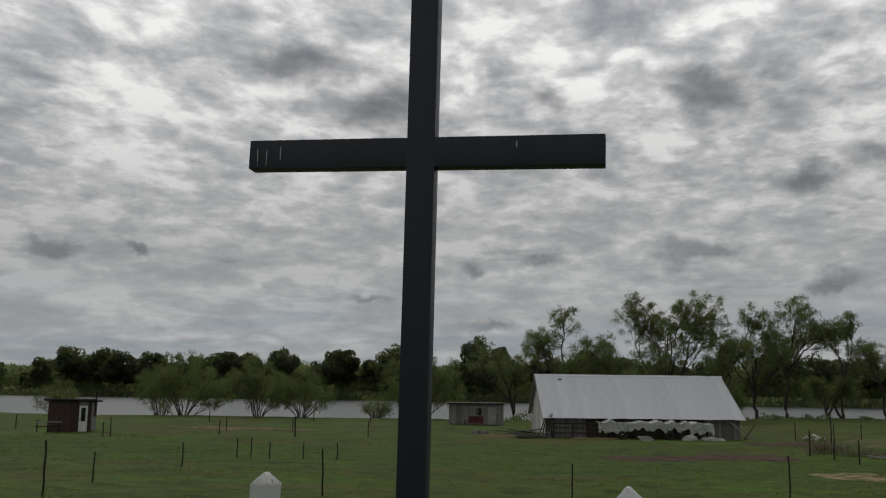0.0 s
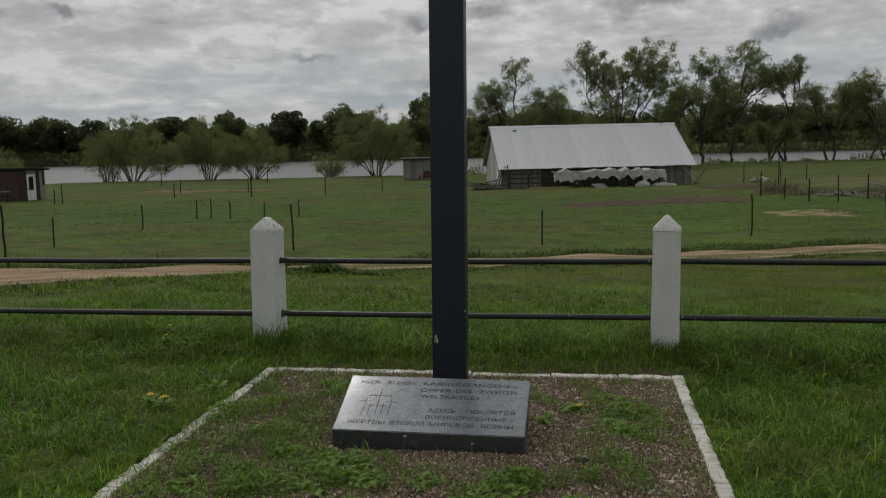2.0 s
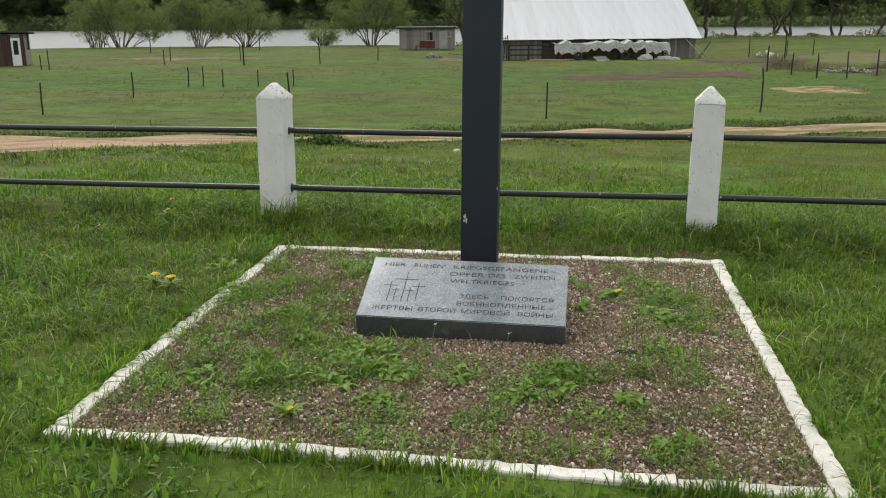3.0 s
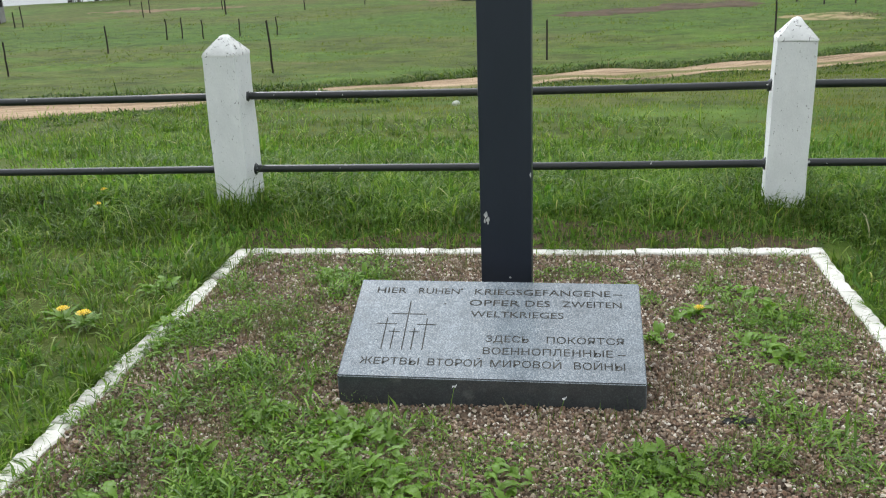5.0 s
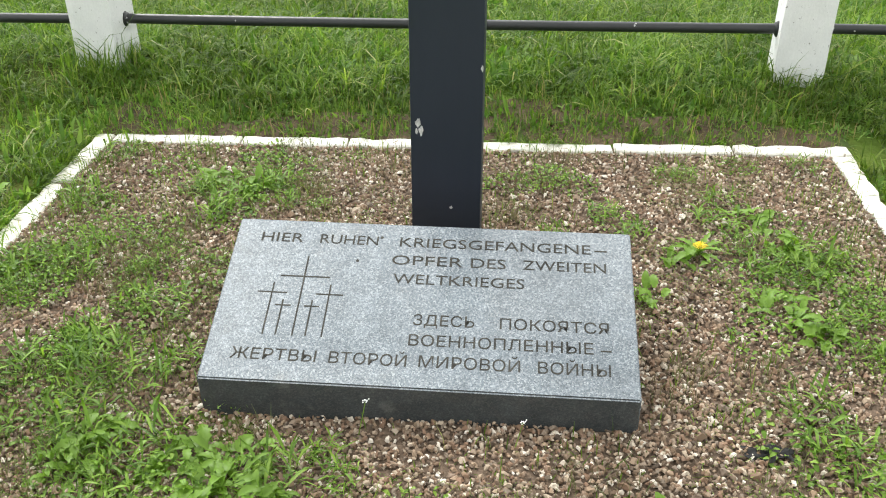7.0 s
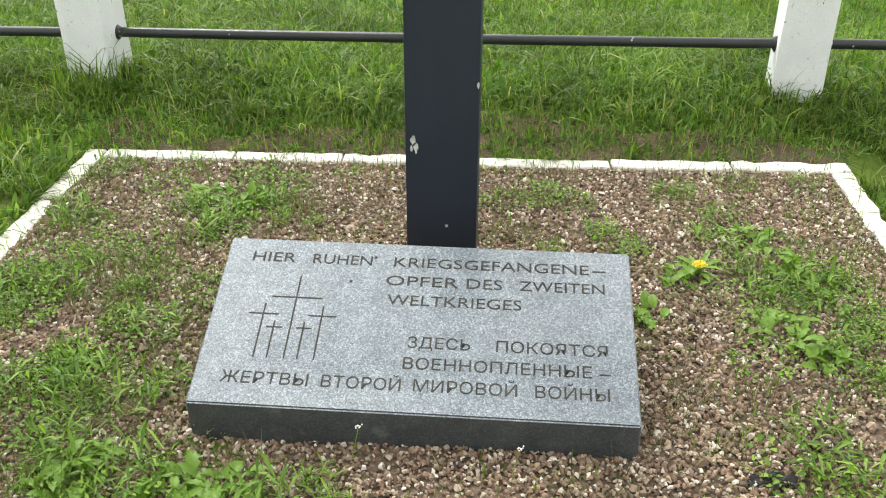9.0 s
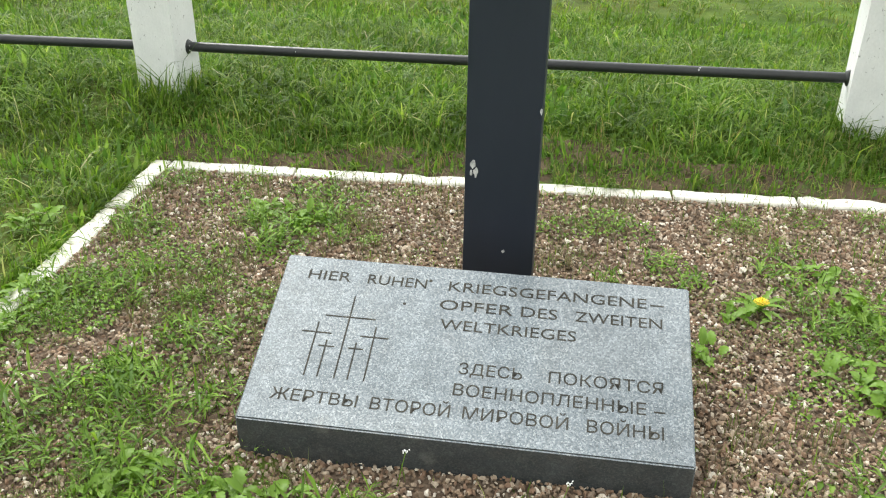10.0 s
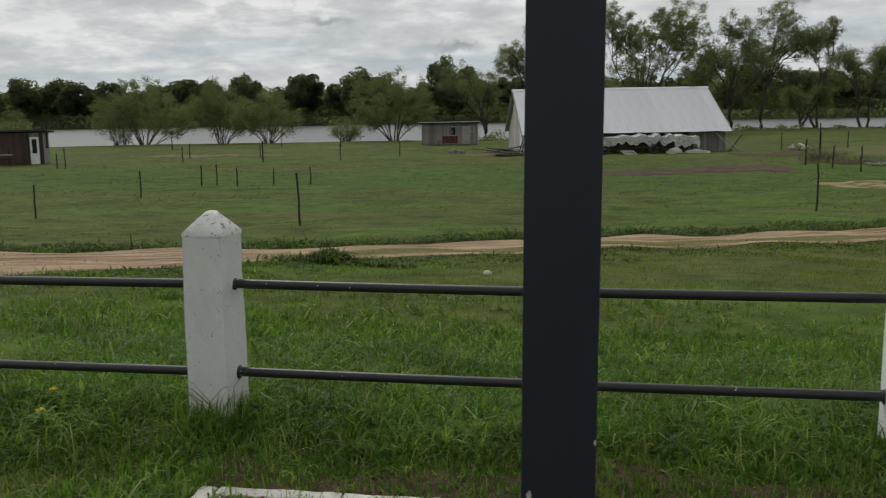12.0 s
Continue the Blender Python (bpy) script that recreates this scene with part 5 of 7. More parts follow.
        me.polygons.foreach_get("vertices", tri)
        bpy.data.meshes.remove(me)
        stalk_v.append(co.reshape(-1, 3) + (x, y, float(surface(x, y)) + 0.012))
        stalk_t.append(tri.reshape(-1, 3) + stalk_n)
        stalk_n += len(co) // 3
    tagged(new("dry_weeds", tri_mesh("dry_weeds", np.concatenate(stalk_v), np.concatenate(stalk_t), WEED_DRY)), "sparse tufts of thin brownish weed stalks in gravel", "plants", kind="stuff")
    # fine grass along the inside of the kerb
    q = np.random.default_rng(44)
    x, y = q.uniform(-1.5, 1.5, 60000), q.uniform(-2.15, 1.05, 60000)
    edge = np.minimum.reduce([x + 1.5, 1.5 - x, y + 2.15, 1.0 + 0.064 * x - y])
    k = in_bed(x, y, 0.06) & (q.uniform(0, 1, len(x)) < np.exp(-np.maximum(edge, 0) / 0.12) * 0.42 + 0.12 * (clumpy(x, y, 1.6) > 0.66) + 0.03 * (x < -0.3) + 0.01) & ~((np.abs(x + 0.03) < 0.55) & (y > -0.78) & (y < -0.24))
    x, y = x[k], y[k]
    tagged(new("bed_grass", blade_mesh("bed_grass", x, y, surface(x, y) + 0.012, 0.05 * q.lognormal(0, 0.35, len(x)), np.full(len(x), 0.0036), GRASS, 0.6, 45)),
           "thin grass creeping into the gravel", "grass", kind="stuff")

    # dandelions
    v, t = leaf_points(0.12, 0.034, 9, 0.22, 0.36, 0.48)
    rosette_leaf = tri_mesh("leaf", v, t, WEED, True)

    def dandelion(x, y, tall, size, label):
        top = empty("dandelion", on_ground(x, y, 30 * x), label, "flower", "dandelions")
        w = np.random.default_rng(int(abs(x * 977 + y * 131)))
        for k in range(16):
            ob = new("leaf", rosette_leaf)
            ob.parent = top
            ob.matrix_local = pose(0, 0, 0.004 + 0.001 * k, 0, -w.uniform(0, 26), 137.5 * k + w.normal(0, 12)) @ Matrix.Scale(w.uniform(0.6, 1.1), 4)
        part("stem", rod((0, 0, 0), (0.008, 0.004, tall), 0.0024, 0.0020, 6), WEED, top)
        bm = bmesh.new()
        q = np.random.default_rng(int(abs(x * 311)))
        for ring_n, rad, lift, ph in ((18, 1.0, 0.0, 0.0), (14, 0.78, 0.006, 0.2), (10, 0.5, 0.010, 0.4), (6, 0.24, 0.012, 0.1)):
            for k in range(ring_n):
                a = 2 * math.pi * k / ring_n + ph
                w = 2.6 / ring_n
                p0 = bm.verts.new((0.008, 0.004, tall + lift * 0.5))
                rr = size / 2 * rad * q.uniform(0.88, 1.08)
                p1 = bm.verts.new((0.008 + rr * math.cos(a - w / 2), 0.004 + rr * math.sin(a - w / 2), tall + lift + 0.004))
                p2 = bm.verts.new((0.008 + rr * math.cos(a + w / 2), 0.004 + rr * math.sin(a + w / 2), tall + lift + 0.004))
                bm.faces.new((p0, p1, p2))
        part("flower_head", bm, PETAL, top, "round yellow flower head")
    dandelion(0.818, 0.135, 0.030, 0.050, "dandelion with one yellow flower in the gravel")
    for x, y, s in ((-1.99, -0.18, 0.060), (-1.87, -0.22, 0.068), (-2.68, 1.56, 0.045), (-0.60, -1.84, 0.035), (-2.62, 1.36, 0.04)):
        dandelion(x, y, 0.07 if x < -1.6 else 0.03, s, "dandelion with one yellow flower in the grass" if x < -1.6 else "dandelion with one orange-yellow flower among weeds")


def build_soil_strip():
    """Trodden, thinly grown earth just outside the kerb, away from the viewer."""
    v, nx, ny = [], 60, 6
    r = np.random.default_rng(77)
    for j in range(ny + 1):
        for i in range(nx + 1):
            x = -1.62 + 3.26 * i / nx
            wide = 0.34 + 0.10 * math.sin(x * 2.7 + 1) + 0.05 * math.sin(x * 7.1)
            y = 0.985 + 0.048 * x + wide * j / ny
            v.append((x, y, float(surface(x, y)) + (0.010 if 0 < j < ny and 0 < i < nx else -0.012) + r.normal(0, 0.002)))
    i = np.array([b * (nx + 1) + a for b in range(ny) for a in range(nx)])
    t = np.concatenate([np.stack([i, i + 1, i + nx + 2], -1), np.stack([i, i + nx + 2, i + nx + 1], -1)])
    tagged(new("bare_earth", tri_mesh("bare_earth", np.array(v), t, BARE_DARK, True)), "narrow strip of bare brown earth behind the kerb", "bare ground", kind="structure")
    q = np.random.default_rng(78)
    x = q.uniform(-1.6, 1.6, 3000)
    y = 0.99 + 0.048 * x + q.uniform(0, 0.45, len(x))
    tagged(new("bed_grass", blade_mesh("bed_grass", x, y, surface(x, y) + 0.006, 0.06 * q.lognormal(0, 0.4, len(x)), np.full(len(x), 0.004), GRASS_FRINGE, 0.9, 79)),
           "thin mixed dry and green grass along the kerb", "grass", kind="stuff")


def build_scraps():
    r = np.random.default_rng(91)
    v, nx, ny = [], 22, 12
    for j in range(ny + 1):
        for i in range(nx + 1):
            s, t = i / nx - 0.5, j / ny - 0.5
            edge = 1 - (2 * abs(s)) ** 4 * 0.4 - (2 * abs(t)) ** 4 * 0.4
            v.append((0.17 * s + 0.012 * math.sin(t * 9), 0.075 * t + 0.012 * math.sin(s * 11), 0.014 + 0.020 * edge * (0.5 + 0.5 * math.sin(s * 17 + 2) * math.sin(t * 13)) + r.normal(0, 0.0022)))
    i = np.array([b * (nx + 1) + a for b in range(ny) for a in range(nx)])
    t = np.concatenate([np.stack([i, i + 1, i + nx + 2], -1), np.stack([i, i + nx + 2, i + nx + 1], -1)])
    rag = new("rag", tri_mesh("rag", np.array(v), t, RUBBER, True))
    rag.matrix_world = on_ground(0.835, -0.823, 8, 0.66, 0.006)
    tagged(rag, "small crumpled black scrap lying on the gravel", "scrap")
    for x, y, h in ((-0.16, -0.835, 0.10), (0.225, -0.86, 0.07)):
        top = empty("white_weed", on_ground(x, y, 40 * x), "thin-stemmed weed with tiny white flowers before the slab", "flower", "white flowering weeds")
        part("stem", rod((0, 0, 0), (0.02, 0.01, h), 0.0014, 0.0010, 5), WEED, top)
        bm = bmesh.new()
        for k in range(9):
            a = k * 2.4
            bmesh.ops.create_icosphere(bm, subdivisions=1, radius=0.0020, matrix=Matrix.Translation((0.02 + 0.0075 * math.cos(a) * (k / 9 + 0.3), 0.01 + 0.0075 * math.sin(a) * (k / 9 + 0.3), h + 0.004 * (k % 3))))
        tagged(part("flower_head", bm, WHITE_PAINT, top, "cluster of tiny white flowers"), kind="stuff")


def build_kerb():
    top = empty("kerb", pose(0, -0.6, -0.03), "low white-painted kerb stones framing the gravel bed", "kerb", kind="structure")
    off = Vector((0, -0.6, -0.03))
    r = np.random.default_rng(9)
    kinds = []
    for j in range(5):
        bm = box(1.0, 0.078, 0.12, (0, 0, -0.06), 0.0)
        bmesh.ops.subdivide_edges(bm, edges=[e for e in bm.edges if abs(e.verts[0].co.x - e.verts[1].co.x) > 0.5], cuts=9)
        for v in bm.verts:
            v.co += Vector((r.normal(0, 0.004) if abs(v.co.x) < 0.49 else 0, r.normal(0, 0.0030), r.normal(0, 0.0028)))
        bmesh.ops.bevel(bm, geom=[e for e in bm.edges if len(e.link_faces) == 2 and e.calc_face_angle(0) > 1.0], offset=0.006, segments=1, affect="EDGES")
        kinds.append(mesh_of("kerb_stone", bm, KERB_PAINT, 40))
    for (ax, ay), (bx, by) in zip(BED, BED[1:] + BED[:1]):
        ln = math.hypot(bx - ax, by - ay)
        ux, uy = (bx - ax) / ln, (by - ay) / ln
        nx, ny = -uy, ux
        n = 6
        cuts = np.concatenate([[0.0], (np.arange(1, n) + r.uniform(-0.18, 0.18, n - 1)) / n, [1.0]]) * (ln - 0.085)
        for c0, c1 in zip(cuts, cuts[1:]):
            mid = (c0 + c1) / 2 
            x, y = ax + ux * mid + nx * 0.043, ay + uy * mid + ny * 0.043
            z0, z1 = (float(surface(ax + ux * c, ay + uy * c)) for c in (c0, c1))
            tilt = math.degrees(math.atan2(z0 - z1, c1 - c0))
            ob = new("kerb_stone", kinds[int(r.integers(5))])
            ob.parent = top
            ob.matrix_local = Matrix.Translation(Vector((x, y, (z0 + z1) / 2 + 0.020 + r.normal(0, 0.003))) - off) @ pose(0, 0, 0, r.normal(0, 1.5), tilt + r.normal(0, 0.3), math.degrees(math.atan2(uy, ux)) + r.normal(0, 0.25)) @ Matrix.Diagonal((c1 - c0 - 0.008, 1, 1, 1))


build_cross()
build_plaque()
build_fence()
build_bed()


# ---------- buildings ----------
def boards(parent, name, mat, x0, x1, z0, z1, m, board=0.16, thick=0.025, seed=0, gap=0.012, flat=False):
    """Single upright (or flat) boards covering a rectangle in the plane y = 0 of m, with small gaps."""
    r = np.random.default_rng(seed)
    span = (z1 - z0) if flat else (x1 - x0)
    n = max(1, round(span / board))
    w = span / n
    me = mesh_of(name, box((x1 - x0) if flat else w - gap, thick, w - gap if flat else z1 - z0, (0, 0, 0), 0.004), mat, 40)
    for k in range(n):
        ob = new(name, me)
        ob.parent = parent
        c = (k + 0.5) * w
        at = ((x0 + x1) / 2, r.normal(0, 0.006), z0 + c) if flat else (x0 + c, r.normal(0, 0.006), (z0 + z1) / 2 + r.normal(0, 0.015))
        ob.matrix_local = m @ Matrix.Translation(at) @ pose(0, 0, 0, 0, r.normal(0, 0.25), 0)


def build_barn():
    # origin: the front corner nearest the hut; x along the front, y into the building
    L, D, EAVE, RIDGE = 15.5, 11.6, 1.74, 4.98
    gx, gy = -5.72, 66.77
    gz = -1.82
    top = empty("barn", pose(gx, gy, gz, 0, 0, 12.0), "long low barn with a pale tin roof and grey board walls", "barn")
    shell = bmesh.new()
    part("wall", box(L, 0.12, EAVE + 0.2, (L / 2, 0.10, EAVE / 2 - 0.1), bm=shell), BOARD_GREY, top, "weathered grey front wall")
    part("wall", box(L, 0.12, EAVE + 0.2, (L / 2, D - 0.10, EAVE / 2 - 0.1)), BOARD_GREY, top, "weathered grey back wall")
    for x in (0.06, L - 0.06):
        g = bmesh.new()
        prof = ((0.16, -0.2), (D - 0.16, -0.2), (D - 0.16, EAVE - 0.05), (D / 2, RIDGE - 0.12), (0.16, EAVE - 0.05))
        a = [g.verts.new((x - 0.05, y, z)) for y, z in prof]
        b = [g.verts.new((x + 0.05, y, z)) for y, z in prof]
        g.faces.new(a)
        g.faces.new(b[::-1])
        for k in range(5):
            g.faces.new((a[k], a[(k + 1) % 5], b[(k + 1) % 5], b[k]))
        part("gable_wall", g, BOARD_PALE, top, "pale boarded gable")
    # gable boards, each cut to the roof line
    r = np.random.default_rng(2)
    w = D / 36
    for k in range(36):
        y = (k + 0.5) * w
        h = EAVE + (RIDGE - EAVE) * (1 - abs(y - D / 2) / (D / 2)) - 0.16
        part("board", box(0.025, w - 0.02, h, (-0.03 + r.normal(0, 0.006), y, h / 2), 0.004), BOARD_PALE, top)
    part("gable_door", box(0.05, 1.1, 1.8, (-0.08, 2.2, 0.95), 0.01), WHITE_PAINT, top, "pale boarded door")
    # front boards
    boards(top, "board", BOARD_GREY, 0.1, 3.2, 0.0, EAVE - 0.05, pose(0, 0.02, 0), 0.2, seed=5)
    boards(top, "board", BOARD_DUN, 3.2, 12.6, 0.0, EAVE - 0.25, pose(0, 0.02, 0), 0.24, seed=6)
    boards(top, "board", BOARD_GREY, 12.6, L - 0.1, 0.0, EAVE - 0.05, pose(0, 0.02, 0), 0.2, seed=7)
    # roof: overlapping upright tin sheets on both slopes
    slope = math.atan2(RIDGE - EAVE, D / 2)
    run = math.hypot(RIDGE - EAVE, D / 2) + 0.62
    n = 19
    w = (L + 0.7) / n
    def sheet(length):
        bm = box(w + 0.02, length, 0.006)
        for q in range(4):
            box(0.03, length, 0.012, (-w / 2 + w * (q + 0.5) / 4, 0, 0.006), bm=bm)
        return mesh_of("roof_sheet", bm, TIN, 30)
    long_me = sheet(run)
    for side in (0, 1):
        for k in range(n):
            ob = new("roof_sheet", long_me)
            ob.parent = top
            y0 = -0.52 if side == 0 else D + 0.52
            s = 1 if side == 0 else -1
            at = run / 2 + r.normal(0, 0.02)
            y, z = y0 + s * at * math.cos(slope), EAVE - 0.52 * math.tan(slope) + 0.10 + at * math.sin(slope) + 0.007 * (k % 2)
            ob.matrix_local = pose(-0.35 + (k + 0.5) * w, y, z, math.degrees(slope) * s, 0, r.normal(0, 0.12))
    ridge = bmesh.new()
    peak = EAVE + 0.10 + (RIDGE - EAVE)
    for s in (-1, 1):
        box(L + 0.8, 0.34, 0.006, (L / 2, 0, 0), bm=ridge, m=Matrix.Translation((0, D / 2 + s * 0.145, peak + 0.04 - 0.09)) @ pose(0, 0, 0, -math.degrees(slope) * s))
    part("ridge_cap", ridge, TIN, top)
    part("roof_hatch", box(0.34, 0.22, 0.05, (1.75, D / 2 - 0.75, peak - 0.38), 0.01, m=None), FELT, top, "small dark flap near the ridge")
    for x in (0.05, L - 0.05):
        for s in (-1, 1):
            bm = box(0.04, run, 0.16, (0, 0, 0), 0.004)
            c = run / 2
            y = (-0.52 + c * math.cos(slope)) if s < 0 else (D + 0.52 - c * math.cos(slope))
            z = EAVE - 0.52 * math.tan(slope) + 0.02 + c * math.sin(slope)
            bm.transform(pose(x + (-0.38 if x < 1 else 0.38), y, z, -math.degrees(slope) * s))
            part("barge_board", bm, BOARD_GREY, top)
    # pen of posts and rails under the sheeting, in front of the wall
    pen = empty("stock_pen", pose(gx, gy, gz, 0, 0, 12.0), "timber stock pen of posts and rails along the barn front", "pen")
    for x in (0.4, 1.9, 3.3, 4.9, 6.4, 8.0, 9.5, 11.1, 12.4):
        part("post", rod((x, -1.6, -0.3), (x + 0.03, -1.6, 1.24), 0.075, 0.06, 8), DARK_WOOD, pen)
        part("rafter", box(0.07, 1.6, 0.07, (x, -0.8, 1.20), 0.006), DARK_WOOD, pen)
    for z in (0.45, 0.85, 1.18):
        part("rail", box(12.3, 0.05, 0.10, (6.5, -1.66, z), 0.008), DARK_WOOD, pen)
    for k, (xa, ya, xb, zb) in enumerate(((15.9, -1.3, 14.6, 1.45), (15.2, -1.5, 16.6, 1.25), (16.3, -1.2, 15.3, 1.1))):
        part("leaning_pole", rod((xa, ya, -0.05), (xb, -0.35, zb), 0.045, 0.035, 7), ROOF_PALE if k != 1 else DARK_WOOD, pen, "weathered pole leaning on the barn corner")
    # plastic sheeting thrown over the pen: slack between the posts, peaked over them, torn lower edge
    def sheeting(x0, x1, seed, peaks, front, hang):
        q = np.random.default_rng(seed)
        ph = Vector(q.uniform(0, 40, 3))
        nx, ny = 70, 34
        v = []
        for j in range(ny + 1):
            t = j / ny
            for i in range(nx + 1):
                s = i / nx
                x = x0 + (x1 - x0) * s
                tent = max(h * max(0.0, 1 - abs(x - px) / wd) ** 1.5 for px, h, wd in peaks)
                p = Vector((x * 1.3, t * 2.4, 0)) + ph
                crease = 0.07 * noise.noise(p) + 0.09 * abs(noise.noise(p * 2.3)) + 0.06 * noise.noise(p * 5.1)
                k = max(0.0, (t - 0.5) / 0.5)
                edge = 0.48 + 0.6 * max(0.0, noise.noise(Vector((x * 0.9, 7.0, 0)) + ph)) + 0.30 * noise.noise(Vector((x * 3.1, 3.0, 0)) + ph)
                y = -0.15 - front * min(t / 0.5, 1.0) - 0.10 * k + crease * (0.3 + k)
                z = 1.24 + tent * (1 - 0.5 * k) + crease * 0.9 - 0.10 * t - hang * k * max(edge, 0.08)
                v.append((x + 0.10 * noise.noise(p * 1.7), y, max(z, 0.03)))
        i = np.array([b * (nx + 1) + a for b in range(ny) for a in range(nx)])
        t = np.concatenate([np.stack([i, i + 1, i + nx + 2], -1), np.stack([i, i + nx + 2, i + nx + 1], -1)])
        ob = new("plastic_sheeting", tri_mesh("plastic_sheeting", np.array(v), t, PLASTIC, False))
        ob.matrix_world = pose(gx, gy, gz, 0, 0, 12.0)
        tagged(ob, "crumpled milky plastic sheeting draped over the stock pen", "plastic sheet", "sheeting on the pen")
    sheeting(3.9, 6.4, 1, ((4.9, 0.30, 0.7), (3.9, 0.1, 0.4)), 1.55, 1.30)
    sheeting(6.2, 9.3, 2, ((7.3, 0.22, 1.2), (8.6, 0.30, 0.8)), 1.70, 0.85)
    sheeting(9.1, 11.2, 3, ((9.8, 0.30, 0.6), (10.8, 0.2, 0.5)), 1.60, 1.05)
    sheeting(11.0, 12.9, 4, ((11.6, 0.18, 0.9),), 1.65, 1.35)
    for x, w, turn, h in ((10.9, 1.0, 8, 0.34), (12.5, 1.3, -12, 0.22), (13.2, 0.7, 20, 0.16)):
        bm = bmesh.new()
        bmesh.ops.create_icosphere(bm, subdivisions=4, radius=1)
        for p in bm.verts:
            p.co *= 1 + 0.30 * noise.noise(p.co * 1.6 + Vector((x, 0, 0))) + 0.12 * noise.noise(p.co * 4.0)
            p.co.z = max(p.co.z, -0.3)
        bm.transform(Matrix.Diagonal((w * 0.6, 0.35, h, 1)))
        ob = new("plastic_sheeting", mesh_of("plastic_sheeting", bm, PLASTIC, None))
        ob.matrix_world = pose(gx, gy, gz, 0, 0, 12.0) @ pose(x, -2.15, 0.28 * h, 0, 0, turn)
        tagged(ob, "bundled pale plastic sheet lying on the grass by the pen", "plastic sheet", "sheeting on the pen")
    # timber leaning and lying at the gable
    yard = pose(gx, gy, gz, 0, 0, 12.0)
    pile = empty("timber_pile", yard @ pose(-1.6, -1.2, 0), "heap of old boards and poles by the barn corner", "timber")
    for k in range(16):
        a = pose(r.normal(0, 0.7), r.normal(0, 0.4), 0.08 + 0.035 * k, r.normal(0, 4), r.normal(0, 6), r.normal(0, 25))
        part("plank", box(r.uniform(1.6, 3.0), 0.16, 0.05, (0, 0, 0), 0.006), BOARD_GREY if k % 3 else DARK_WOOD, pile, m=a)
    for k in range(5):
        a, b = (0.9 + 0.25 * k, 0.2, 0.0), (1.5 + 0.14 * k, 0.9, 1.5 + 0.1 * k)
        part("pole", rod(a, b, 0.05, 0.04, 7), DARK_WOOD, pile)
    lay = empty("plank_stack", yard @ pose(3.6, -2.1, 0.0), "few pale sawn planks lying in front of the pen", "timber")
    for k in range(5):
        part("plank", box(3.2, 0.18, 0.05, (r.normal(0, 0.15), 0.16 * (k % 3), 0.04 + 0.055 * (k // 3)), 0.006), PLANK_NEW, lay)
    pal = empty("pallet", yard @ pose(7.4, -2.6, 0.10, 20, 0, 12), "pale slatted pallet leaning on the grass", "pallet")
    for k in range(6):
        part("slat", box(0.09, 0.9, 0.025, (-0.45 + 0.18 * k, 0, 0.05), 0.004), ROOF_PALE, pal)
    for y in (-0.4, 0.4):
        part("bearer", box(1.05, 0.09, 0.08, (0, y, 0.0), 0.004), ROOF_PALE, pal)
    for x, y in ((5.7, -2.3), (9.3, -2.4)):
        bm = bmesh.new()
        n1, n2 = 20, 10
        ring = [[bm.verts.new(((0.26 + 0.10 * math.cos(b)) * math.cos(a), 0.09 * math.sin(b), (0.26 + 0.10 * math.cos(b)) * math.sin(a) + 0.33))
                 for b in (2 * math.pi * j / n2 for j in range(n2))] for a in (2 * math.pi * i / n1 for i in range(n1))]
        for i in range(n1):
            for j in range(n2):
                bm.faces.new((ring[i][j], ring[(i + 1) % n1][j], ring[(i + 1) % n1][(j + 1) % n2], ring[i][(j + 1) % n2]))
        ob = new("tyre", mesh_of("tyre", bm, RUBBER, 60))
        ob.matrix_world = yard @ pose(x, y, 0.0, -14, 0, 10)
        tagged(ob, "old black tyre leaning against the pen", "tyre", "tyres by the pen")


def window(parent, x, z, w, h, m, frame_mat):
    f = bmesh.new()
    for sx, sz, cx, cz in ((w + 0.14, 0.07, 0, h / 2 + 0.035), (w + 0.14, 0.07, 0, -h / 2 - 0.035), (0.07, h, -w / 2 - 0.035, 0), (0.07, h, w / 2 + 0.035, 0)):
        box(sx, 0.06, sz, (x + cx, -0.05, z + cz), 0.004, f)
    box(0.04, 0.04, h, (x, -0.045, z), bm=f)
    fr = part("window_frame", f, frame_mat, parent, m=m)
    part("pane", box(w, 0.012, h, (x, -0.028, z)), DARK_GLASS, fr)


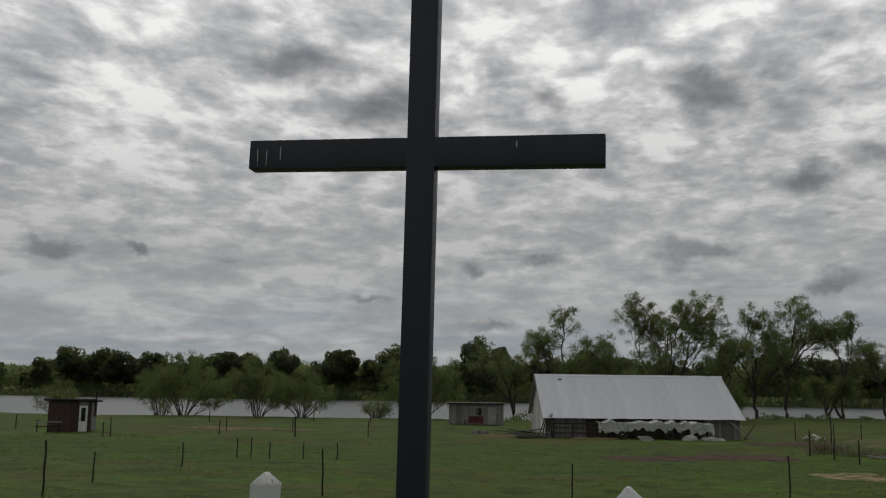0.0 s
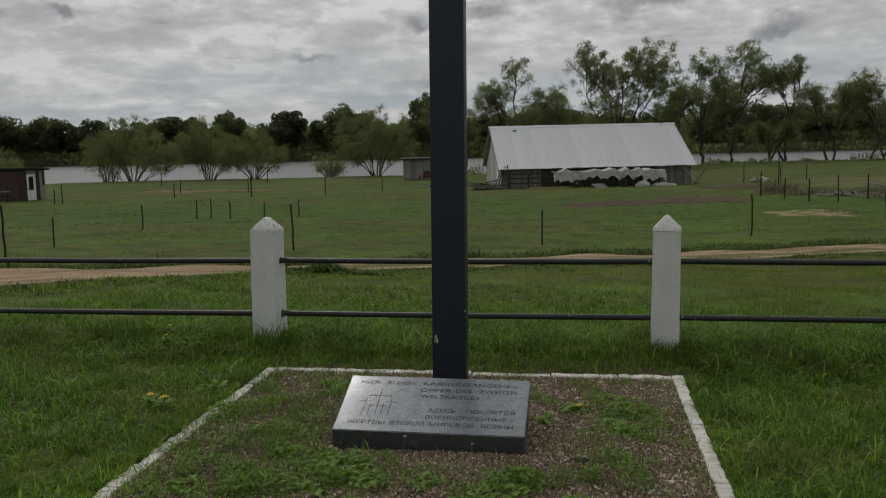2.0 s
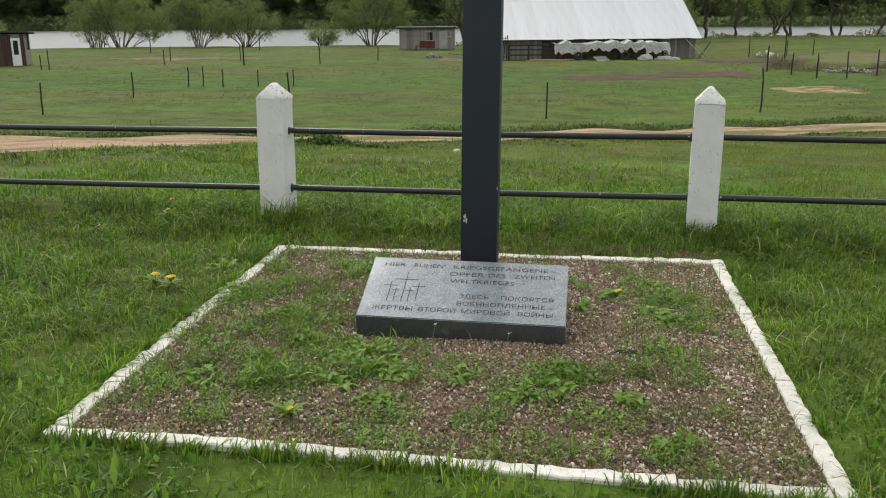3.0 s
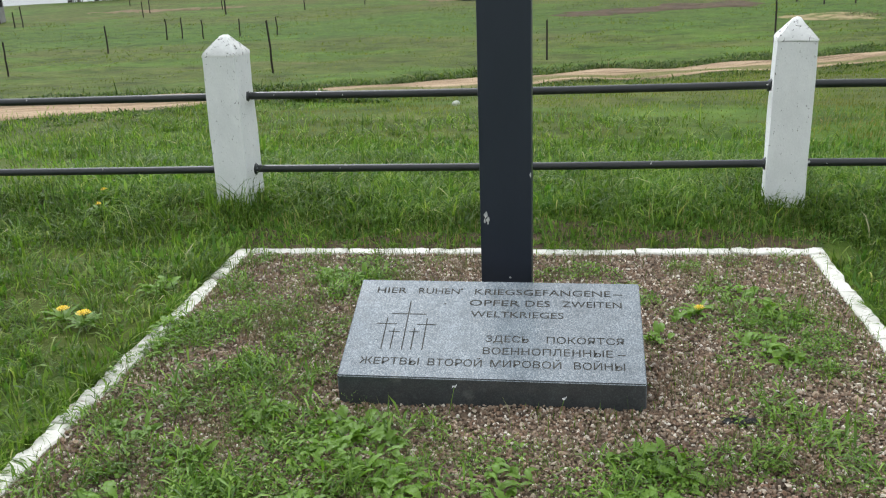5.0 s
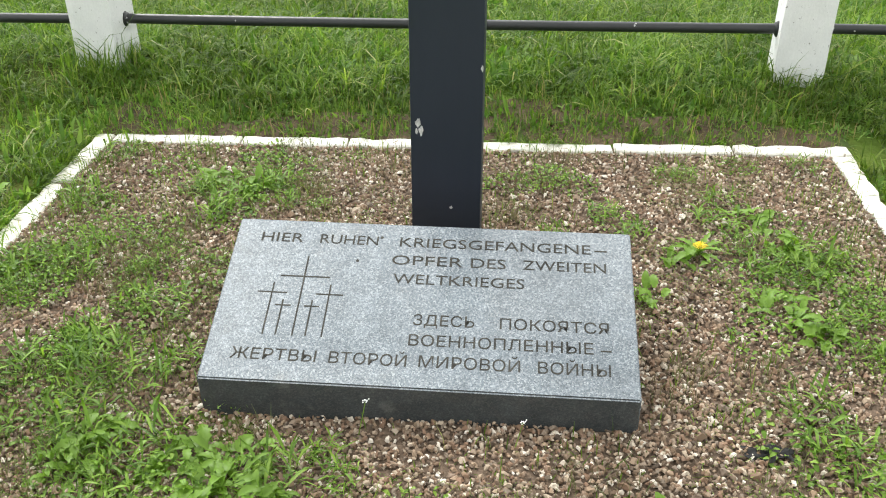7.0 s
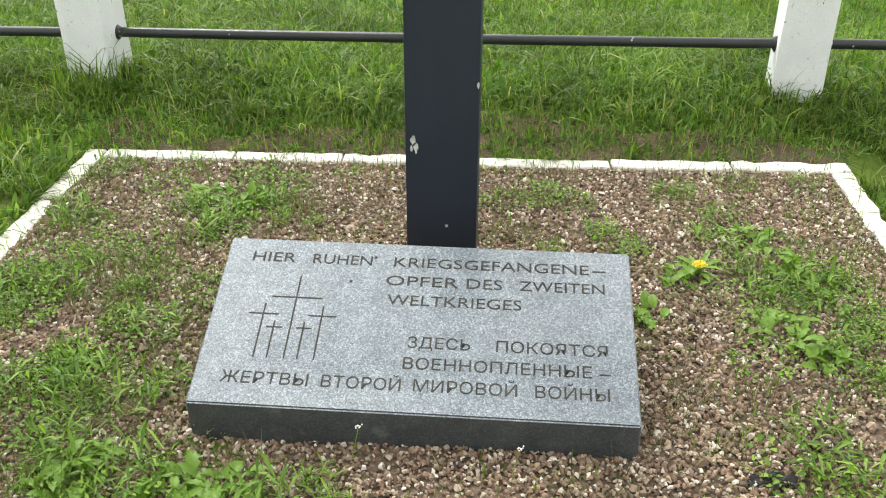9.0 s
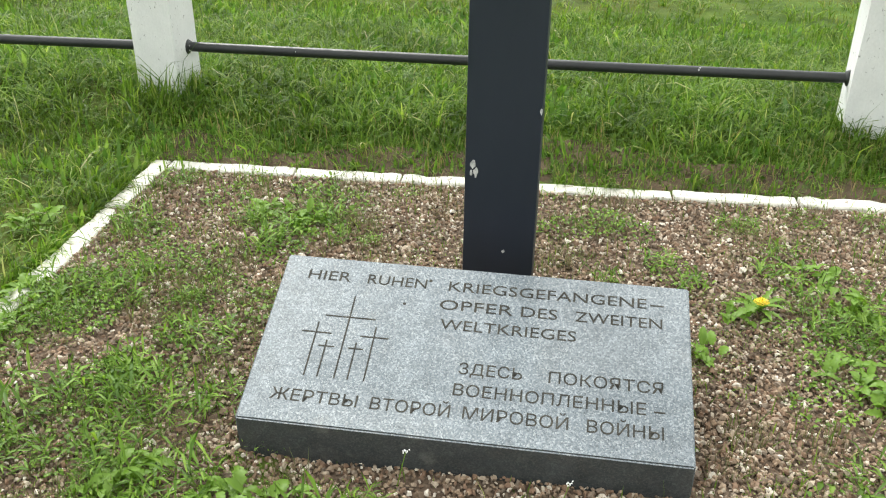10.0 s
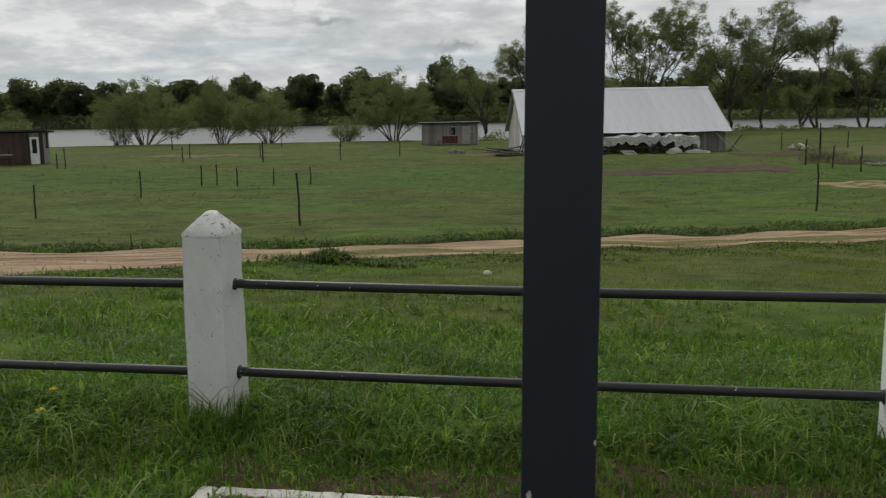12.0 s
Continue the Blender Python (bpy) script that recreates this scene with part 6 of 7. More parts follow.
def build_hut():
    L, D, H = 5.7, 2.6, 2.25
    top = empty("site_hut", pose(-18.18, 88.53, -1.86, 0, 0, 6.0), "weathered grey board hut with a pale flat roof", "hut")
    part("body", box(L, D, H + 0.2, (L / 2, D / 2 + 0.02, H / 2 - 0.1)), BOARD_GREY, top)
    boards(top, "board", BOARD_GREY, 0.0, L, 0.12, H, pose(0, -0.02, 0), 0.19, seed=21)
    part("roof", box(L + 0.5, D + 0.7, 0.12, (L / 2, D / 2, H + 0.10), 0.02, m=pose(0, 0, 0, -1.5)), ROOF_PALE, top, "pale uneven roof slab")
    part("fascia", box(L + 0.4, 0.04, 0.14, (L / 2, -0.30, H + 0.02), 0.006), FELT, top)
    window(top, 3.1, 1.45, 0.75, 0.8, Matrix(), ROOF_PALE)
    window(top, 5.05, 1.65, 0.5, 0.5, Matrix(), ROOF_PALE)
    part("door", box(0.85, 0.05, 1.85, (4.55, -0.05, 1.05), 0.008), ROOF_PALE, top, "pale grey boarded door")
    boards(top, "board", BOARD_RED, 2.1, 3.7, 0.25, 0.95, pose(0, -0.06, 0), 0.22, seed=22)
    trough = empty("wooden_bench", pose(-15.65, 87.6, -1.84, 0, 0, 5), "dark red board bench before the hut", "bench")
    part("seat", box(1.5, 0.4, 0.06, (0, 0, 0.48), 0.01), BOARD_RED, trough)
    for x in (-0.6, 0.6):
        part("leg", box(0.08, 0.36, 0.46, (x, 0, 0.22), 0.008), BOARD_RED, trough)


def build_shed():
    L, D, H = 3.3, 1.7, 2.35
    turn = 20.0
    top = empty("shed", pose(-44.1, 57.6, -1.80, 0, 0, turn), "small brown board shed with a white door and felt roof", "shed")
    part("body", box(L, D, H + 0.2, (L / 2, D / 2 + 0.02, H / 2 - 0.1)), BLOCK_GREY, top, "grey rendered side walls")
    boards(top, "board", BOARD_BROWN, 0.0, 2.35, 0.0, H - 0.02, pose(0, -0.02, 0), 0.17, seed=31)
    boards(top, "board", BOARD_BROWN, 3.02, L, 0.0, H - 0.02, pose(0, -0.02, 0), 0.17, seed=32)
    door = part("door", box(0.64, 0.06, 2.02, (2.68, -0.03, 1.03), 0.01), WHITE_PAINT, top, "narrow white painted door with a glazed upper half")
    part("pane", box(0.34, 0.01, 1.05, (2.68, -0.063, 1.35)), DARK_GLASS, door)
    part("handle", box(0.03, 0.05, 0.12, (2.43, -0.075, 0.95), 0.006), FELT, door)
    part("roof", box(L + 0.6, D + 0.8, 0.14, (L / 2, D / 2, H + 0.14), 0.02, m=pose(0, 0, 0, -3.0)), FELT, top, "dark felt lean-to roof with deep eaves")
    part("chimney_pipe", rod((L + 0.12, D * 0.4, 1.2), (L + 0.12, D * 0.4, 3.15), 0.06, 0.06, 10), FELT, top, "thin dark stovepipe")
    part("chimney_bend", rod((L - 0.1, D * 0.4, 1.35), (L + 0.12, D * 0.4, 1.2), 0.06, 0.06, 10), FELT, top)
    rail = empty("yard_fence", pose(-44.2, 56.5, -1.80, 0, 0, turn), "low dark board fence in front of the shed", "fence")
    for k in range(3):
        part("post", rod((k * 0.8, 0, -0.2), (k * 0.8, 0, 0.95 + 0.25 * (k == 2)), 0.05, 0.045, 7), DARK_WOOD, rail)
    for z in (0.45, 0.80):
        part("rail", box(2.0, 0.04, 0.10, (0.85, -0.06, z), 0.006), DARK_WOOD if z < 0.6 else ROOF_PALE, rail)


def stake(x, y, tall, r=0.05, lean=0.0, group="pasture fence stakes", label="dark weathered wooden fence stake in the pasture"):
    rr = np.random.default_rng(int(abs(x * 73 + y * 37)))
    bm = bmesh.new()
    rings = []
    for k in range(6):
        t = k / 5
        z = -0.35 + (tall + 0.35) * t
        q = r * (1.1 - 0.2 * t)
        dx, dy = rr.normal(0, 0.010), rr.normal(0, 0.010)
        rings.append([bm.verts.new((q * math.cos(a) + dx, q * math.sin(a) + dy, z + (0.02 * math.cos(a) if k == 5 else 0))) for a in (2 * math.pi * j / 8 for j in range(8))])
    for a, b in zip(rings, rings[1:]):
        for j in range(8):
            bm.faces.new((a[j], a[(j + 1) % 8], b[(j + 1) % 8], b[j]))
    bm.faces.new(rings[-1])
    ob = new("fence_stake", mesh_of("fence_stake", bm, DARK_WOOD, 50))
    ob.matrix_world = pose(x, y, float(surface(x, y)), 0, lean, 0)
    tagged(ob, label, "stake", group)


def build_stakes():
    for x, y, h, r, lean in ((-13.1, 14.24, 1.38, 0.045, -1.0), (-16.1, 21.0, 0.98, 0.04, 1.0), (-7.24, 18.61, 1.30, 0.042, -2.5), (-0.43, 21.8, 1.08, 0.04, 1.0), (6.34, 25.39, 1.40, 0.045, 0.5),
                             (11.99, 29.35, 1.65, 0.10, -1.0), (12.98, 33.18, 1.05, 0.045, -3.0), (-18.0, 30.6, 1.05, 0.05, 0), (-18.4, 37.0, 0.95, 0.05, 0), (-17.8, 37.4, 0.95, 0.05, 0), (-15.3, 38.2, 0.8, 0.05, 2), (-13.6, 38.6, 0.8, 0.05, 0),
                             (-16.8, 37.4, 0.85, 0.05, 0), (-23.96, 59.15, 1.5, 0.09, 0), (-18.38, 59.81, 1.15, 0.06, 0), (-35.67, 52.12, 1.0, 0.06, 0), (-35.17, 52.24, 1.35, 0.06, 0), (-30.16, 59.18, 1.1, 0.06, 0),
                             (-32.43, 65.12, 1.2, 0.06, 0), (-26.75, 65.78, 1.2, 0.06, 0), (-15.34, 65.6, 1.2, 0.06, 0), (-42.83, 82.84, 1.3, 0.07, 0), (-33.5, 89.1, 1.4, 0.07, 0), (-26.45, 87.3, 1.4, 0.07, 0),
                             (11.42, 51.24, 1.5, 0.07, 0), (12.2, 48.46, 1.2, 0.06, 3), (12.93, 45.78, 1.3, 0.06, 0), (14.34, 45.42, 1.4, 0.06, 0), (16.39, 47.28, 1.4, 0.06, 0),
                             (13.64, 70.41, 1.4, 0.06, 0), (16.62, 70.99, 1.3, 0.06, 0), (15.55, 66.46, 2.1, 0.07, 0), (18.98, 72.56, 1.3, 0.06, 0), (-53.66, 58.52, 1.1, 0.06, 0), (-48.48, 59.67, 1.2, 0.06, 0)):
        stake(x, y, h, r * 0.64, lean)


def brush(x, y, rad, tall, count, seed, label="tangled heap of dead brushwood in the pasture"):
    r = np.random.default_rng(seed)
    a, d = r.uniform(0, 6.28, count), rad * np.sqrt(r.uniform(0, 1, count))
    px, py = x + d * np.cos(a), y + d * np.sin(a)
    top = blade_mesh("brushwood", px, py, surface(px, py) + tall * r.uniform(0, 0.5, count) * (1 - d / rad * 0.7), tall * r.uniform(0.3, 1.0, count), np.full(count, 0.014), TWIG, 1.5, seed)
    tagged(new("brushwood", top), label, "brushwood", kind="stuff")


def rubble(x, y, rad, mat, label, seed, count=26, size=1.0):
    r = np.random.default_rng(seed)
    top = empty("rubble_heap", pose(x, y, float(surface(x, y))), label, "heap")
    for k in range(count):
        bm = bmesh.new()
        bmesh.ops.create_icosphere(bm, subdivisions=1, radius=1)
        for v in bm.verts:
            v.co *= r.uniform(0.75, 1.2)
        s = r.uniform(0.08, 0.24) * size
        a, d = r.uniform(0, 6.28), rad * math.sqrt(r.uniform())
        bm.transform(pose(d * math.cos(a), 0.6 * d * math.sin(a), s * 0.4 + 0.30 * (1 - d / rad), *r.uniform(0, 90, 3)) @ Matrix.Diagonal((s * 1.3, s, s * 0.7, 1)))
        part("lump", bm, mat, top)
    for k in range(6 if size < 1 else 0):
        a, d = r.uniform(0, 6.28), rad * r.uniform(0.3, 1.6)
        part("board", box(r.uniform(0.8, 2.2), 0.10, 0.03, (0, 0, 0), 0.004), BOARD_GREY if k % 2 else DARK_WOOD, top,
             m=pose(d * math.cos(a), 0.6 * d * math.sin(a), 0.16, r.normal(0, 5), r.normal(0, 8), r.uniform(-50, 50)))


def scrap(x, y):
    bm = bmesh.new()
    bmesh.ops.create_icosphere(bm, subdivisions=3, radius=1)
    r = np.random.default_rng(3)
    for v in bm.verts:
        v.co *= 1 + 0.22 * noise.noise(v.co * 2.1) + r.normal(0, 0.02)
    bm.transform(Matrix.Diagonal((0.052, 0.042, 0.036, 1)))
    ob = new("plastic_bag", mesh_of("plastic_bag", bm, PLASTIC, 60))
    ob.matrix_world = on_ground(x, y, 20, 1.0, 0.03)
    tagged(ob, "small crumpled pale plastic bag on the grass by the track", "litter")


# ---------- trees ----------
def tree_parts(seed, tall, wide, stems=1, limbs=5, subs=3, leaves=9000, leaf=0.22, clump=0.9, fork=0.25, lean=(0.0, 0.0), radius=0.3, floor=0.35, dome=0.42, fill=0):
    """Limbs (tapered tubes) that reach for points of a rounded crown, and leaves in clumps at their ends; the tree stands at the origin."""
    r = np.random.default_rng(seed)
    v, t, clumps = [], [], []
    sides = 5

    def tube(pts, r0, r1):
        n = len(pts) - 1
        for k, p in enumerate(pts):
            w = (pts[min(k + 1, n)] - pts[max(k - 1, 0)]).to_track_quat("Z", "Y").to_matrix()
            rad = r0 + (r1 - r0) * (k / n) ** 0.8
            base = len(v)
            for j in range(sides):
                g = 2 * math.pi * j / sides
                v.append(p + (w.col[0] * math.cos(g) + w.col[1] * math.sin(g)) * rad)
            if k < n:
                for j in range(sides):
                    a, b = base + j, base + (j + 1) % sides
                    t.extend([(a, b, b + sides), (a, b + sides, a + sides)])

    def reach(a, b, wob, rise=0.7, n=9):
        """A bowed way from a to b that climbs first or spreads first, with kinks."""
        pts, off = [], Vector((0, 0, 0))
        for k in range(n + 1):
            q = k / n
            p = Vector((a.x + (b.x - a.x) * q ** (1.0 + 0.5 * rise), a.y + (b.y - a.y) * q ** (1.0 + 0.5 * rise), a.z + (b.z - a.z) * q ** (1.0 - 0.25 * rise)))
            off = off + Vector((r.normal(0, wob), r.normal(0, wob), r.normal(0, wob * 0.6)))
            pts.append(p + off * math.sin(math.pi * q))
        return pts

    a0 = r.uniform(0, 6.28)
    if stems > 3:
        # a bush: thin stems fan out of one stool to a rounded, low-skirted crown
        for k in range(stems):
            az = a0 + 2.4 * k + r.normal(0, 0.2)
            d = wide * math.sqrt((k + 0.5) / stems) * r.uniform(0.75, 1.0)
            goal = Vector((d * math.cos(az), d * math.sin(az), tall * (0.92 - dome * (d / wide) ** 2) * r.uniform(0.85, 1.0)))
            foot = Vector((0.35 * math.cos(az), 0.35 * math.sin(az), -0.3))
            stem = reach(foot, goal, 0.010 * tall, r.uniform(-0.1, 0.45))
            tube(stem, radius * r.uniform(0.6, 1.1), 0.02)
            for p in (goal, stem[7], stem[6]):
                clumps.append((p, r.uniform(0.7, 1.0)))
            for q in range(subs):
                st = stem[int(r.integers(2, 7))]
                g2 = st + Vector((math.cos(az) * 0.16 * wide + r.normal(0, 0.13 * wide), math.sin(az) * 0.16 * wide + r.normal(0, 0.13 * wide), r.uniform(0.04, 0.20) * tall))
                tube(reach(st, g2, 0.008 * tall, r.uniform(0.0, 0.5), 5), radius * 0.4, 0.015)
                clumps.append((g2, r.uniform(0.5, 0.9)))
    else:
        # a tree: a few stout limbs, each carrying a rounded head of twigs
        for s in range(stems):
            k = 0.0 if stems == 1 else 0.55
            az = a0 + 6.28 * s / stems + r.normal(0, 0.3)
            foot = Vector((0.25 * k * math.cos(az), 0.25 * k * math.sin(az), -0.3))
            top = Vector((lean[0] * tall * fork + k * wide * 0.30 * math.cos(az), lean[1] * tall * fork + k * wide * 0.30 * math.sin(az), tall * fork * r.uniform(0.85, 1.15)))
            trunk = reach(foot, top, 0.018 * tall, 0.0, 6)
            rs = radius * (1.0 if stems == 1 else 0.75)
            tube(trunk, rs * 1.15, rs * 0.80)
            mine = max(2, round(limbs / stems))
            for m in range(mine):
                ang = az + r.normal(0, 0.9) if stems > 1 else a0 + 6.28 * m / mine + r.normal(0, 0.35)
                d = wide * (0.12 if m == 0 and stems == 1 else math.sqrt(r.uniform(0.30, 0.85)))
                head = min(wide * r.uniform(0.44, 0.58), 0.17 * tall)
                z = tall * (1.0 - 0.6 * dome * (d / wide) ** 2) * (r.uniform(0.96, 1.0) if m < 2 else r.uniform(0.78, 1.0)) - head * 0.85
                goal = Vector((lean[0] * tall * 0.8 + d * math.cos(ang), lean[1] * tall * 0.8 + d * math.sin(ang), z))
                limb = reach(trunk[-1] if m < 3 else trunk[-2], goal, 0.014 * tall, r.uniform(0.1, 0.9))
                tube(limb, rs * 0.60, rs * 0.16)
                for q in range(subs + 7):
                    w = Vector((r.normal(), r.normal(), r.normal() + 0.15)).normalized()
                    st = limb[int(r.integers(5, 10))]
                    g2 = goal + Vector((w.x * head, w.y * head, w.z * head * 0.95)) * r.uniform(0.55, 1.0)
                    twig = reach(st, g2, 0.008 * tall, r.uniform(0.0, 0.6), 5)
                    tube(twig, rs * 0.15, 0.015)
                    clumps.append((g2, r.uniform(0.6, 1.0)))
                    clumps.append((twig[3], 0.55))
                for q in range(5):
                    # small side sprays lower on the limb
                    st = limb[int(r.integers(3, 7))]
                    g2 = st + Vector((r.normal(0, 0.30 * wide), r.normal(0, 0.30 * wide), r.normal(0.02, 0.06) * tall))
                    g2.z = max(g2.z, floor * tall)
                    twig = reach(st, g2, 0.010 * tall, r.uniform(0.0, 0.8), 6)
                    tube(twig, rs * 0.16, 0.02)
                    clumps.append((g2, r.uniform(0.5, 0.8)))
    for _ in range(fill):
        # sprays that round the crown out and hang to its skirt
        az, el, k = r.uniform(0, 6.28), math.asin(r.uniform(-0.75, 1.0)), r.uniform(0.25, 0.96) ** 0.5
        clumps.append((Vector((wide * k * math.cos(el) * math.cos(az), wide * k * math.cos(el) * math.sin(az), tall * (0.44 + (0.52 if el > 0 else 0.38) * k * math.sin(el)))), r.uniform(0.5, 1.0)))
    size = np.array([c for _, c in clumps])
    at = np.array([p for p, _ in clumps])
    pick = r.choice(len(clumps), leaves, p=size ** 2 / (size ** 2).sum())
    # twiglets fan out of each clump and carry the leaves
    ways = r.normal(0, 1, (len(clumps), 44, 3)) + (0, 0, 0.25)
    ways *= (r.uniform(0.55, 1.0, (len(clumps), 44)) / np.linalg.norm(ways, axis=2))[..., None]
    along = r.uniform(0.05, 1.0, leaves) ** 0.7
    c = at[pick] + ways[pick, r.integers(0, 44, leaves)] * (along * clump * size[pick] * 1.15)[:, None] + r.normal(0, 0.11, (leaves, 3)) * (1, 1, 0.8) + np.array((0, 0, -0.18)) * (along ** 2)[:, None]
    c = c[c[:, 2] > 0.05 * tall]
    return (np.array(v), np.array(t)), leaf_cards(c, leaf, r)


def leaf_cards(c, size, r, thin=0.55, out=None):
    """Small pointed leaves or sprays at the places c, turned every way, or lying roughly square to the directions out."""
    n = len(c)
    a = r.normal(0, 1, (n, 3))
    if out is not None:
        a = np.cross(out + r.normal(0, 0.35, (n, 3)), a)
    a /= np.linalg.norm(a, axis=1)[:, None]
    b = np.cross(a, r.normal(0, 1, (n, 3)) if out is None else out)
    b /= np.linalg.norm(b, axis=1)[:, None] + 1e-9
    s = size * r.lognormal(0, 0.3, n)[:, None]
    v = np.stack([c - a * s * 0.5 - b * s * thin * 0.5, c - a * s * 0.5 + b * s * thin * 0.5, c + a * s * 0.5], 1).reshape(-1, 3)
    return v, np.arange(3 * n).reshape(-1, 3)


def tree(name, x, y, label, seed, z=None, mat=WILLOW, **kw):
    (wv, wt), (lv, lt) = tree_parts(seed, **kw)
    top = empty(name, pose(x, y, float(surface(x, y)) if z is None else z), label, "tree", "trees on the near bank")
    part("trunk", tri_mesh("trunk", wv, wt, BARK, True), BARK, top, "dark furrowed trunk and limbs")
    part("crown", tri_mesh("crown", lv, lt, mat), mat, top)


def build_trees():
    bush = "spreading multi-stemmed willow bush at the water's edge"
    for i, (x, y, tall, wide, lv, fill) in enumerate(((-56.2, 102.0, 9.2, 5.7, 36000, 60), (-60.2, 103.5, 10.0, 2.4, 4500, 4), (-45.6, 101.6, 8.1, 4.0, 22000, 40), (-39.6, 101.2, 6.5, 4.3, 18000, 36),
                                                      (-24.9, 104.8, 9.3, 4.9, 33000, 64), (-71.5, 98.0, 5.0, 3.0, 7000, 10), (-31.0, 105.0, 3.0, 2.4, 4200, 16))):
        tree("willow_bush", x, y, bush, 40 + i, tall=tall, wide=wide * 1.12, stems=15, subs=3, leaves=int(lv * 1.35), leaf=0.115, clump=0.95, radius=0.075, dome=0.60, fill=int(fill * 1.5))
    tall_label = "tall open-crowned willow with thin spring foliage behind the barn"
    for i, (x, y, tall, wide, st, limbs, lv, lean, cl) in enumerate((
            (-15.2, 126.0, 13.6, 4.2, 1, 5, 5000, (-0.30, 0.0), 0.9), (-7.6, 112.0, 18.2, 4.9, 1, 8, 12000, (0.0, 0.0), 1.0), (5.6, 120.0, 22.6, 7.0, 2, 10, 21000, (0.0, 0.0), 1.05),
            (-0.6, 115.0, 13.5, 4.8, 1, 5, 6500, (-0.20, 0.0), 0.95), (12.2, 122.5, 13.4, 3.0, 1, 4, 4200, (0.12, 0.0), 0.9), (18.2, 134.5, 18.8, 5.0, 1, 6, 11000, (0.0, 0.0), 1.15), (22.8, 136.5, 18.8, 6.0, 1, 7, 14000, (0.10, 0.0), 1.2),
            (31.5, 140.0, 18.2, 3.4, 2, 5, 6500, (0.0, 0.0), 1.0), (38.5, 142.0, 15.0, 4.4, 2, 6, 8000, (0.0, 0.0), 1.1), (47.0, 144.0, 18.0, 6.0, 3, 9, 15000, (0.0, 0.0), 1.3), (56.0, 145.5, 15.5, 5.4, 3, 8, 13000, (0.0, 0.0), 1.3), (65.0, 147.0, 13.5, 5.0, 3, 8, 12000, (0.0, 0.0), 1.3),
            (13.5, 138.0, 9.5, 4.0, 3, 8, 8000, (0.0, 0.0), 1.2), (29.5, 141.0, 8.0, 4.0, 3, 8, 8000, (0.0, 0.0), 1.2))):
        tree("willow_tree", x, y, tall_label if i else "leaning willow with a bare dark trunk by the hut", 70 + i, tall=tall, wide=wide, stems=st, limbs=limbs, subs=9, leaves=int(lv * 3.7), leaf=0.130, clump=cl * 1.05, fork=0.26, lean=lean, radius=0.28, floor=0.30)
    # woods on the far bank
    r = np.random.default_rng(17)
    cs = []
    crowns = [(-350 + 4.6 * k + r.normal(0, 2.2), 344 + r.uniform(0, 26), r.uniform(11.0, 15.5) + 1.2 * math.sin(k * 0.37) + (5.5 if k > 66 else 2.8), r.uniform(5.5, 8.5)) for k in range(14, 128)]
    crowns += [(-215, 346, 19.5, 7.0), (-200, 346, 19.5, 7.5), (-115.5, 346, 19.8, 6.5), (-142, 346, 19.8, 8.0), (-61, 346, 24.6, 8.0), (-52, 352, 21.0, 6.5), (-88, 350, 18.5, 6.0), (-167, 348, 18.5, 7.0), (-240, 346, 20.8, 8.0), (-224, 346, 20.6, 8.5), (-122, 352, 18.5, 6.5), (-94, 346, 20.5, 8.5), (-171, 346, 18.5, 8.0), (-158, 346, 18.0, 7.5)]
    ws = []
    for j, (x, y, h, w) in enumerate(crowns):
        h *= 1.13 if j >= 114 else 1.03
        for q in range(34 if j >= 114 else 15):
            el, az = math.asin(r.uniform(-0.35, 1.0)), r.uniform(0, 6.28)
            k = r.uniform(0.45, 0.80)
            c = np.array([x + w * k * math.cos(el) * math.cos(az), y + w * k * math.cos(el) * math.sin(az), -2.9 + h * 0.56 + h * 0.42 * k * math.sin(el)])
            m = 110
            u = r.normal(0, 1, (m, 3))
            u[:, 1] = np.where(r.uniform(0, 1, m) < 0.8, -np.abs(u[:, 1]), u[:, 1])      # the side to the river bears most leaves
            u /= np.linalg.norm(u, axis=1)[:, None]
            cs.append(c + u * r.uniform(0.75, 1.0, (m, 1)) * (w * 0.34) * (1, 1, 0.8))
            ws.append(u)
    m = 46000
    fx = r.uniform(-290, 240, m)
    cs.append(np.stack([fx, 352.0 + r.uniform(0, 14, m), -3.0 + (13.0 + 2.5 * np.sin(fx * 0.21) + 1.5 * np.sin(fx * 0.57)) * r.uniform(0, 1, m)], -1))
    ws.append(r.normal(0, 0.3, (m, 3)) + (0, -1.0, -0.1))
    m = 14000
    cs.append(np.stack([r.uniform(-290, 240, m), 331.0 + r.uniform(0, 9, m), -3.1 + 3.4 * r.uniform(0, 1, m) ** 1.3], -1))
    ws.append(r.normal(0, 0.5, (m, 3)) + (0, -1.0, 0.3))
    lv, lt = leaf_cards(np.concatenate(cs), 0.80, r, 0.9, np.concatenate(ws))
    tagged(new("far_woods", tri_mesh("far_woods", lv, lt, FAR_LEAF_HAZED)), "dark green deciduous woods along the far river bank", "woods", kind="stuff")
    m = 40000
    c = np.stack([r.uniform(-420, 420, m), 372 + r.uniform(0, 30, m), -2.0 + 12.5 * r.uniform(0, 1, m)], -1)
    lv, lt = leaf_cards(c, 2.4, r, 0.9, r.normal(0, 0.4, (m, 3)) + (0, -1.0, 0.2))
    tagged(new("far_woods", tri_mesh("far_woods", lv, lt, FAR_LEAF_HAZED)), "deeper rows of the dark far-bank woods", "woods", kind="stuff")
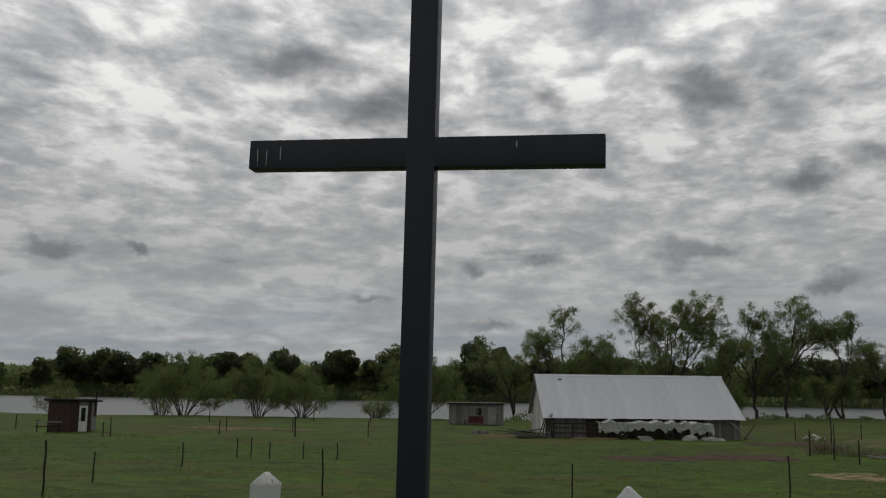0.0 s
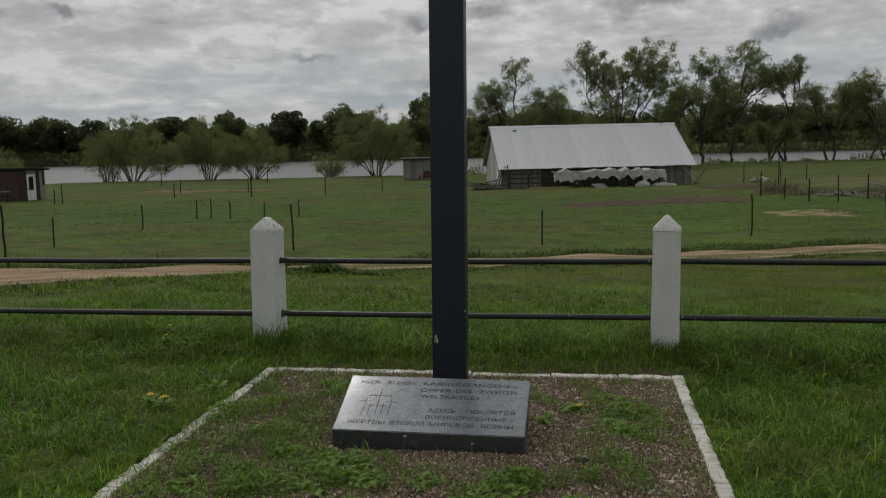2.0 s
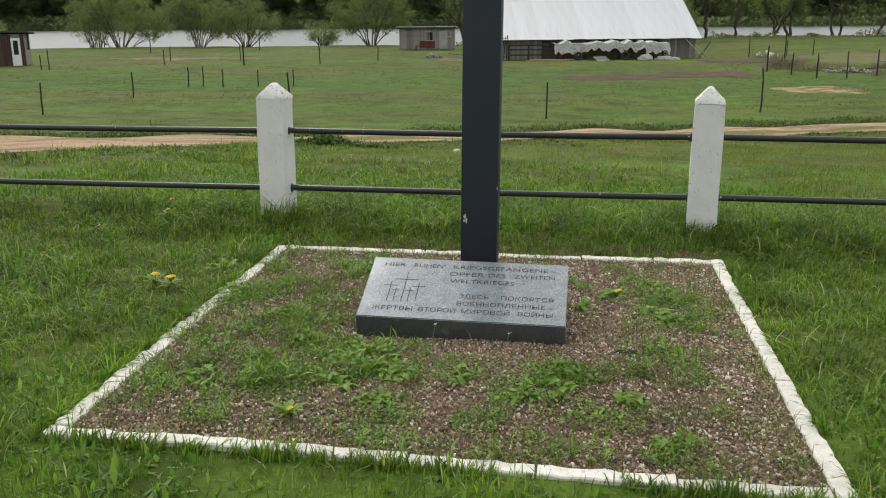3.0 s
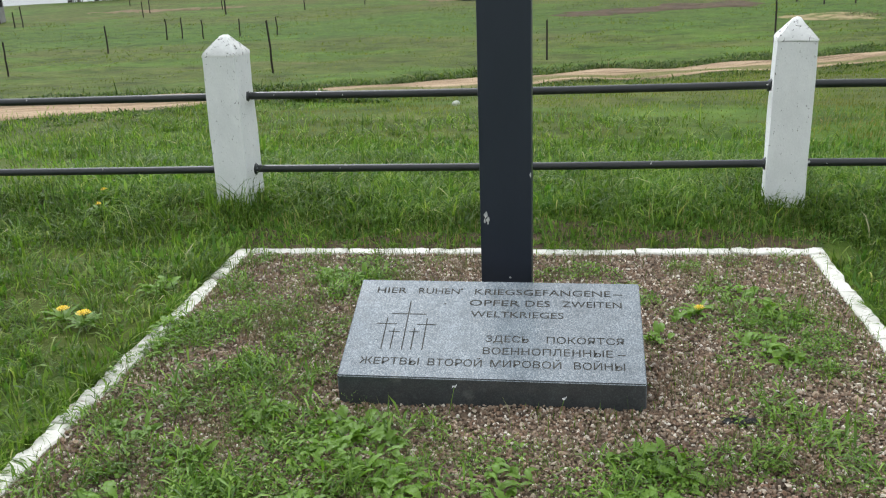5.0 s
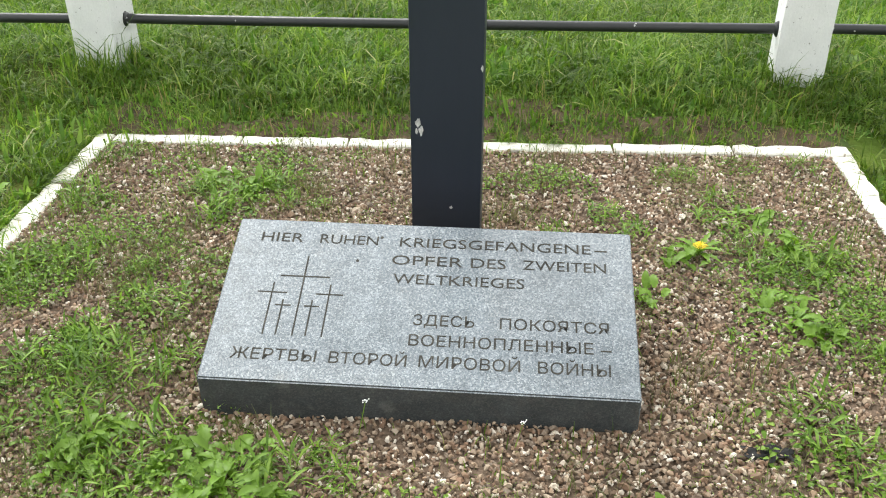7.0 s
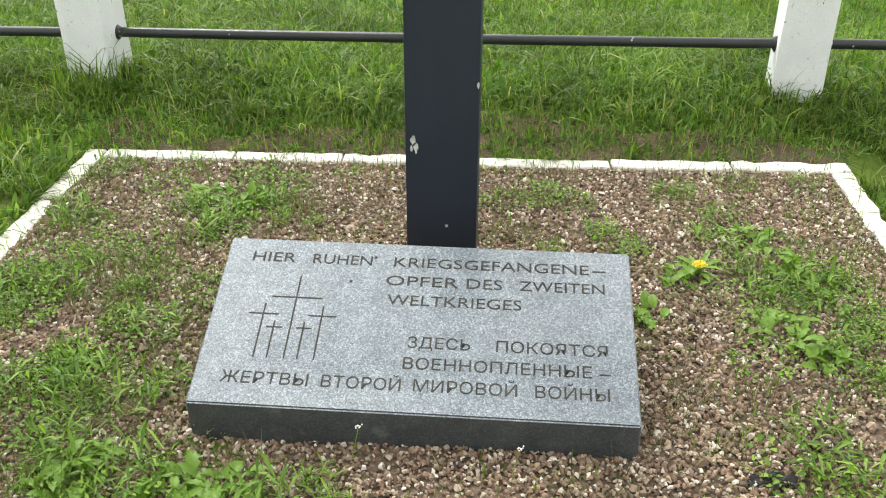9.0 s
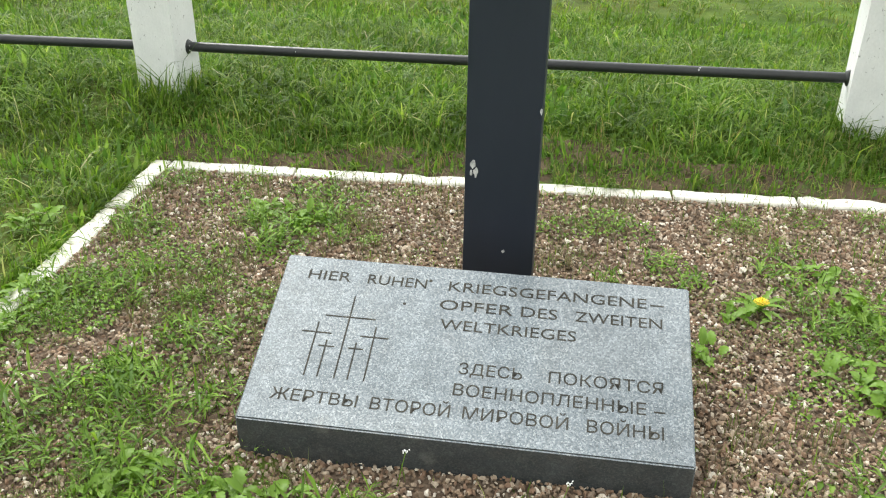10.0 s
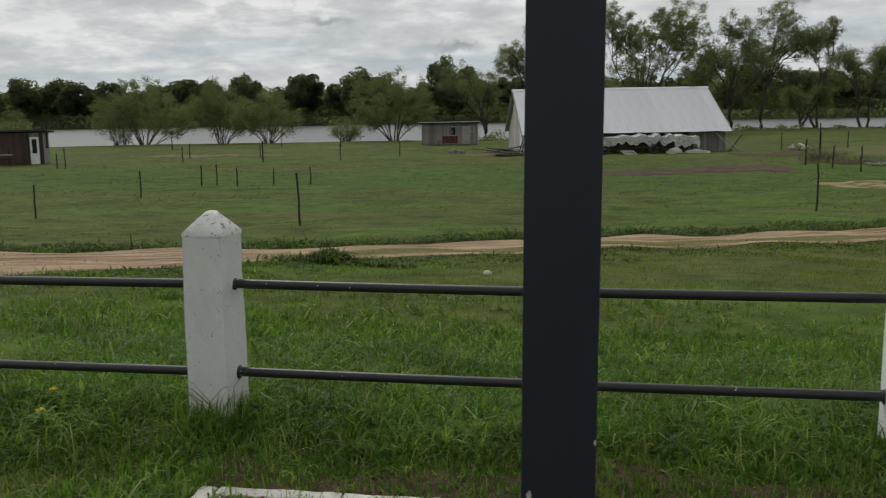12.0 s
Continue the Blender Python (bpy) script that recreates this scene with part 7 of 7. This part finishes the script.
    # undergrowth under the tall willows
    m = 12000
    x = r.uniform(-14, 70, m)
    c = np.stack([x, bank_y(x) - 1 + r.uniform(-2, 3, m), -2.0 + (0.25 + 1.1 * np.clip(np.sin(x * 0.55 + np.sin(x * 1.7)) * np.sin(x * 0.23 + 1), 0, 1)) * r.uniform(0, 1, m) ** 1.6], -1)
    lv, lt = leaf_cards(c, 0.26, r, 0.6)
    tagged(new("bank_scrub", tri_mesh("bank_scrub", lv, lt, WILLOW)), "low green scrub along the river bank", "scrub", kind="stuff")


build_barn()
build_hut()
build_shed()
build_stakes()
build_trees()
for i, (x, y, rad, tall, n) in enumerate(((12.8, 53.2, 1.3, 0.85, 1300), (14.6, 52.2, 0.9, 0.5, 600), (15.9, 51.0, 1.1, 0.45, 700), (18.3, 51.6, 1.2, 0.6, 900), (20.4, 50.2, 1.3, 0.4, 700), (16.8, 47.6, 1.2, 0.25, 450))):
    brush(x, y, rad, tall, n, 61 + 10 * i)
brush(15.0, 69.3, 1.5, 0.45, 500, 67)
brush(12.2, 36.3, 0.9, 0.22, 420, 63, "few dead branches lying on pale straw")
rubble(15.6, 49.9, 1.3, RUBBLE, "low heap of pale broken rubble and boards beside brushwood", 64, 30, 0.5)
rubble(15.22, 71.05, 1.0, PLASTIC, "heap of white plastic scraps on the grass", 65, 16)
rubble(-11.51, 68.21, 0.9, BOARD_GREY, "small heap of grey scrap by the barn", 66, 14)
for (ax, ay), (bx, by) in (((21.0, 63.6), (21.9, 57.5)), ((21.9, 57.2), (22.3, 52.6))):
    base = empty("fallen_pole", pose((ax + bx) / 2, (ay + by) / 2, 0), "long pale pole lying in the grass", "pole", "fallen poles")
    part("pole", rod((ax - (ax + bx) / 2, ay - (ay + by) / 2, float(surface(ax, ay)) + 0.06), (bx - (ax + bx) / 2, by - (ay + by) / 2, float(surface(bx, by)) + 0.06), 0.07, 0.05, 8), BOARD_GREY, base)
build_weeds()
scrap(-1.22, 7.92)
build_soil_strip()
build_scraps()
build_grass()
build_kerb()
